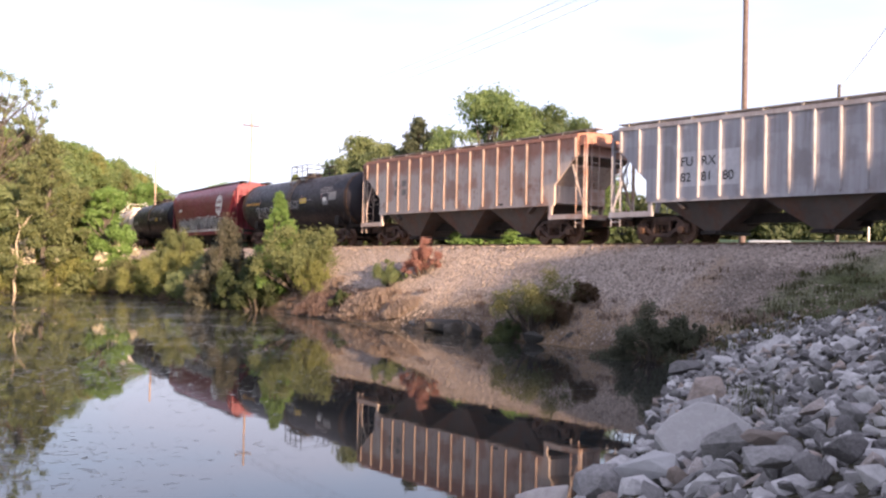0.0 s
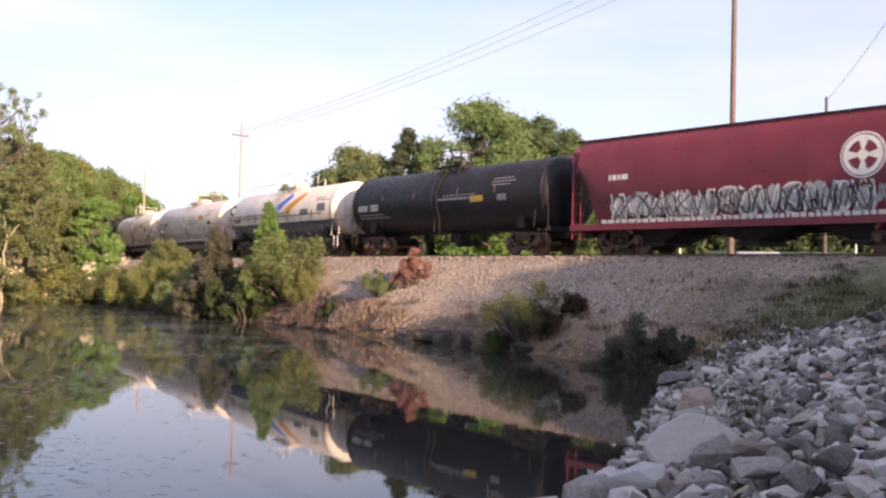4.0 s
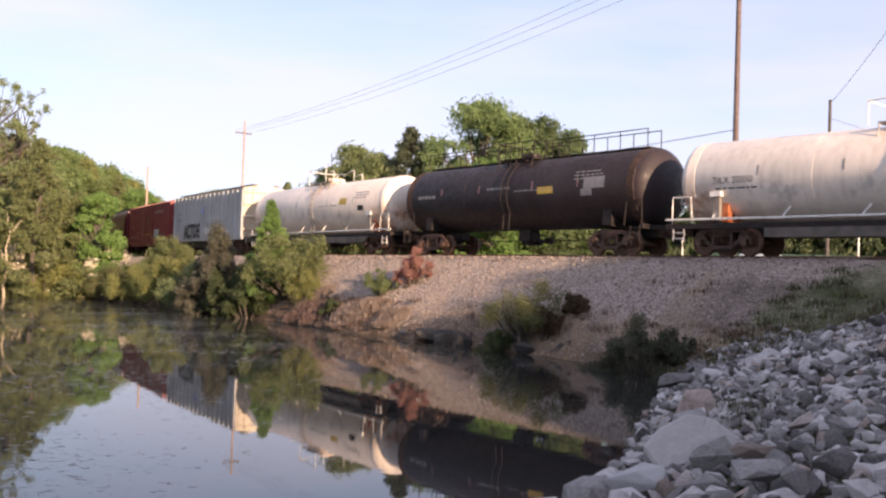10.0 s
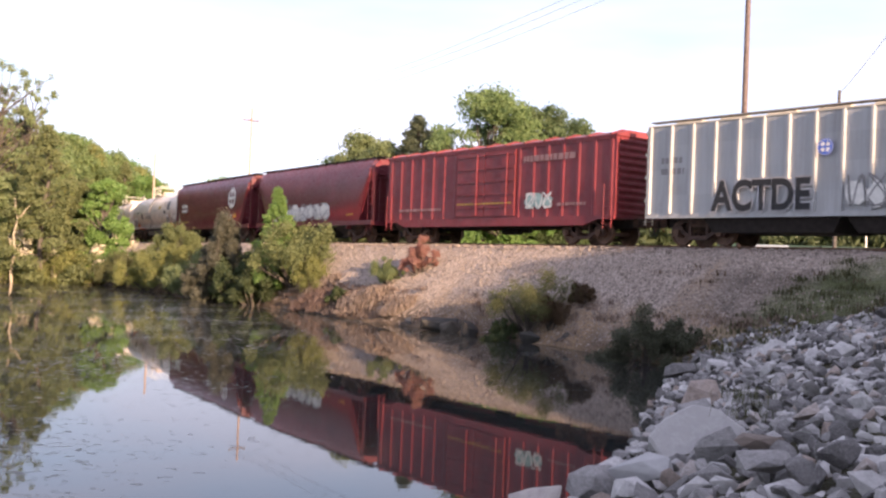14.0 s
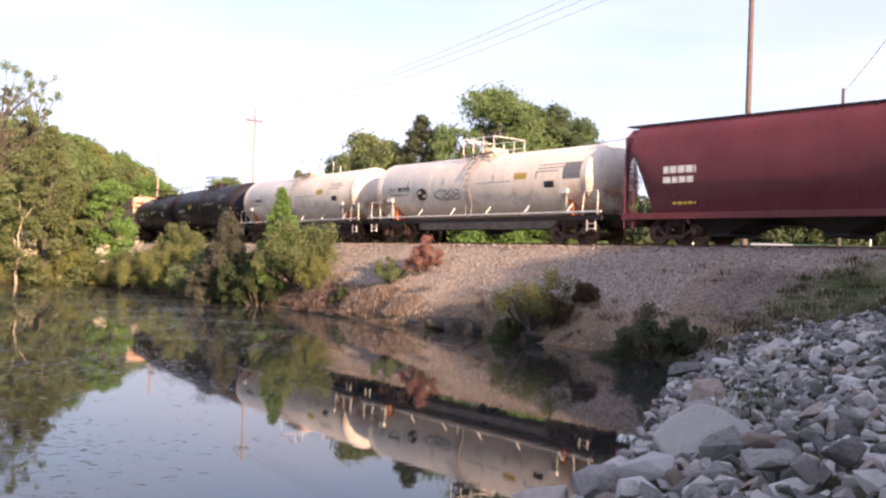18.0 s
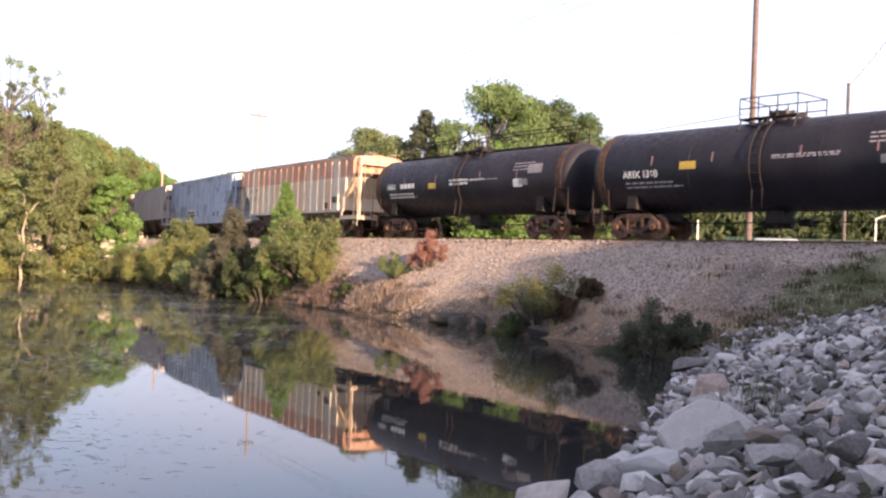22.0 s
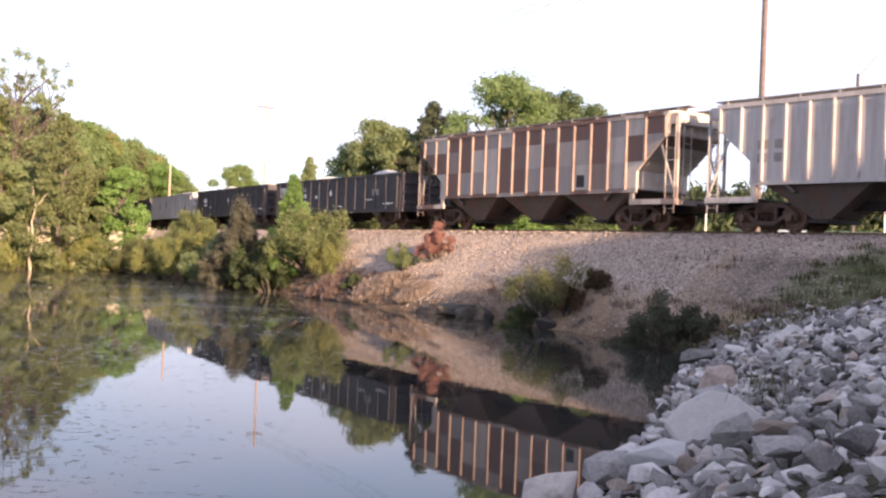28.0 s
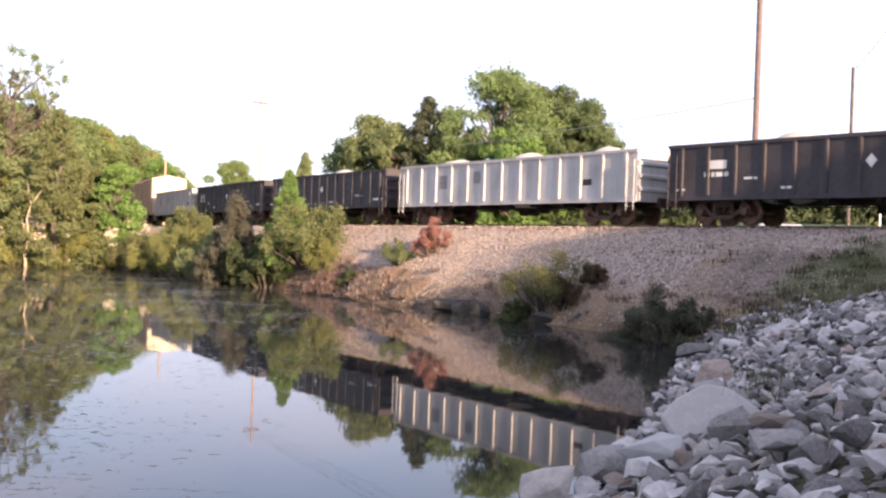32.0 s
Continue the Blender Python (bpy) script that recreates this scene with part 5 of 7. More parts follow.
def build_train():
    car, L = next_car("covered_hopper", "weathered grey covered hopper car with outside ribs", "hopper car")
    s = ribbed_hopper(car, L, "grey_hopper", 19, zs=1.58)
    over = lambda u, v: tuple(a + b for a, b in zip(s(u, v), (0, -0.006, 0)))
    for u0, word, digits in ((-5.13, "FU", "82"), (-4.26, "RX", "81"), (-3.39, "", "80")):
        panel(car, s, u0 - 0.04, u0 + 0.74, 1.98, 3.22, "patch_grey", "repaint_patch", "paler repainted patch")
        if word:
            lettering(car, word, u0 + 0.02, 2.72, 0.46, over, "mark_black", bold=0.006)
        lettering(car, digits, u0 + 0.02, 2.16, 0.46, over, "mark_black", bold=0.006)

    car, L = next_car("covered_hopper", "rust-streaked buff covered hopper car with outside ribs", "hopper car")
    s = ribbed_hopper(car, L, "rust_hopper", 17, zs=1.66, post="buff_post")
    panel(car, s, 3.0, 3.3, 1.55, 1.75, "mark_black", "stencil_panel")
    for i in range(2):
        for j in range(2):
            panel(car, s, -5.15 + 0.62 * i, -4.75 + 0.62 * i, 2.45 + 0.45 * j, 2.75 + 0.45 * j, "girder", "faded_number")

    car, L = next_car("tank_car", "black tank car with scrawls, a yellow placard and a top platform", "tank car")
    s = tank_car(car, L, "tank_black", 1.57, 2.60, end_in=0.25, head_ring="rust_steel")
    bars(car, s, [(-6.6, -4.4, 2.64, 0.15)], "mark_ochre", "orange_lettering")
    scrawl(car, s, -5.0, -1.4, 1.75, 2.5, 5, None, "spray_silver", 7, 0.045)
    scrawl(car, s, -0.2, 1.3, 2.2, 2.7, 8, None, "spray_silver", 4, 0.04)
    panel(car, s, 1.4, 2.3, 2.5, 2.78, "mark_yellow", "placard", "yellow placard")
    panel(car, s, 4.4, 4.85, 2.45, 2.72, "mark_white", "stencil_panel")
    panel(car, s, 5.1, 6.0, 2.55, 3.0, "mark_grey", "stencil_panel")
    tank_marks(car, L, s, "mark_dim", 2.62, False)

    car, L = next_car("covered_hopper", "red round-sided covered hopper with white emblem and silver graffiti", "hopper car")
    s = round_hopper(car, L, "red_round")
    emblem(car, s, 4.3, 2.98, 0.72, "mark_white", "red_round")
    scrawl(car, s, -5.5, 4.7, 1.22, 2.30, 21, "spray_silver", "mark_white", 13, 0.05, "silver spray-painted scrawl")
    scrawl(car, lambda u, v: tuple(a + b for a, b in zip(s(u, v), (0, -0.014, 0))), -5.4, 4.6, 1.28, 2.2, 27, None, "mark_black", 17, 0.04, "black outlines of the scrawl")
    scrawl(car, s, 4.8, 5.8, 1.5, 2.1, 3, None, "spray_silver", 2, 0.07)
    bars(car, s, [(-5.6, -4.6, 2.78, 0.2)], "mark_white", "white_lettering")
    bars(car, s, [(-6.0, 5.5, 1.15, 0.14)], "mark_white", "reflector_strip")

    car, L = next_car("tank_car", "black tank car with white lettering and a railed top platform", "tank car")
    s = tank_car(car, L, "tank_black", 1.58, 2.60, end_in=0.35, head_ring="tank_black")
    lettering(car, "ARIX 1353", -6.7, 2.25, 0.42, s, "mark_white", bold=0.01)
    bars(car, s, [(-6.6, -4.4, 2.02, 0.06), (-6.6, -3.9, 1.87, 0.06), (0.2, 3.0, 2.5, 0.07), (0.2, 2.4, 2.55, 0.05)], "mark_dim")
    panel(car, s, 2.6, 3.5, 2.35, 2.62, "mark_yellow", "placard")
    tank_marks(car, L, s, "mark_dim", 2.66, False)

    car, L = next_car("tank_car", "white tank car with navy belly and two bright sashes", "tank car")
    s = tank_car(car, L, "tank_white", 1.58, 2.58, trim="white_metal", lower="navy", head_ring="tank_white", wide_platform=False)
    ring = [(-6.85 + 0.30 * math.cos(q), 3.05 + 0.30 * math.sin(q)) for q in [0.5 + 5.2 * i / 20 for i in range(21)]]
    bm = BM()
    ribbon(bm, rounded(1.598, 2.58), ring, 0.14)
    part("ring_mark", bm, "mark_black", car, "black open ring mark")
    for u, mat in ((-0.2, "mark_blue"), (1.5, "mark_orange")):
        bm = BM()
        low, high = [], []
        for i in range(9):
            q = i / 8
            c = u + 1.6 * (3 * q * q - 2 * q ** 3)
            wdt = 0.95 * math.sin(math.pi * min(1, 0.18 + q * 0.7)) + 0.08
            low.append(bm.verts.new(s(c - wdt / 2, 2.55 + 1.15 * q)))
            high.append(bm.verts.new(s(c + wdt / 2, 2.55 + 1.15 * q)))
        for i in range(8):
            bm.faces.new((low[i], high[i], high[i + 1], low[i + 1]))
        part("sash", bm, mat, car, "bright blue sash" if mat == "mark_blue" else "orange sash")
    bm = BM()
    pipe(bm, [(-7.0, -1.66, 2.55), (1.8, -1.66, 2.55)], 0.022)
    pipe(bm, [(-7.0, -1.64, 2.38), (6.0, -1.64, 2.38)], 0.022)
    for x in (-5.5, -3.0, -0.5, 1.8, 4.8):
        rod(bm, (x, -1.64, 2.1), (x, -1.65, 2.6), 0.022, 6)
    part("handrail", bm, "steel_dark", car)
    panel(car, s, 3.2, 4.2, 2.35, 2.7, "mark_grey", "stencil_panel")
    panel(car, s, 5.3, 6.3, 2.5, 2.95, "mark_grey", "stencil_panel")
    bars(car, s, [(-6.4, -5.6, 2.16, 0.2)], "mark_black")
    bars(car, s, [(5.0, 6.6, 3.1, 0.06), (5.0, 6.2, 3.25, 0.05)], "mark_grey")
    bm = BM()
    pipe(bm, [(-6.2, -0.5, 4.16), (-6.2, -0.5, 4.55), (-1.5, -0.5, 4.62)], 0.025)
    for x in (-4.6, -3.0):
        rod(bm, (x, -0.5, 4.1), (x, -0.5, 4.58), 0.022, 6)
    part("walkway_rail", bm, "white_metal", car)

    for mat, text, wide, brown in (("tank_grey", "TILX 2013A", True, True), ("tank_white", "TILX 2005", False, False)):
        car, L = next_car("tank_car", "dull white tank car with white foot rail and rusty saddles", "tank car")
        s = tank_car(car, L, mat, 1.50, 2.62, side_rail=True, trim="white_metal", head_ring=mat, wide_platform=brown)
        lettering(car, "TILX 20050" if not brown else "TILX", -6.6, 2.46, 0.32, s, "mark_black")
        bars(car, s, ([(-5.7, -4.8, 2.46, 0.22)] if brown else []) + [(-6.5, -4.9, 2.26, 0.05)], "mark_black", "number")
        panel(car, s, 3.2, 4.2, 2.68, 3.0, "mark_orange" if brown else "mark_yellow", "placard", "faded orange placard" if brown else "yellow placard")
        bars(car, s, [(0.4, 2.9, 2.45, 0.06)], "mark_grey")
        tank_marks(car, L, s, "mark_grey", 2.62)

    car, L = next_car("tank_car", "dark brown tank car with a railed walkway along its top", "tank car")
    s = tank_car(car, L, "tank_brown", 1.53, 2.62, end_in=0.4, rail_along=True, head_ring="rust_steel")
    panel(car, s, 2.0, 2.9, 2.5, 2.78, "mark_yellow", "placard", "yellow placard")
    panel(car, s, 4.6, 5.7, 2.6, 3.05, "mark_grey", "stencil_panel")
    bars(car, s, [(-6.2, -4.9, 2.6, 0.15), (-1.2, 0.3, 2.8, 0.1)], "mark_grey")
    tank_marks(car, L, s, "mark_grey", 2.64, False)

    car, L = next_car("tank_car", "white tank car with white foot rail, yellow placard and rusty saddles", "tank car")
    s = tank_car(car, L, "tank_white", 1.50, 2.62, side_rail=True, trim="white_metal", head_ring="tank_white", wide_platform=False)
    lettering(car, "TILX 20076", -6.4, 2.52, 0.30, s, "mark_black")
    bars(car, s, [(-6.2, -4.4, 2.32, 0.05)], "mark_black")
    panel(car, s, 3.2, 4.0, 2.68, 3.02, "mark_yellow", "placard", "yellow placard")
    tank_marks(car, L, s, "mark_grey", 2.62)

    car, L = next_car("covered_hopper", "light grey ribbed hopper car with graffiti and cream ends", "hopper car")
    s = box_hopper(car, L, "box_grey", "box_cream")
    over = lambda u, v: tuple(a + b for a, b in zip(s(u, v), (0, -0.104, 0)))
    lettering(car, "ACTDE", -4.62, 1.22, 1.40, over, "spray_silver", "graffiti_halo", "pale halo round the scrawl", 0.80, 0.10)
    lettering(car, "ACTDE", -4.62, 1.22, 1.40, lambda u, v: tuple(a + b for a, b in zip(over(u, v), (0, -0.008, 0))), "mark_black", "graffiti_letters", "black spray-painted letters", 0.80, 0.045)
    scrawl(car, over, 0.2, 4.0, 1.2, 2.3, 12, "mark_white", "mark_grey", 6, 0.05, "white spray-painted scrawl")
    emblem(car, over, -0.55, 3.15, 0.27, "mark_blue", "mark_white")
    bars(car, s, [(-6.9, -6.0, 2.95, 0.22), (-6.9, -5.9, 2.55, 0.22)], "mark_grey", "faded_lettering")

    car, L = next_car("boxcar", "faded red boxcar with double doors and teal graffiti", "boxcar")
    s = boxcar(car, L, "box_red")
    over = lambda u, v: tuple(a + b for a, b in zip(s(u, v), (0, -0.04, 0)))
    bars(car, over, [(2.5, 5.6, 3.45, 0.26)], "mark_faded", "faded_lettering", "faded white road name")
    scrawl(car, over, 2.7, 4.3, 1.45, 2.15, 31, "spray_teal", "mark_white", 3, 0.06, "pale teal spray-painted scrawl")
    bars(car, over, [(-6.6, -3.2, 1.5, 0.12), (4.6, 6.2, 1.55, 0.12)], "mark_faded", "small_stencils")
    bars(car, lambda u, v: tuple(a + b for a, b in zip(s(u, v), (0, -0.11, 0))), [(-1.9, 1.9, 1.72, 0.05)], "mark_yellow", "reflector_strip")

    for emb in (False, True):
        car, L = next_car("covered_hopper", "maroon round-sided covered hopper with " + ("a white round emblem" if emb else "pale graffiti along its side"), "hopper car")
        s = round_hopper(car, L, "maroon_round")
        if emb:
            emblem(car, s, 5.0, 2.95, 0.74, "mark_white", "maroon_round")
            bars(car, s, [(-6.3, -4.9, 2.55, 0.26), (-6.3, -4.9, 2.2, 0.22), (2.3, 3.2, 1.75, 0.06), (4.6, 5.4, 1.75, 0.06)], "mark_white", "white_lettering")
            panel(car, s, 5.3, 5.9, 1.6, 1.85, "mark_orange", "placard")
            panel(car, s, 3.55, 4.1, 1.65, 1.95, "mark_grey", "stencil_panel")
        else:
            scrawl(car, s, -4.8, 2.6, 1.18, 2.2, 41, "mark_white", "spray_silver", 8, 0.07, "pale spray-painted scrawl")
            panel(car, s, -2.9, -2.6, 2.3, 2.55, "mark_grey", "stencil_panel")
        bars(car, s, [(-5.9, -4.9, 1.42, 0.1), (4.6, 5.3, 1.42, 0.1)], "mark_yellow", "reflector_strip")

    for text in ("TILX 20612", "TILX 20580"):
        car, L = next_car("tank_car", "grimy white tank car with white foot rail and rusty saddles", "tank car")
        s = tank_car(car, L, "tank_white", 1.50, 2.62, side_rail=True, trim="white_metal", head_ring="tank_white", wide_platform=text.endswith("2"))
        lettering(car, "TILX", -6.4, 2.52, 0.28, s, "mark_black")
        bars(car, s, [(-5.6, -4.6, 2.52, 0.2), (-6.3, -4.8, 2.32, 0.05)], "mark_black", "number")
        panel(car, s, 3.2, 4.0, 2.72, 3.0, "mark_yellow", "placard", "yellow placard")
        scrawl(car, s, -2.6, -0.6, 2.0, 2.5, 55, None, "mark_grey", 3, 0.05)
        if text.endswith("2"):
            bm = BM()
            bm.faces.new([bm.verts.new(s(-3.6 + 0.42 * math.cos(q), 2.32 + 0.30 * math.sin(q))) for q in [2 * math.pi * i / 16 for i in range(16)]])
            part("rust_blot", bm, "rust_steel", car, "dark oval rust blot")
            panel(car, s, 6.2, 7.2, 2.6, 3.3, "mark_grey", "stencil_panel")
        tank_marks(car, L, s, "mark_grey", 2.62)

    car, L = next_car("tank_car", "black tank car with white lettering and a railed top platform", "tank car")
    s = tank_car(car, L, "tank_black", 1.58, 2.60, end_in=0.35, head_ring="rust_steel")
    lettering(car, "ARIX 1360", -5.7, 2.28, 0.36, s, "mark_white", bold=0.01)
    bars(car, s, [(-5.6, -3.3, 2.05, 0.06), (-5.6, -3.0, 1.9, 0.06), (0.6, 3.0, 2.75, 0.06)], "mark_dim")
    panel(car, s, -3.1, -2.4, 2.5, 2.78, "mark_yellow", "placard", "yellow placard")
    tank_marks(car, L, s, "mark_dim", 2.66, False)

    car, L = next_car("tank_car", "black tank car with a railed walkway along its top", "tank car")
    s = tank_car(car, L, "tank_black", 1.48, 2.56, end_in=0.45, rail_along=True, wide_platform=False, head_ring="rust_steel")
    lettering(car, "ARIX", -5.9, 2.42, 0.34, s, "mark_white", bold=0.01)
    bars(car, s, [(-4.7, -3.5, 2.42, 0.24), (-5.7, -3.6, 2.12, 0.07), (-5.7, -3.4, 1.97, 0.07), (-0.6, 0.8, 2.62, 0.1), (-0.6, 0.8, 2.45, 0.1), (1.0, 2.0, 2.62, 0.05)], "mark_white", "white_lettering")
    panel(car, s, -2.3, -1.7, 2.35, 2.62, "mark_yellow", "placard", "faded yellow placard")
    panel(car, s, 4.0, 4.6, 2.2, 2.55, "mark_white", "stencil_panel")
    panel(car, s, 4.9, 5.8, 2.75, 3.15, "mark_grey", "stencil_panel")
    tank_marks(car, L, s, "mark_dim", 2.58, False)

    car, L = next_car("covered_hopper", "cream covered hopper car blotched with orange rust", "hopper car")
    s = ribbed_hopper(car, L, "cream_hopper", 19, zs=1.5)
    over = lambda u, v: tuple(a + b for a, b in zip(s(u, v), (0, -0.02, 0)))
    lettering(car, "82 76 48", -6.55, 2.32, 0.46, lambda u, v: tuple(a + b for a, b in zip(s(u, v), (0, -0.062, 0))), "mark_grey")
    bars(car, over, [(-6.55, -6.1, 2.85, 0.3), (-5.7, -5.2, 2.85, 0.3)], "mark_grey", "faded_lettering")
    panel(car, s, 4.4, 4.75, 1.6, 1.95, "mark_black", "stencil_panel")
    bars(car, over, [(5.2, 6.3, 1.9, 0.35)], "mark_black", "number")
    scrawl(car, lambda u, v: (u, -1.25, v), -1.0, 1.0, 0.6, 1.05, 61, None, "mark_grey", 3, 0.05)

    car, L = next_car("covered_hopper", "pale blue covered hopper car with peeling patches and graffiti", "hopper car")
    s = ribbed_hopper(car, L, "blue_hopper", 18, end_in=2.5, zs=1.1, rib=0.045)
    over = lambda u, v: tuple(a + b for a, b in zip(s(u, v), (0, -0.062, 0)))
    panel(car, over, -2.92, -0.50, 1.26, 2.06, "mark_white", "graffiti", "white spray-painted ground of the scrawl")
    lettering(car, "STASH", -2.82, 1.34, 0.84, lambda u, v: tuple(a + b for a, b in zip(over(u, v), (0, -0.006, 0))), "mark_black", "graffiti_letters", wide=0.82, bold=0.045)
    for u in (3.6, 4.6):
        panel(car, s, u, u + 0.38, 1.5, 1.82, "mark_black", "stencil_panel")
    bars(car, s, [(-6.4, -5.4, 2.1, 0.1)], "mark_white", "number")

    car, L = next_car("covered_hopper", "faded warm grey covered hopper car with outside ribs", "hopper car")
    s = ribbed_hopper(car, L, "pale_hopper", 19, zs=1.66)
    for i in range(2):
        for j in range(2):
            panel(car, s, -6.0 + 0.62 * i, -5.62 + 0.62 * i, 2.3 + 0.45 * j, 2.6 + 0.45 * j, "girder", "faded_number")
    panel(car, s, 4.6, 4.95, 1.6, 1.95, "mark_black", "stencil_panel")

    car, L = next_car("covered_hopper", "brown and white patched covered hopper car with dark chutes", "hopper car")
    s = ribbed_hopper(car, L, "brown_hopper", 17, end_in=2.5, zs=1.55, post="buff_post")
    panel(car, s, 3.0, 3.45, 1.7, 2.2, "mark_black", "stencil_panel")

    for mat, label, loads, text in (("gon_black", "dusty black gondola car with pale loads rising above its sides", 2, True),
                                    ("gon_black", "dusty black gondola car with a white lozenge and pale loads", 2, False),
                                    ("gon_grey", "light grey gondola car with thirteen ribs a side", 3, False),
                                    ("gon_black", "dusty black gondola car with a rounded pale load", 1, False),
                                    ("gon_black", "dusty black gondola car, unloaded", 0, False),
                                    ("gon_grey", "light grey gondola car, scuffed and unloaded", 0, False)):
        k = len(TRAIN)
        car, L = next_car("gondola_car", label, "gondola car")
        s = gondola(car, L, mat, 13 if mat == "gon_grey" else 14, loads=loads, seed=k)
        if mat == "gon_black":
            if text:
                lettering(car, "CEFX", -4.3, 2.15, 0.34, s, "mark_white", wide=1.1)
                bars(car, s, [(-4.3, -3.4, 1.78, 0.26), (-4.3, -3.4, 1.55, 0.1), (-2.2, -1.9, 1.75, 0.15)], "mark_white", "number")
                scrawl(car, s, -7.2, -5.0, 1.9, 2.55, 71, "mark_grey", "mark_white", 3, 0.05)
                panel(car, s, 4.6, 5.3, 1.75, 2.1, "mark_grey", "stencil_panel")
            else:
                panel(car, s, -6.1, -5.3, 1.95, 2.25, "mark_white", "white_panel")
                bars(car, s, [(-6.2, -5.2, 1.68, 0.16), (-4.6, -4.1, 1.55, 0.08)], "mark_white", "number")
            bm = BM()
            bm.faces.new([bm.verts.new(s(-0.2 + u, 2.0 + v)) for u, v in ((-0.18, 0), (0, -0.22), (0.18, 0), (0, 0.22))])
            part("lozenge", bm, "mark_white", car, "white lozenge")
            bars(car, s, [(-7.4, -6.9, 1.2, 0.08), (-3.2, -2.8, 1.2, 0.08), (0.8, 1.2, 1.2, 0.08), (3.8, 4.6, 1.5, 0.08), (5.8, 6.8, 1.25, 0.1)], "mark_white", "small_stencils")
        else:
            panel(car, s, -4.6, -4.0, 1.65, 2.3, "mark_grey", "worn_patch", "dark worn patch")
            panel(car, s, -2.0, -1.5, 1.85, 2.4, "mark_grey", "worn_patch", "dark worn patch")
            panel(car, s, 5.0, 5.5, 1.55, 1.8, "mark_black", "stencil_panel")

    car, L = next_car("covered_hopper", "tan covered hopper car with closed cream ends", "hopper car")
    box_hopper(car, L, "tan_hopper", "box_cream")


build_train()


def advance(t):
    """Metres that the train has gone at t seconds."""
    return 12.3024 * t + 0.003308 * (t - 16) ** 2


# ---------------------------------------------------------------- plants: leaves, trees, bushes
MATS.update({
    "leaf_oak": leaf_paint("oak_leaves", (0.106, 0.151, 0.056), (0.179, 0.241, 0.0918), (0.269, 0.325, 0.137)),
    "leaf_tree": leaf_paint("green_tree_leaves", (0.081, 0.13, 0.0486), (0.14, 0.205, 0.0778), (0.216, 0.275, 0.119)),
    "leaf_grove": leaf_paint("pale_green_oak_leaves", (0.105, 0.158, 0.06), (0.175, 0.248, 0.098), (0.26, 0.33, 0.15)),
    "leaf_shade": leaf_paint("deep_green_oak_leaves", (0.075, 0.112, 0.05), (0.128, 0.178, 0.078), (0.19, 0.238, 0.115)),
    "leaf_olive": leaf_paint("dull_dark_olive_leaves", (0.095, 0.10, 0.045), (0.15, 0.158, 0.07), (0.215, 0.218, 0.105)),
    "leaf_heath": leaf_paint("grey_green_heath_leaves", (0.06, 0.068, 0.045), (0.105, 0.112, 0.075), (0.165, 0.168, 0.115)),
    "leaf_spruce": leaf_paint("grey_green_needles", (0.068, 0.086, 0.054), (0.112, 0.134, 0.084), (0.165, 0.188, 0.122)),
    "leaf_grey": leaf_paint("grey_brown_leaves", (0.085, 0.087, 0.062), (0.13, 0.13, 0.095), (0.185, 0.18, 0.135)),
    "leaf_fresh": leaf_paint("fresh_green_leaves", (0.103, 0.189, 0.0486), (0.173, 0.286, 0.081), (0.259, 0.367, 0.13)),
    "leaf_dull": leaf_paint("dull_olive_leaves", (0.118, 0.153, 0.0708), (0.206, 0.254, 0.116), (0.301, 0.342, 0.171)),
    "leaf_cedar": leaf_paint("cedar_foliage", (0.10, 0.122, 0.052), (0.168, 0.195, 0.084), (0.245, 0.265, 0.122)),
    "leaf_young": leaf_paint("yellow_green_leaves", (0.146, 0.168, 0.056), (0.241, 0.258, 0.0896), (0.336, 0.33, 0.14)),
    "leaf_dark": leaf_paint("dark_green_leaves", (0.04, 0.06, 0.028), (0.075, 0.10, 0.045), (0.12, 0.14, 0.065)),
    "leaf_dead": leaf_paint("dead_orange_leaves", (0.23, 0.105, 0.085), (0.34, 0.18, 0.15), (0.44, 0.27, 0.23)),
    "leaf_rust": leaf_paint("brown_dry_leaves", (0.07, 0.048, 0.03), (0.125, 0.085, 0.053), (0.20, 0.14, 0.09)),
    "blade": leaf_paint("green_grass_blades", (0.04, 0.07, 0.015), (0.09, 0.13, 0.03), (0.17, 0.19, 0.06)),
    "brush": leaf_paint("matted_dead_brush", (0.14, 0.10, 0.08), (0.22, 0.165, 0.135), (0.32, 0.25, 0.21)),
    "weed_blade": leaf_paint("dull_weed_blades", (0.045, 0.050, 0.022), (0.085, 0.09, 0.04), (0.15, 0.14, 0.07)),
    "blossom": leaf_paint("cream_blossom", (0.55, 0.50, 0.38), (0.68, 0.62, 0.48), (0.78, 0.73, 0.60)),
    "bark": plain("grey_brown_bark", (0.085, 0.072, 0.06), 0.9, 0, 0.4, 5.0, 0.6),
    "bare_wood": plain("bleached_bare_wood", (0.32, 0.27, 0.20), 0.85, 0, 0.3, 5.0, 0.5),
})


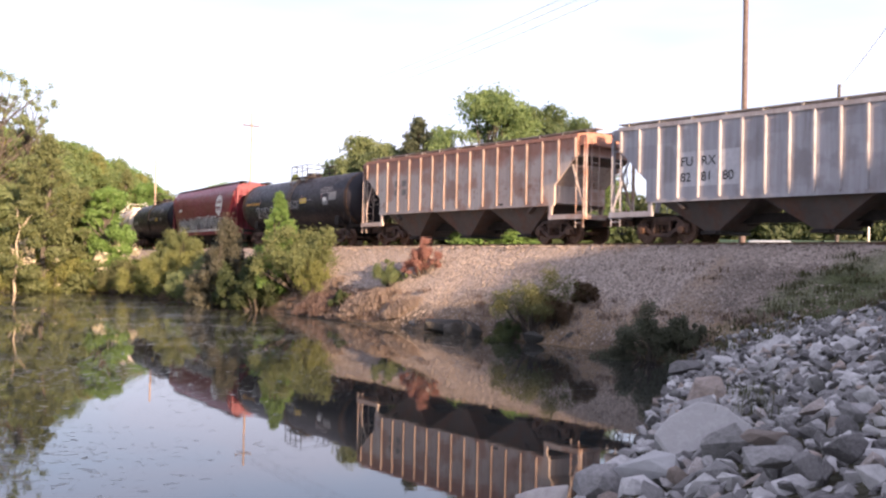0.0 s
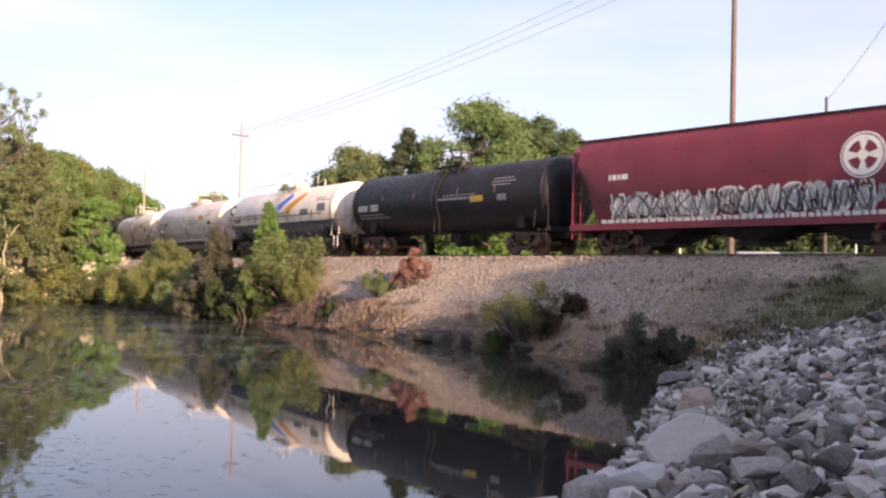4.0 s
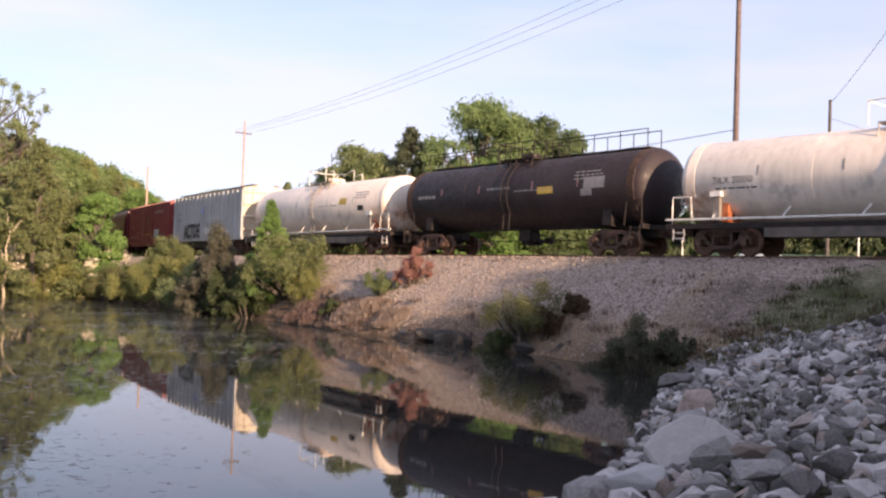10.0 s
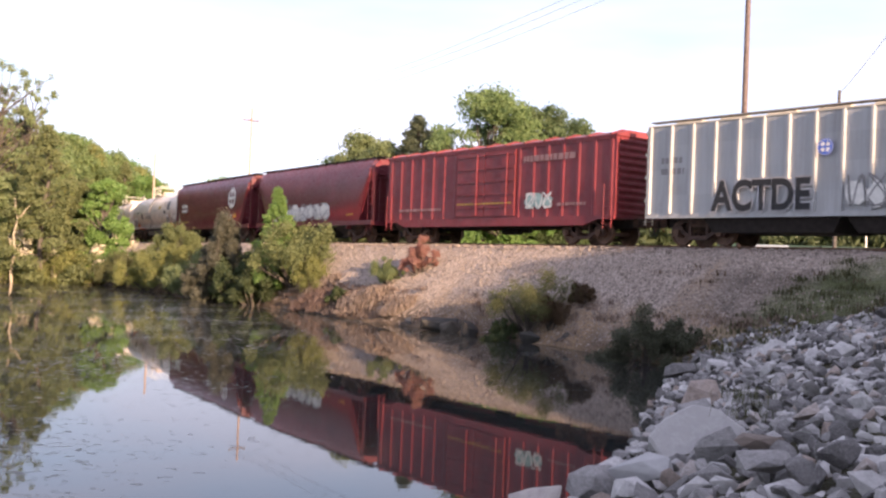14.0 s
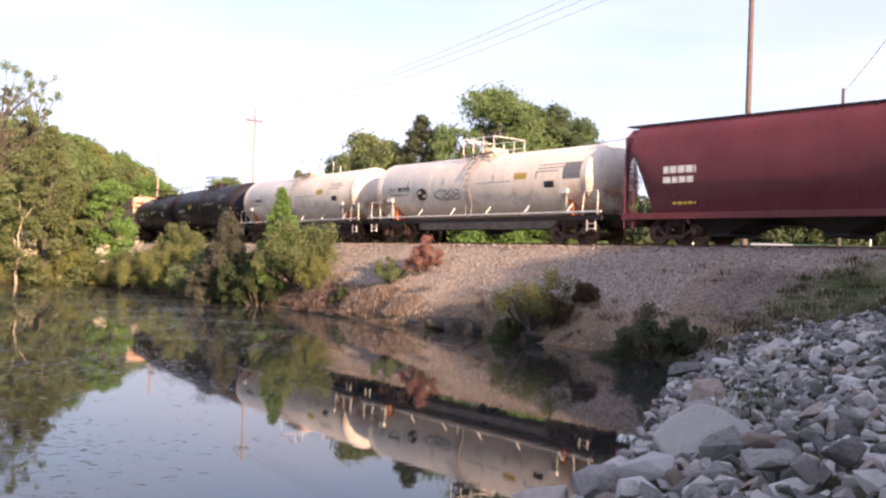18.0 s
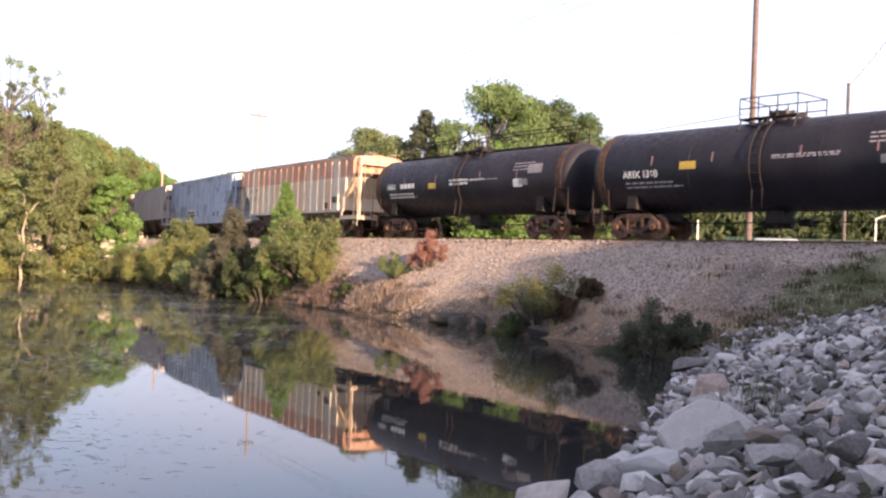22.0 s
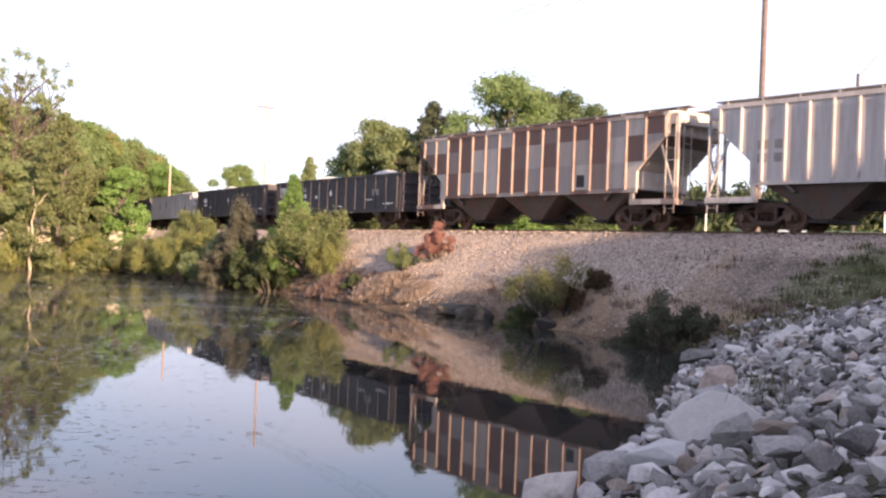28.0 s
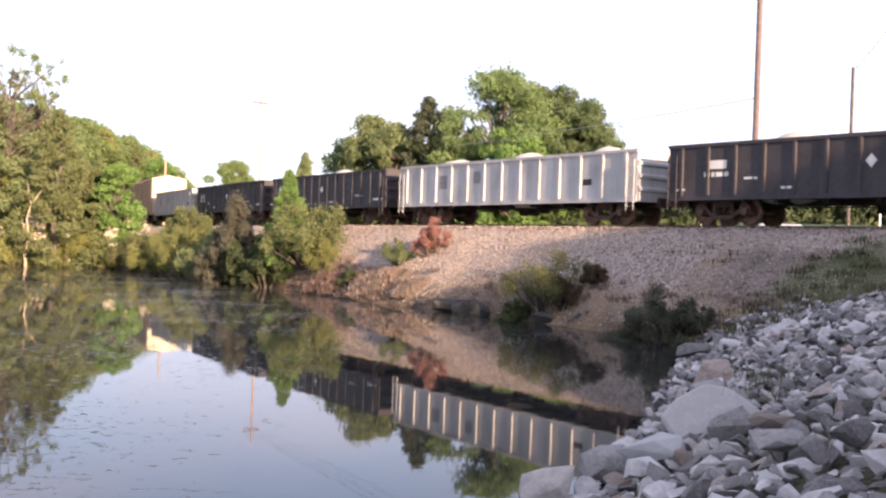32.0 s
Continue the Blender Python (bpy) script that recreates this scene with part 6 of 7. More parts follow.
def leaves_mesh(name, blobs, count, size, seed, droop=0.0, shell=0.35, stretch=1.8):
    """Many small leaves on the skins of blobs (x, y, z, radius, height factor)."""
    g = np.random.default_rng(seed)
    b = np.array(blobs, float)
    pick = g.choice(len(b), count, p=b[:, 3] ** 2 / np.sum(b[:, 3] ** 2))
    d = g.normal(size=(count, 3))
    d[:, 2] = d[:, 2] * 0.9 + 0.22
    d /= np.linalg.norm(d, axis=1)[:, None]
    rad = b[pick, 3] * (shell + (1.08 - shell) * g.random(count) ** 0.6) * (1 + 0.7 * g.random(count) * (g.random(count) > 0.78))
    pos = b[pick, :3] + d * rad[:, None] * np.stack([np.ones(count), np.ones(count), b[pick, 4]], 1)
    nrm = d + 0.75 * g.normal(size=(count, 3))
    nrm /= np.linalg.norm(nrm, axis=1)[:, None]
    t = np.cross(nrm, g.normal(size=(count, 3)))
    t[:, 2] -= droop
    t /= np.linalg.norm(t, axis=1)[:, None] + 1e-9
    w = np.cross(nrm, t)
    s = size * (0.6 + 0.8 * g.random(count))[:, None]
    bend = nrm * s * 0.18
    v = np.stack([pos - t * s * stretch, pos + w * s * 0.42 + bend, pos + t * s * stretch, pos - w * s * 0.42 + bend], 1).reshape(-1, 3)
    me = bpy.data.meshes.new(name)
    me.from_pydata(v.tolist(), [], np.arange(count * 4).reshape(-1, 4).tolist())
    return me


def limb(bm, a, b, r0, r1, rnd, bends=3):
    a, b = Vector(a), Vector(b)
    pts = [a.lerp(b, i / bends) + Vector((rnd.uniform(-1, 1), rnd.uniform(-1, 1), 0)) * (b - a).length * 0.05 * (0 < i < bends) for i in range(bends + 1)]
    for i in range(bends):
        rod(bm, pts[i], pts[i + 1], r0 + (r1 - r0) * i / bends, 7, r0 + (r1 - r0) * (i + 1) / bends)
    return pts[-1]


def broad_blobs(h, w, seed, n=84, low=0.13):
    """Clumps of a broad crown of height h and width w, uneven and with gaps."""
    rnd = random.Random(seed)
    out = []
    for i in range(n):
        q = (i + 0.5) / n
        z = h * (low + (0.93 - low) * q)
        env = math.sin(math.pi * min(0.98, 0.18 + 0.80 * q)) ** 0.6
        a, rr = rnd.uniform(0, 6.28), w / 2 * env * rnd.uniform(0.3, 1.0)
        out.append((rr * math.cos(a), rr * math.sin(a), z + rnd.uniform(-0.03, 0.05) * h, w * rnd.choice((0.05, 0.07, 0.09, 0.14)) * rnd.uniform(0.85, 1.15), rnd.uniform(0.55, 0.85)))
    return out


def tree_meshes(kind, seed, h, w, count, leaf):
    """Meshes of trunk and crown for one kind of tree, standing at the origin."""
    rnd = random.Random(seed)
    bm = BM()
    if kind == "broad":
        blobs = broad_blobs(h, w, seed)
        top = limb(bm, (0, 0, -0.4), (rnd.uniform(-0.3, 0.3), rnd.uniform(-0.3, 0.3), h * 0.62), h * 0.022, h * 0.010, rnd, 4)
        for x, y, z, r, _ in blobs[::2]:
            limb(bm, (0, 0, min(h * 0.55, z * 0.72)), (x, y, z), h * 0.008, h * 0.002, rnd)
        crown = leaves_mesh("crown", blobs, count, leaf, seed)
    elif kind == "cedar":
        blobs = []
        for i in range(76):
            q = (i + 0.5) / 76
            a = i * 2.4 + rnd.uniform(-0.4, 0.4)
            env = (1 - q) ** 0.75 * w / 2 * rnd.uniform(0.45, 1.0)
            blobs.append((env * math.cos(a), env * math.sin(a), h * (0.05 + 0.9 * q) - 0.08 * env, (0.05 + 0.045 * (1 - q)) * w * rnd.uniform(0.7, 1.2), rnd.uniform(0.5, 0.9)))
        limb(bm, (0, 0, -0.4), (0, 0, h * 0.93), h * 0.02, h * 0.004, rnd, 4)
        for x, y, z, r, _ in blobs[::3]:
            limb(bm, (0, 0, z * 0.9), (x, y, z), h * 0.005, h * 0.0015, rnd, 2)
        crown = leaves_mesh("crown", blobs, count, leaf, seed, 0.1, 0.45)
    elif kind == "tall":
        blobs = []
        for i in range(90):
            q = rnd.uniform(0.42, 1.0)
            a, rr = rnd.uniform(0, 6.28), w / 2 * rnd.uniform(0.2, 1.0)
            blobs.append((rr * math.cos(a), rr * math.sin(a), h * q + rr * 0.2, w * rnd.uniform(0.02, 0.055), 0.9))
        limb(bm, (0, 0, -0.4), (0.3, 0, h * 0.95), h * 0.007, h * 0.002, rnd, 5)
        for x, y, z, r, _ in blobs:
            limb(bm, (0.1, 0, z * 0.78), (x, y, z), h * 0.003, h * 0.001, rnd)
        crown = leaves_mesh("crown", blobs, count, leaf, seed, 0.0, 0.05, 1.6)
    else:
        # shrub: many stems from the foot
        blobs = []
        for i in range(46):
            a, q = rnd.uniform(0, 6.28), rnd.random()
            rr = w / 2 * rnd.uniform(0.05, 0.95)
            lobe = 0.72 + 0.28 * math.sin(3 * a + seed) * math.sin(a * 2 + 1.3 * seed)
            z = h * (0.10 + 0.80 * q * lobe * math.cos(min(1.25, rr / (w / 2) * 1.1)) + rnd.uniform(-0.04, 0.10))
            blobs.append((rr * math.cos(a), rr * math.sin(a), z, w * rnd.uniform(0.045, 0.12), rnd.uniform(0.8, 1.5)))
        for x, y, z, r, _ in blobs[::2]:
            limb(bm, (x * 0.15, y * 0.15, -0.2), (x, y, z), 0.03 + 0.006 * h, 0.008, rnd)
        crown = leaves_mesh("crown", blobs, count, leaf, seed, 0.15, 0.15, 1.35)
    return finish(bm, "trunk", True), crown


BANK = {}


def plant(name, label, category, key, build, leaf_mat, x, y, z=None, turn=0.0, size=1.0, wood="bark", group="", stem="trunk"):
    """A tree or bush at a place; plants with one key share their meshes."""
    if key not in BANK:
        trunk, crown = tree_meshes(*build)
        BANK[key] = (trunk, crown)
    trunk, crown = BANK[key]
    z = float(land(np.array([x]), np.array([y]))[0]) - 0.05 if z is None else z
    ob = thing(name, label, category, pose(x, y, z, 0, 0, turn) @ Matrix.Scale(size, 4), group)
    part(stem, trunk, wood, ob)
    crown = crown if not crown.materials or crown.materials[0] == MATS[leaf_mat] else crown.copy()
    if crown.materials and crown.materials[0] != MATS[leaf_mat]:
        crown.materials.clear()
    part("crown", crown, leaf_mat, ob)
    return ob


def at_bearing(az, dist):
    return dist * math.sin(radians(az)), dist * math.cos(radians(az))


def build_trees():
    rnd = random.Random(4)
    # the group beyond the track
    for az, dist, h, w, kind, mat, key, label in (
            (2.5, 66, 12.8, 9.4, "broad", "leaf_grove", "oak_a", "broad green oak beyond the railway track"),
            (5.7, 68, 12.2, 8.6, "broad", "leaf_shade", "oak_b", "broad green oak with layered boughs beyond the track"),
            (8.1, 70, 8.6, 7.6, "broad", "leaf_tree", "oak_c", "spreading green tree beyond the railway track"),
            (-1.6, 66, 11.0, 7.4, "cedar", "leaf_spruce", "pine_a", "dark ragged conifer beyond the railway track"),
            (0.0, 72, 9.9, 6.2, "broad", "leaf_dull", "elm_a", "olive green tree beyond the railway track"),
            (-4.6, 70, 9.7, 6.6, "broad", "leaf_dull", "elm_b", "pale olive tree beyond the railway track"),
            (-6.0, 74, 8.6, 6.0, "broad", "leaf_oak", "elm_c", "small green tree beyond the railway track"),
            (-3.0, 74, 9.6, 6.0, "broad", "leaf_dark", "elm_d", "dark green tree beyond the railway track"),
            (3.6, 62, 8.0, 6.4, "broad", "leaf_fresh", "elm_e", "fresh green tree beyond the railway track"),
            (-3.4, 67, 8.9, 5.6, "broad", "leaf_dull", "elm_f", "olive tree beside the conifer beyond the track"),
            (-0.9, 66, 7.4, 5.6, "broad", "leaf_dark", "elm_g", "dark green tree beside the conifer beyond the track"),
            (7.2, 66, 10.4, 7.2, "broad", "leaf_shade", "oak_d", "green oak with layered boughs beyond the track"),
            (-8.8, 110, 10.6, 6.0, "cedar", "leaf_dull", "pine_b", "distant olive tree with a pointed crown"),
            (-12.9, 120, 10.0, 8.0, "broad", "leaf_oak", "far_a", "distant round green tree")):
        x, y = at_bearing(az, dist)
        plant("tree", label, "tree", key, (kind, hash_of(key), h, w, 24000 if h > 9 else 15000, 0.105), mat, x, y, group="trees beyond the track")
    # the wooded slope at the pond's far end
    spots = []
    for i in range(60):
        az = rnd.uniform(-31, -16.2)
        dist = rnd.uniform(84, 135)
        x, y = at_bearing(az, dist)
        d, s = track_near(np.array([x]), np.array([y]))
        if d[0] < 6.5 or any(math.hypot(x - u, y - v) < 4.6 for u, v in spots):
            continue
        spots.append((x, y))
    for i in range(22):
        x, y = at_bearing(-21.5 + 5.6 * i / 21, 150 + 9 * (i % 4))
        spots.append((x, y))
    for i, (x, y) in enumerate(spots):
        az, dist = math.degrees(math.atan2(x, y)), math.hypot(x, y)
        roof = float(np.interp(az, [-31, -25, -23, -21, -19, -17.5, -16.3, -15.8], [7.8, 7.4, 7.1, 6.5, 5.8, 5.0, 4.2, 3.4]))
        ground = float(land(np.array([x]), np.array([y]))[0])
        top = EYE + dist * math.tan(radians(roof)) * rnd.uniform(0.82, 1.0) - ground
        key = "wood_%d" % (i % 5)
        mat = ("leaf_oak", "leaf_young", "leaf_oak", "leaf_fresh", "leaf_cedar")[i % 5]
        base_h = 10.0
        plant("tree", ("tall green tree on the wooded slope", "olive green tree on the wooded slope", "leafy green tree on the wooded slope",
                       "fresh green tree on the wooded slope", "brownish cedar on the wooded slope")[i % 5], "tree", key,
              ("cedar" if i % 5 == 4 else "broad", 100 + i % 5, base_h, 5.0 if i % 5 == 4 else 7.0, 11000, 0.13), mat, x, y, turn=i * 67.0, size=max(0.35, top / base_h), group="trees of the wooded slope")
    # the front row at the water
    for az, dist, h, w, kind, mat, key, label in (
            (-22.5, 77, 12.6, 8.2, "cedar", "leaf_cedar", "cedar_a", "brownish-green cedar at the pond's far shore"),
            (-20.4, 80, 8.0, 5.2, "cedar", "leaf_cedar", "cedar_b", "smaller brownish cedar at the pond's far shore"),
            (-19.4, 77.5, 8.2, 3.8, "broad", "leaf_fresh", "sapling_a", "bright green young tree at the pond's far shore"),
            (-25.6, 82, 10.0, 5.5, "broad", "leaf_dull", "sapling_b", "olive tree at the pond's far shore"),
            (-28.0, 80, 10.5, 6.0, "broad", "leaf_oak", "sapling_c", "green tree at the pond's far shore"),
            (-25.0, 82, 15.6, 8.0, "tall", "leaf_dull", "lanky_a", "tall thin tree with sparse foliage and bare limbs"),
            (-23.6, 86, 14.6, 7.5, "tall", "leaf_dull", "lanky_b", "tall thin tree with sparse foliage and bare limbs")):
        x, y = at_bearing(az, dist)
        plant("tree", label, "tree", key, (kind, hash_of(key), h, w, 2600 if kind == "tall" else 12000, 0.12), mat, x, y, group="trees at the far shore", wood="bark")
    for i in range(13):
        az = -27.5 + i * 0.72
        dist = 77.0 + (i % 3) * 1.4
        x, y = at_bearing(az, dist)
        mat = ("leaf_young", "leaf_young", "leaf_fresh")[i % 3]
        plant("bush", ("leafy yellow-green bush at the far shore", "yellow-green bush at the far shore", "fresh green bush at the far shore")[i % 3], "bush", "shore_%d" % (i % 3),
              ("shrub", 200 + i % 3, 3.2, 4.2, 7000, 0.075), mat, x, y, turn=i * 51, size=0.75 + 0.35 * rnd.random(), group="bushes at the far shore", stem="branchwork")
    # trees behind the viewer, whose shade lies on the stones and the foot of the bank
    for i, (x, y, q) in enumerate(((26.0, -20.5, 0.95), (30.5, -24.5, 1.08), (36, -27, 1.15), (42, -31, 1.2), (29, -32, 1.1), (36, -36, 1.1), (22.5, -30, 0.95), (48, -36, 1.2), (18.5, -39, 1.0), (30, -42, 1.1), (54, -41, 1.2), (24, -46, 1.1), (13, -47, 1.0))):
        x, y = 6 + (x - 6) * 0.9744 - (y - 31) * 0.2250, 31 + (x - 6) * 0.2250 + (y - 31) * 0.9744
        if track_near(np.array([x]), np.array([y]))[0][0] < 7:
            continue
        plant("tree", "leafy tree standing behind the viewer by the stone bank", "tree", "shade_%d" % (i % 2), ("broad", 300 + i % 2, 12.0, 9.5, 9000, 0.36), "leaf_oak", x, y, turn=i * 77.0,
              size=q * 1.2, group="trees behind the viewer")


def hash_of(word):
    return sum((i + 1) * ord(c) for i, c in enumerate(word)) % 9973


build_trees()


def build_bushes():
    for x, y, h, w, mat, key, label, kind in (
            (-8.75, 51.2, 5.7, 3.6, "leaf_fresh", "bank_cedar", "pointed green cedar bush on the railway bank", "cedar"),
            (-7.5, 50.4, 4.7, 5.2, "leaf_cedar", "bank_shrub_a", "spreading olive bush on the railway bank", "shrub"),
            (-9.8, 51, 3.6, 3.75, "leaf_dark", "bank_shrub_b", "dark green bush at the foot of the bank", "shrub"),
            (-12.3, 54.4, 5.3, 4.0, "leaf_grey", "bank_shrub_c", "dull grey-green bush on the railway bank", "shrub"),
            (-11.6, 54.1, 4.5, 3.6, "leaf_grey", "bank_shrub_v", "grey-brown bush beside the dull bush on the bank", "shrub"),
            (-13.1, 54.9, 4.4, 3.6, "leaf_grey", "bank_shrub_w", "grey-brown bush at the edge of the track bed", "shrub"),
            (-11, 52.6, 3, 3.5, "leaf_dark", "bank_shrub_d", "dark bush at the water's edge", "shrub"),
            (-14.6, 58.2, 3.2, 4.5, "leaf_dull", "bank_shrub_e", "olive bush at the water's edge", "shrub"),
            (-17.2, 62.4, 3.6, 4.75, "leaf_young", "bank_shrub_f", "yellow-green bush at the water's edge", "shrub"),
            (-19.8, 65.6, 3.4, 4.75, "leaf_young", "bank_shrub_g", "yellow-green bush at the water's edge", "shrub"),
            (-22.6, 68.8, 3.3, 4.75, "leaf_olive", "bank_shrub_h", "dull olive bush at the water's edge", "shrub"),
            (-24.8, 72.6, 3.4, 4.5, "leaf_fresh", "bank_shrub_i", "fresh green bush at the water's edge", "shrub"),
            (-18.2, 67.2, 3.4, 4, "leaf_cedar", "bank_shrub_j", "olive bush on the railway bank", "shrub"),
            (-6.4, 48.2, 2.2, 2.4, "leaf_young", "bank_shrub_k", "drooping yellow-green bush at the water's edge", "shrub"),
            (3.2, 33.6, 2.7, 3.1, "leaf_olive", "bank_shrub_l", "olive green bush at the foot of the gravel bank", "shrub"),
            (3.9, 33.1, 1.5, 1.7, "leaf_rust", "bank_shrub_m", "olive bush at the foot of the gravel bank", "shrub"),
            (2.2, 33.3, 1.2, 1.5, "leaf_dark", "bank_shrub_n", "dark bush at the foot of the gravel bank", "shrub"),
            (5.95, 27.2, 1.6, 2.3, "leaf_heath", "bank_shrub_o", "dark green bush at the water's edge", "shrub"),
            (5.0, 27.9, 0.9, 1.6, "leaf_heath", "bank_shrub_p", "low dark bush at the water's edge", "shrub"),
            (6.7, 26.9, 1.2, 1.5, "leaf_heath", "bank_shrub_q", "withered brown bush at the water's edge", "shrub"),
            (5.0, 33.6, 0.8, 1.2, "leaf_rust", "bank_shrub_r", "dark low clump on the gravel bank", "shrub"),
            (-4.75, 44.9, 0.95, 1.0, "leaf_dark", "bank_shrub_s", "small dark green plant on the bank", "shrub"),
            (-2.3, 43.4, 1.35, 1.7, "leaf_dull", "bank_shrub_t", "small fresh green plant on the gravel bank", "shrub"),
            (-0.85, 42.6, 2.0, 1.8, "leaf_dead", "bank_shrub_u", "dead bush with orange-brown leaves on the bank", "shrub")):
        small = h < 3
        plant("bush" if kind == "shrub" else "cedar", label, "bush", key, (kind, hash_of(key), h, w, 11000 if small else 26000 if mat == "leaf_grey" else 16000, 0.034 if small else 0.062), mat, x, y, group="bushes of the bank", stem="branchwork")
    for x, y, s in ((-28.9, 72.6, 1.15), (-32.2, 72.2, 1.8), (-25.0, 73.2, 1.7)):
        plant("flowering_bush", "bush with clusters of cream blossom at the shore", "bush", "flowers", ("shrub", 77, 2.4, 2.6, 800, 0.11), "blossom", x, y, float(land(np.array([x]), np.array([y]))[0]), x * 40, s, group="flowering bushes", stem="branchwork")
    # a bare dead tree that stands in the water's edge
    ob = thing("dead_tree", "bare bleached dead tree with a forked top", "tree", pose(-30.7, 69.2, -0.3))
    rnd = random.Random(9)
    bm = BM()
    pts = [(0, 0, 0), (-0.12, 0, 1.2), (0.1, 0, 2.6), (-0.05, 0, 3.8), (0.22, 0, 4.9)]
    for i, (a, b) in enumerate(zip(pts[:-1], pts[1:])):
        rod(bm, a, b, 0.12 - 0.018 * i, 9, 0.102 - 0.018 * i)
    part("trunk", bm, "bare_wood", ob)
    for a, b in (((0.22, 0, 4.9), (-0.1, 0, 6.4)), ((0.22, 0, 4.9), (1.05, 0, 5.9)), ((0.1, 0, 2.6), (-0.5, 0.1, 3.6))):
        part("limb", (lambda m: (limb(m, a, b, 0.075, 0.02, rnd, 4), m)[1])(BM()), "bare_wood", ob)


build_bushes()


def tufts(name, label, spots, blades, height, mat, seed, width=0.012):
    """Grass: thin bent blades in tufts, one mesh."""
    g = np.random.default_rng(seed)
    spots = np.array(spots)
    n = len(spots) * blades
    base = np.repeat(spots, blades, 0)
    base[:, :2] += g.normal(size=(n, 2)) * 0.16
    a = g.random(n) * 6.283
    h = height * (0.45 + 0.8 * g.random(n))
    lean = np.stack([np.cos(a), np.sin(a)], 1) * (h * (0.25 + 0.5 * g.random(n)))[:, None]
    side = np.stack([-np.sin(a), np.cos(a), np.zeros(n)], 1) * (width * (0.7 + 0.8 * g.random(n)))[:, None]
    mid = base + np.stack([lean[:, 0] * 0.3, lean[:, 1] * 0.3, h * 0.6], 1)
    tip = base + np.stack([lean[:, 0], lean[:, 1], h], 1)
    v = np.stack([base - side, base + side, mid + side * 0.8, mid - side * 0.8, tip], 1).reshape(-1, 3)
    i = np.arange(n)[:, None] * 5
    faces = (i + np.array([0, 1, 2, 3])).tolist() + (i + np.array([3, 2, 4])).tolist()
    me = bpy.data.meshes.new(name)
    me.from_pydata(v.tolist(), [], faces)
    tagged(part(name, me, mat), label, "grass", kind="stuff")


def scatter(n, seed, s0, s1, d0, d1, keep=None):
    g = np.random.default_rng(seed)
    s, d = g.uniform(s0, s1, n), g.uniform(d0, d1, n)
    h = np.interp(s, _S, _H)
    x = np.interp(s, _S, _X) + d * np.sin(h)
    y = np.interp(s, _S, _Y) - d * np.cos(h)
    z = land(x, y)
    ok = z > 0.02
    if keep is not None:
        ok &= keep(x, y, z)
    return np.stack([x, y, z], 1)[ok]


def build_grass():
    tufts("dry_grass", "dry straw-coloured grass along the foot of the bank", scatter(420, 1, -47, -12, 4.4, 8.5, lambda x, y, z: (z < 1.5) & (lumps(x, y, 1.5, 2.0) > -0.15)), 30, 0.2, "brush", 1)
    tufts("dead_brush", "matted reddish-brown dead brush by the water", scatter(170, 2, -41, -31, 4.6, 7.0, lambda x, y, z: z < 1.4), 44, 0.2, "brush", 2, 0.012)
    tufts("weeds", "green weeds on the shaded side of the bank", scatter(950, 3, -15, 6, 2.4, 9.0, lambda x, y, z: (lumps(x, y, 1.2) > -0.35) & (track_near(x, y)[0] > 5.3 - 2.0 * (track_near(x, y)[1] + 14))), 22, 0.17, "weed_blade", 3, 0.012)
    tufts("withered_weeds", "withered brown weeds on the shaded bank", scatter(240, 4, -19, 2, 3.2, 9.0, lambda x, y, z: lumps(x, y, 0.9, 1.0) > 0.0), 16, 0.2, "leaf_rust", 4)
    tufts("shore_grass", "bright grass strip along the far shore", np.array([[x, y, max(0.02, float(land(np.array([x]), np.array([y]))[0]))] for x, y in
          [(-44 + 0.13 * i, 72.3 + 0.9 * math.sin(i * 12.9) + (0.12 * (-44 + 0.13 * i + 33) if i < 90 else 0.1 * (i - 90) * 0.13)) for i in range(170)]]), 30, 0.9, "leaf_young", 5, 0.022)
    tufts("verge_grass", "green grass on the far side of the track", scatter(900, 6, -42, 0, -11, -3.4), 20, 0.55, "blade", 6, 0.02)


def brush_mound(label, x, y, radius, height, mat, seed, count=110, long=0.2):
    """A heap of matted dead stalks that droop down the slope."""
    g = np.random.default_rng(seed)
    a, q = g.random(count) * 6.283, np.sqrt(g.random(count))
    px, py = x + radius * q * np.cos(a), y + radius * 0.8 * q * np.sin(a)
    pz = np.maximum(land(px, py), 0.02) + height * (1 - q * q) * 0.75
    tufts("dead_brush", label, np.stack([px, py, pz], 1), 46, long, mat, seed, 0.012)


def build_brush():
    for i, (x, y, r, h, mat, label) in enumerate((
            (-6.2, 46.9, 0.75, 0.25, "brush_red", "matted reddish dead brush at the water's edge"), (-5.4, 45.7, 0.7, 0.25, "brush_red", "tangled reddish dead brush at the water's edge"),
            (-3.7, 43.2, 0.7, 0.4, "brush_tan", "tan heap of dead grass at the water's edge"), (-3.0, 42.5, 0.75, 0.5, "brush_tan", "rounded tan heap of dead grass on the bank"),
            (-1.6, 40.5, 0.6, 0.15, "brush_tan", "low tan dead grass at the foot of the bank"), (-5.7, 47.6, 0.8, 0.3, "brush_tan", "dry brush below the cedar"))):
        brush_mound(label, x, y, r, h, mat, 60 + i)


MATS["brush_red"] = leaf_paint("reddish_dead_stalks", (0.16, 0.11, 0.09), (0.25, 0.175, 0.145), (0.37, 0.27, 0.225))
MATS["brush_tan"] = leaf_paint("tan_dead_stalks", (0.23, 0.18, 0.15), (0.33, 0.265, 0.22), (0.46, 0.375, 0.315))
build_grass()
build_brush()


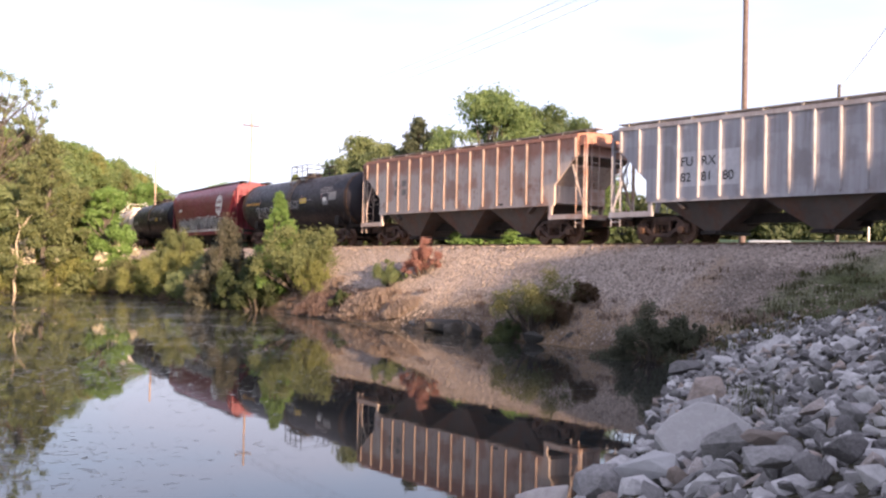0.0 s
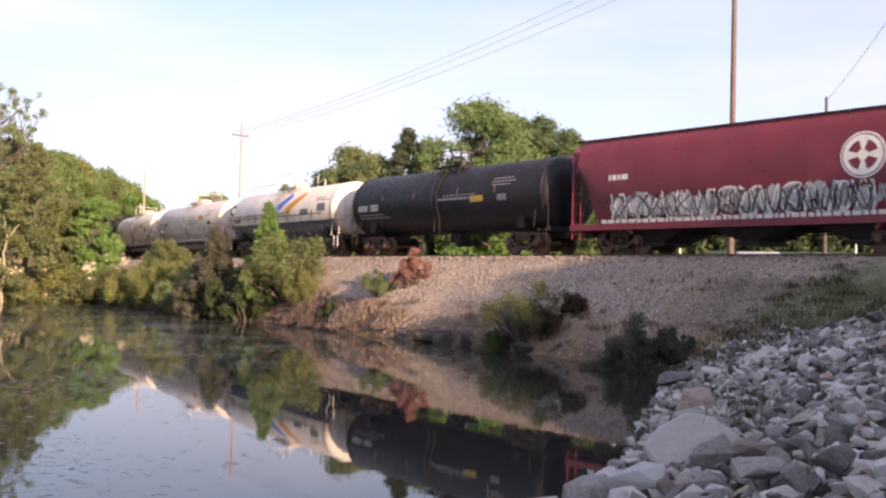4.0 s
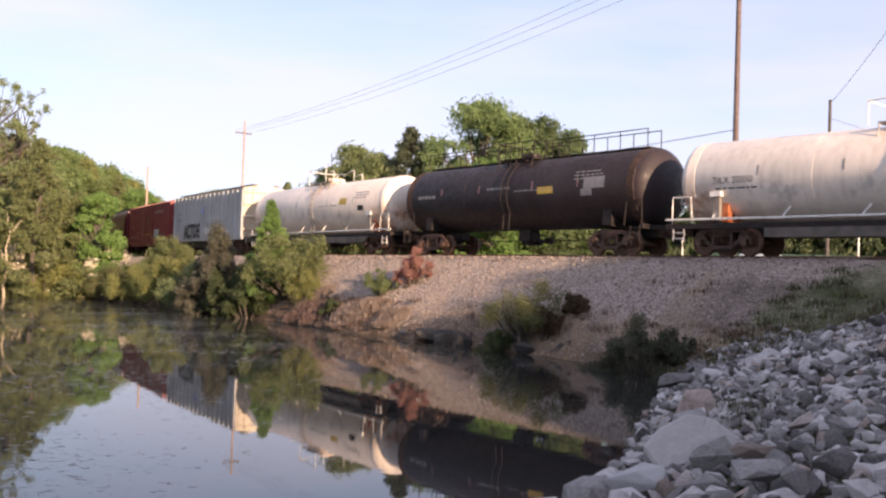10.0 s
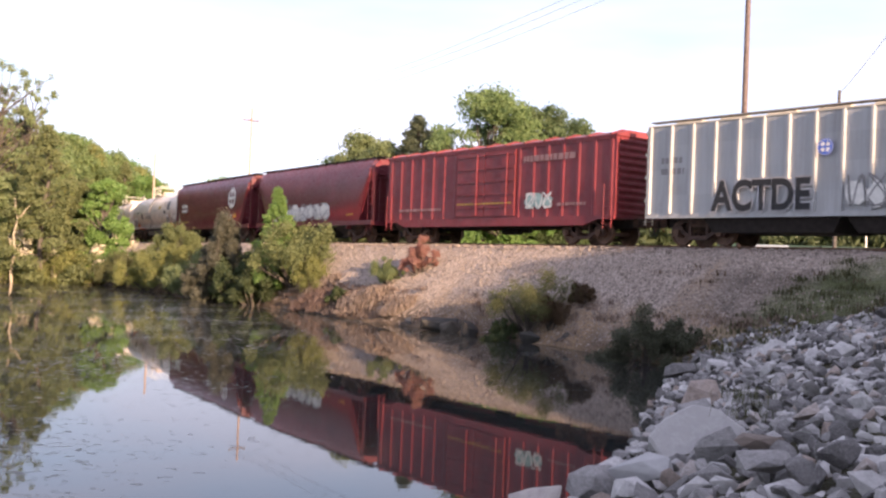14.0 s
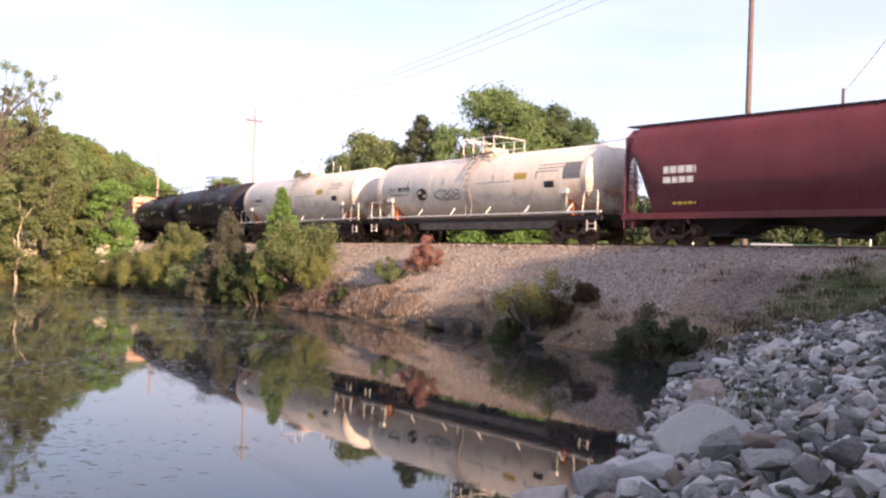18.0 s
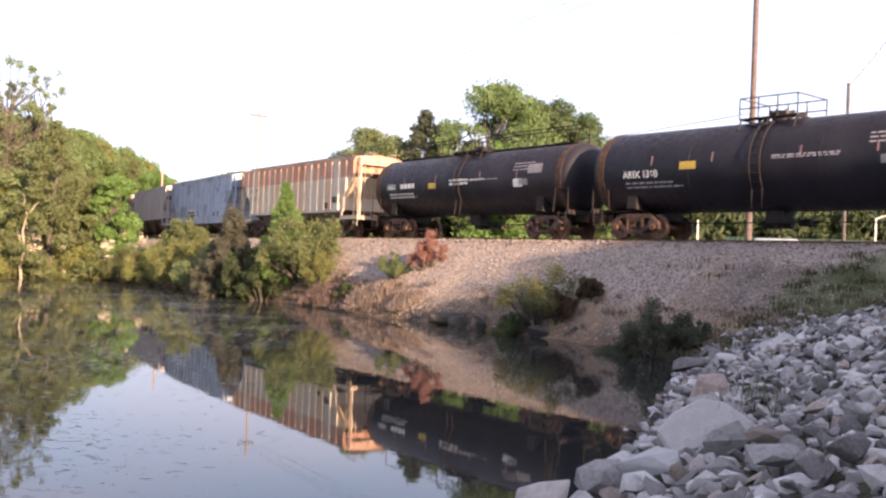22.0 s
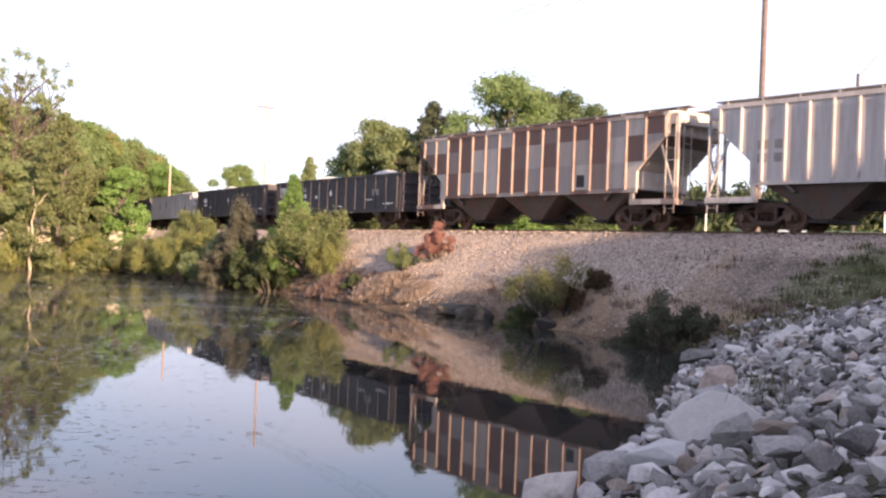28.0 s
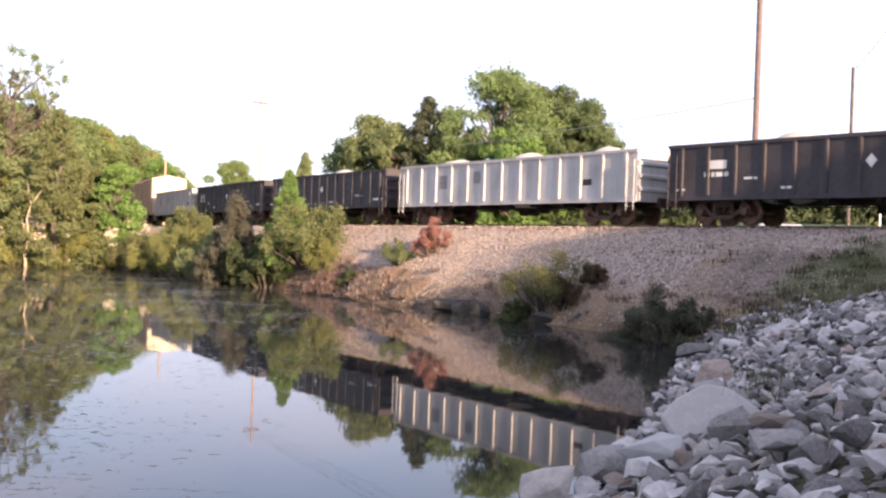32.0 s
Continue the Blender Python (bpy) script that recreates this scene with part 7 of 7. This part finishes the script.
# ---------------------------------------------------------------- stones
def stone_material(name, a, b, c, tint):
    n = Nodes(name, 0.85, 0.0, 0.25)
    pick = n.math("FRACT", n.math("ADD", n.random(), n.math("MULTIPLY", n.island(), 7.3)))
    col = n.ramp(pick, (0.0, a), (0.45, b), (0.88, c), (0.96, tint))
    veins = n.ramp(n.noise(3.5, 7, 0.7), (0.46, 0.0), (0.5, 1.0), (0.54, 0.0))
    col = n.mix(n.math("MULTIPLY", veins, 0.16), col, dark(c, 1.4))
    col = n.mix(n.ramp(n.noise(7.0, 8, 0.75, stretch=(1.0, 0.35, 1.6)), (0.40, 0.0), (0.72, 0.45)), col, dark(a, 0.9))
    col = n.mix(n.ramp(n.noise(2.0, 6, 0.65), (0.5, 0.0), (0.75, 0.55)), col, dark(a, 0.7))
    n.color(col)
    return n.bump(n.noise(16, 7, 0.65), 0.5, 0.03).mat


MATS["riprap"] = stone_material("limestone_riprap", (0.078, 0.073, 0.072), (0.275, 0.263, 0.258), (0.60, 0.58, 0.57), (0.33, 0.265, 0.225))
MATS["slab_stone"] = stone_material("pale_limestone_slab", (0.36, 0.355, 0.355), (0.40, 0.395, 0.395), (0.46, 0.455, 0.455), (0.38, 0.365, 0.355))
MATS["pale_stone"] = stone_material("dry_pale_limestone", (0.17, 0.155, 0.15), (0.36, 0.335, 0.32), (0.46, 0.43, 0.41), (0.40, 0.36, 0.33))
MATS["brown_stone"] = stone_material("brown_sandstone", (0.17, 0.14, 0.12), (0.21, 0.17, 0.145), (0.25, 0.21, 0.18), (0.19, 0.15, 0.13))
MATS["gravel_stone"] = stone_material("ballast_stone", (0.17, 0.138, 0.118), (0.31, 0.258, 0.222), (0.43, 0.365, 0.32), (0.12, 0.10, 0.088))
MATS["dark_stone"] = stone_material("dark_wet_stone", (0.04, 0.038, 0.036), (0.07, 0.066, 0.06), (0.12, 0.11, 0.10), (0.09, 0.075, 0.06))


def rock_points(seed, flat_=0.75, detail=16):
    """A broken block: the hull of random points, cut by flat faces."""
    rnd = random.Random(seed)
    bm = BM()
    for _ in range(detail):
        d = Vector((rnd.gauss(0, 1), rnd.gauss(0, 1), rnd.gauss(0, 1))).normalized()
        q = max(abs(d.x), abs(d.y), abs(d.z)) ** 0.85
        bm.verts.new((d.x / q * rnd.uniform(0.8, 1.0), d.y / q * rnd.uniform(0.65, 0.95), d.z / q * flat_ * rnd.uniform(0.8, 1.0)))
    res = bmesh.ops.convex_hull(bm, input=bm.verts)
    bmesh.ops.delete(bm, geom=[e for e in res["geom_interior"] if isinstance(e, bmesh.types.BMVert)], context="VERTS")
    bmesh.ops.bevel(bm, geom=bm.edges[:], offset=0.02, segments=1, affect="EDGES")
    return bm


def build_riprap():
    shapes = [finish(rock_points(500 + i, 0.5 + 0.35 * (i % 4) / 3, 10 + i % 5), "rock") for i in range(14)]
    bm = slab(BM(), [(-0.60, 0.02), (-0.42, 0.24), (-0.10, 0.42), (0.16, 0.36), (0.44, 0.10), (0.64, -0.26), (0.24, -0.46), (-0.16, -0.44), (-0.44, -0.26)], "y", -0.1, 0.45)
    bmesh.ops.bevel(bm, geom=bm.edges[:], offset=0.03, segments=1, affect="EDGES")
    slab_mesh = finish(bm, "rock")
    bank = thing("stone_bank", "bank of loose angular blue-grey limestone blocks by the water", "riprap", kind="structure")
    g = random.Random(17)
    placed, cell = [], {}

    def free(x, y, r):
        for i in range(int(x) - 1, int(x) + 2):
            for j in range(int(y) - 1, int(y) + 2):
                for u, v, q in cell.get((i, j), ()):
                    if math.hypot(x - u, y - v) < 0.74 * (r + q):
                        return False
        return True

    def put(x, y, r):
        placed.append((x, y, r))
        cell.setdefault((int(x), int(y)), []).append((x, y, r))

    big = [(3.3, 11.75, 0.7), (4.9, 17.4, 0.3), (4.4, 15.4, 0.3), (5.9, 20.6, 0.3), (6.3, 23.6, 0.4), (5.6, 18.6, 0.3), (3.3, 12.6, 0.5)]
    for b in big:
        put(*b)
    # blocks that stand out by size or shape: place, half sizes, turn, lean, paint
    blocks = [(2.28, 10.7, 0.26, (0.55, 0.27, 0.28), -46, 20, "slab_stone"), (1.80, 10.6, 0.16, (0.29, 0.27, 0.25), 12, 6, "riprap"),
              (1.06, 9.85, 0.06, (0.36, 0.24, 0.22), -24, 28, "pale_stone"), (2.75, 7.95, 1.00, (0.24, 0.13, 0.10), 8, 4, "riprap"),
              (4.46, 16.2, 0.42, (0.50, 0.36, 0.34), 25, 8, "riprap"), (5.7, 22.3, 0.25, (0.36, 0.28, 0.24), -30, 10, "riprap"),
              (7.3, 21.0, 0.80, (0.52, 0.38, 0.30), 20, 24, "riprap"), (6.45, 21.9, 0.40, (0.38, 0.30, 0.24), 60, 18, "riprap"),
              (3.1, 7.35, 1.22, (0.15, 0.13, 0.12), 40, 12, "riprap"), (3.28, 9.75, 0.88, (0.24, 0.15, 0.08), -10, 5, "brown_stone"),
              (2.72, 7.1, 1.12, (0.15, 0.12, 0.10), 70, 8, "riprap"), (2.15, 11.35, 0.15, (0.24, 0.2, 0.18), 33, 18, "riprap"),
              (3.95, 14.3, 0.42, (0.30, 0.26, 0.26), 15, 20, "riprap"), (2.05, 9.85, 0.30, (0.22, 0.18, 0.17), 50, 14, "riprap")]
    for x, y, z, half, turn, lean, mat in blocks:
        put(x, y, max(half) * 0.95)
    kept = len(placed)
    tries = [(g.uniform(-6, 17), g.uniform(-5.0, 26.5)) for _ in range(165000)]
    for i, (x, y) in enumerate(tries):
        r = g.uniform(0.17, 0.26) if i < 210 else g.uniform(0.085, 0.16) if i < 95000 else g.uniform(0.06, 0.08)
        if free(x, y, r):
            put(x, y, r)
    arr = np.array(placed)
    side = rock_side(arr[:, 0], arr[:, 1])
    d, s = track_near(arr[:, 0], arr[:, 1])
    z = land(arr[:, 0], arr[:, 1])
    ok = (side > -0.12) & (np.arange(len(arr)) >= kept) & (d > 6.0 + 1.4 * np.sin(arr[:, 0] * 1.3)) & (side < 11.5)
    near = []
    for i in np.nonzero(ok)[0]:
        near.append((math.hypot(arr[i, 0] - 3.5, arr[i, 1] - 12.0), i))
    near.sort()
    part("rock", slab_mesh, "slab_stone", bank, "large pale leaning slab", pose(3.38, 11.95, 0.46, -38, -4, -10) @ Matrix.Diagonal((1.18, 1.1, 1.2, 1)))
    for i, (x, y, level, half, turn, lean, mat) in enumerate(blocks):
        part("rock", finish(rock_points(611 + 3 * i, 0.9, 17 + i % 4), "rock"), mat, bank, at=pose(x, y, level, lean, -lean * 0.6, turn) @ Matrix.Diagonal((half[0] * 1.1, half[1] * 1.2, half[2] * 1.15, 1)))
    rest_v, rest_f, count = [], [], 0
    for rank, (_, i) in enumerate(near):
        x, y, r = arr[i]
        m = pose(x, y, max(z[i], -0.15) + r * g.uniform(-0.25, 0.75), g.uniform(-50, 50), g.uniform(-50, 50), g.uniform(0, 360)) @ Matrix.Diagonal((r * 1.25, r * g.uniform(0.85, 1.2), r * g.uniform(0.8, 1.1), 1))
        me = shapes[(rank * 5 + 3) % len(shapes)]
        if rank < 420:
            part("rock", me, "riprap", bank, at=m)
        else:
            if not me.materials:
                me.materials.append(MATS["riprap"])
            rest_v += [m @ v.co for v in me.vertices]
            rest_f += [[count + k for k in p.vertices] for p in me.polygons]
            count += len(me.vertices)
    me = bpy.data.meshes.new("loose_rocks")
    me.from_pydata([tuple(v) for v in rest_v], [], rest_f)
    tagged(part("loose_rocks", me, "riprap", bank), kind="stuff")
    # weeds between the stones
    tufts("stone_weeds", "thin weeds growing between the limestone blocks", [(x, y, float(land(np.array([x]), np.array([y]))[0]) + 0.25) for x, y in
          ((4.35, 13.9), (4.4, 13.4), (4.2, 12.9), (3.7, 11.2))], 22, 0.2, "weed_blade", 8, 0.006)


build_riprap()


def build_ballast():
    """Loose ballast stones over the bank's slope, one mesh; and a few dark boulders at the water."""
    g = np.random.default_rng(21)
    pts = np.concatenate([scatter(24000, 22, -52, -6, 1.6, 7.4, lambda x, y, z: (z > 0.35) & (track_near(x, y)[0] < 5.0 - 2.0 * (track_near(x, y)[1] + 14))), scatter(5000, 23, -40, -10, 4.5, 8.0, lambda x, y, z: z > 0.05)])
    octa = np.array([(1, 0, 0), (-1, 0, 0), (0, 1, 0), (0, -1, 0), (0, 0, 1), (0, 0, -1)], float)
    tri = np.array([(0, 2, 4), (2, 1, 4), (1, 3, 4), (3, 0, 4), (2, 0, 5), (1, 2, 5), (3, 1, 5), (0, 3, 5)])
    n = len(pts)
    size = g.uniform(0.020, 0.046, n)[:, None, None]
    v = pts[:, None, :] + octa[None] * size * g.uniform(0.6, 1.3, (n, 6, 1)) + g.normal(size=(n, 6, 3)) * size * 0.28
    f = (np.arange(n)[:, None, None] * 6 + tri[None]).reshape(-1, 3)
    me = bpy.data.meshes.new("ballast")
    me.from_pydata(v.reshape(-1, 3).tolist(), [], f.tolist())
    tagged(part("ballast", me, "gravel_stone"), "loose pale ballast stones on the slope of the bank", "gravel", kind="stuff")
    for i, (x, y, r) in enumerate(((0.2, 37.3, 0.75), (0.75, 36.6, 0.55), (1.1, 35.4, 0.55), (-0.9, 38.9, 0.45), (3.2, 32.6, 0.35), (4.2, 31.9, 0.3))):
        ob = part("boulder", rock_points(900 + i, 0.7, 16), "dark_stone", at=pose(x, y, 0.15, 12 * i, 8, 40 * i) @ Matrix.Diagonal((r * 1.3, r, r, 1)))
        tagged(ob, "dark wet boulder at the water's edge", "boulder", group="boulders at the shore")


build_ballast()


# ---------------------------------------------------------------- poles, wires and what stands beyond the track
MATS.update({
    "car_white": plain("white_car_paint", (0.72, 0.72, 0.72), 0.3, 0, 0.08), "glass_dark": plain("dark_glass", (0.02, 0.022, 0.025), 0.1, 0, 0.1),
    "shed_green": plain("dark_green_sheet_metal", (0.025, 0.055, 0.045), 0.6, 0, 0.25), "tank_silver": plain("dull_silver_tank", (0.42, 0.44, 0.44), 0.45, 0.3, 0.2),
    "dark_pole": plain("dark_grey_pole_wood", (0.085, 0.075, 0.07), 0.85, 0, 0.3),
    "sign_red": plain("red_sign", (0.45, 0.05, 0.04), 0.6, 0, 0.1), "insulator": plain("porcelain", (0.25, 0.24, 0.23), 0.3),
})


def wire(bm, a, b, sag, r=0.012, n=18):
    a, b = Vector(a), Vector(b)
    pts = [a.lerp(b, i / n) - Vector((0, 0, sag * 4 * (i / n) * (1 - i / n))) for i in range(n + 1)]
    side = (b - a).cross(Vector((0, 0, 1))).normalized() * r
    up = Vector((0, 0, r))
    loft(bm, [[p + side, p + up, p - side, p - up] for p in pts])


def utility_pole(x, y, z0, z1, r, arms, label, turn=0.0, wood="wood_pole"):
    ob = thing("utility_pole", label, "utility pole", pose(x, y, 0, 0, 0, turn), group="utility poles")
    rings = [[(r * (1 - 0.3 * i / 8) * math.cos(q), r * (1 - 0.3 * i / 8) * math.sin(q), z0 - 0.5 + (z1 - z0 + 0.5) * i / 8) for q in [2 * math.pi * j / 14 for j in range(14)]] for i in range(9)]
    part("post", loft(BM(), rings), wood, ob, smooth=True)
    for z, half in arms:
        bm = BM()
        box(bm, -half, half, r - 0.02, r + 0.08, z - 0.06, z + 0.06)
        part("crossarm", bm, "wood_pole", ob)
        for u in (-half * 0.92, 0.0, half * 0.92):
            bm = BM()
            rod(bm, (u, r + 0.03, z + 0.06), (u, r + 0.03, z + 0.22), 0.05, 8, 0.03)
            rod(bm, (u, r + 0.03, z + 0.14), (u, r + 0.03, z + 0.17), 0.075, 8)
            part("insulator", bm, "insulator", ob)
    return ob


def build_poles():
    px, py = at_bearing(17.3, 45)
    utility_pole(px, py, 2.4, 19.2, 0.15, [(18.2, 1.2)], "tall weathered wooden utility pole with wires", 50)
    lx, ly = at_bearing(-11.43, 93)
    utility_pole(lx, ly, 2.6, 16.75, 0.12, [(15.55, 0.85)], "distant wooden utility pole with a crossarm", 40, "pale_pole")
    qx, qy = at_bearing(22.3, 70)
    utility_pole(qx, qy, 2.8, 15.45, 0.14, [], "grey wooden utility pole beyond the track", 0, "dark_pole")
    kx, ky = at_bearing(-16.75, 128)
    utility_pole(kx, ky, 2.8, 15.4, 0.16, [], "distant wooden utility pole beside the woods", 0, "pale_pole")
    for i, u in enumerate((-1.05, 0.0, 1.05)):
        bm = BM()
        c, s = math.cos(radians(45)), math.sin(radians(45))
        wire(bm, (lx + u * 0.85 * c, ly + u * 0.85 * s, 15.75 + (0.1 if i == 1 else 0)), (px + u * c, py + u * s, 18.4 + (0.05 if i == 1 else 0)), 0.9, 0.012)
        tagged(part("power_line", bm, "cable"), "thin grey power line between two poles", "wire", group="power lines")
    for a, b, sag in (((px, py, 9.6), (lx, ly, 10.2), 0.7), ((qx, qy, 15.2), (16.02, 29.62, 13.9), 0.25), ((qx, qy, 14.2), (44.0, 58.0, 9.0), 0.5)):
        bm = BM()
        wire(bm, a, b, sag, 0.018)
        tagged(part("power_line", bm, "cable"), "thin dark cable strung from a pole", "wire", group="power lines")


build_poles()


def build_beyond():
    # parked white vehicles
    for az, dist, turn in ((13.6, 78, 20), (22.0, 76, -10)):
        x, y = at_bearing(az, dist)
        z = float(land(np.array([x]), np.array([y]))[0])
        ob = thing("parked_car", "white parked car in the field beyond the track", "car", pose(x, y, z, 0, 0, turn), group="parked cars")
        bm = BM()
        slab(bm, [(-2.2, 0.35), (2.2, 0.35), (2.25, 0.75), (1.3, 0.95), (-1.7, 1.0), (-2.25, 0.8)], "y", -0.85, 0.85)
        part("body", bm, "car_white", ob)
        bm = BM()
        slab(bm, [(-1.6, 0.98), (1.2, 0.95), (0.6, 1.45), (-1.1, 1.47)], "y", -0.75, 0.75)
        part("cabin", bm, "glass_dark", ob)
        bm = BM()
        box(bm, -1.1, 0.6, -0.73, 0.73, 1.46, 1.52)
        part("roof", bm, "car_white", ob)
        for u in (-1.4, 1.4):
            for v in (-0.8, 0.8):
                bm = BM()
                rod(bm, (u, v - 0.1, 0.32), (u, v + 0.1, 0.32), 0.32, 14)
                part("wheel", bm, "mark_black", ob)
    x, y = at_bearing(15.3, 74)
    ob = thing("roadside_sign", "small red and white sign on a post", "sign", pose(x, y, 2.9, 0, 0, -15))
    part("post", rod(BM(), (0, 0, -0.3), (0, 0, 1.2), 0.04), "white_metal", ob)
    part("board", box(BM(), -0.4, 0.4, -0.06, -0.03, 1.15, 1.6), "mark_white", ob)
    part("red_band", box(BM(), -0.4, 0.4, -0.066, -0.061, 1.25, 1.42), "sign_red", ob)
    for az, dist in ((14.5, 72), (23.9, 66)):
        x, y = at_bearing(az, dist)
        ob = thing("yard_lamp", "white metal yard post beyond the track", "lamp post", pose(x, y, 2.9), group="yard lamps")
        part("post", rod(BM(), (0, 0, -0.3), (0, 0, 3.2), 0.06), "white_metal", ob)
        if az > 20:
            part("arm", pipe(BM(), [(0, 0, 3.2), (0.5, -0.2, 3.4), (1.1, -0.4, 3.3)], 0.05), "white_metal", ob)
    x, y = at_bearing(18.8, 70)
    ob = thing("storage_tank", "dull silver horizontal storage tank on cradles", "storage tank", pose(x, y, 2.9, 0, 0, -20))
    bm = tank_shell(BM(), 1.6, 0.7, 1.25, 24, 0.35)
    part("shell", bm, "tank_silver", ob, smooth=True)
    for u in (-0.9, 0.9):
        part("cradle", box(BM(), u - 0.12, u + 0.12, -0.6, 0.6, -0.3, 0.75), "steel_dark", ob)
    for i, az in enumerate((17.6, 20.4, 23.0)):
        x, y = at_bearing(az, 84)
        ob = thing("container", "dark green metal container beyond the track", "container", pose(x, y, 2.8, 0, 0, -20 + 4 * i), group="containers")
        part("body", box(BM(), -2.2, 2.2, -1.2, 1.2, 0, 2.5), "shed_green", ob)
        for j in range(12):
            u = -2.05 + j * 0.373
            part("corrugation", slab(BM(), [(u - 0.09, -1.2), (u - 0.05, -1.25), (u + 0.05, -1.25), (u + 0.09, -1.2)], "z", 0.1, 2.4), "shed_green", ob)
        part("door", box(BM(), 2.2, 2.25, -1.1, 1.1, 0.1, 2.4), "shed_green", ob)
    # hedge in the background, and the low woods on the horizon
    rnd = random.Random(12)
    for i in range(46):
        x, y = at_bearing(-15 + i * 1.0, (92 if i < 27 else 108) + rnd.uniform(-5, 8))
        plant("bush", "dark green hedge bush beyond the track", "bush", "hedge_%d" % (i % 2), ("shrub", 400 + i % 2, 5.0, 6.0, 2600, 0.26), "leaf_dark", x, y, turn=i * 43, size=rnd.uniform(0.75, 0.95) * (2.0 if i > 22 else 1.15 if i > 5 else 0.8), group="hedge", stem="stems")


build_beyond()


# ---------------------------------------------------------------- what moves
def motions():
    times = [0.5 * i for i in range(65)]
    for car, mid, length in TRAIN:
        rows = []
        for t in times:
            s, b = mid + advance(t), length / 2 - 2.75
            (ax, ay, _), (bx, by, _) = track(s - b), track(s + b)
            rows.append((t, pose((ax + bx) / 2, (ay + by) / 2, RAIL_Z, 0, 0, math.degrees(math.atan2(by - ay, bx - ax)))))
        walk(car, rows)
    # the wheels roll: one turn for each 2.87 m
    spins = [(i / 20, pose(0, 0, 0, 0, math.degrees(advance(i / 20) / 0.457), 0)) for i in range(641)]
    walk(WHEELSETS[0], spins)
    keys = WHEELSETS[0].animation_data
    for w in WHEELSETS[1:]:
        w.rotation_mode = "QUATERNION"
        w.animation_data_create()
        w.animation_data.action = keys.action
        w.animation_data.action_slot = keys.action_slot


motions()
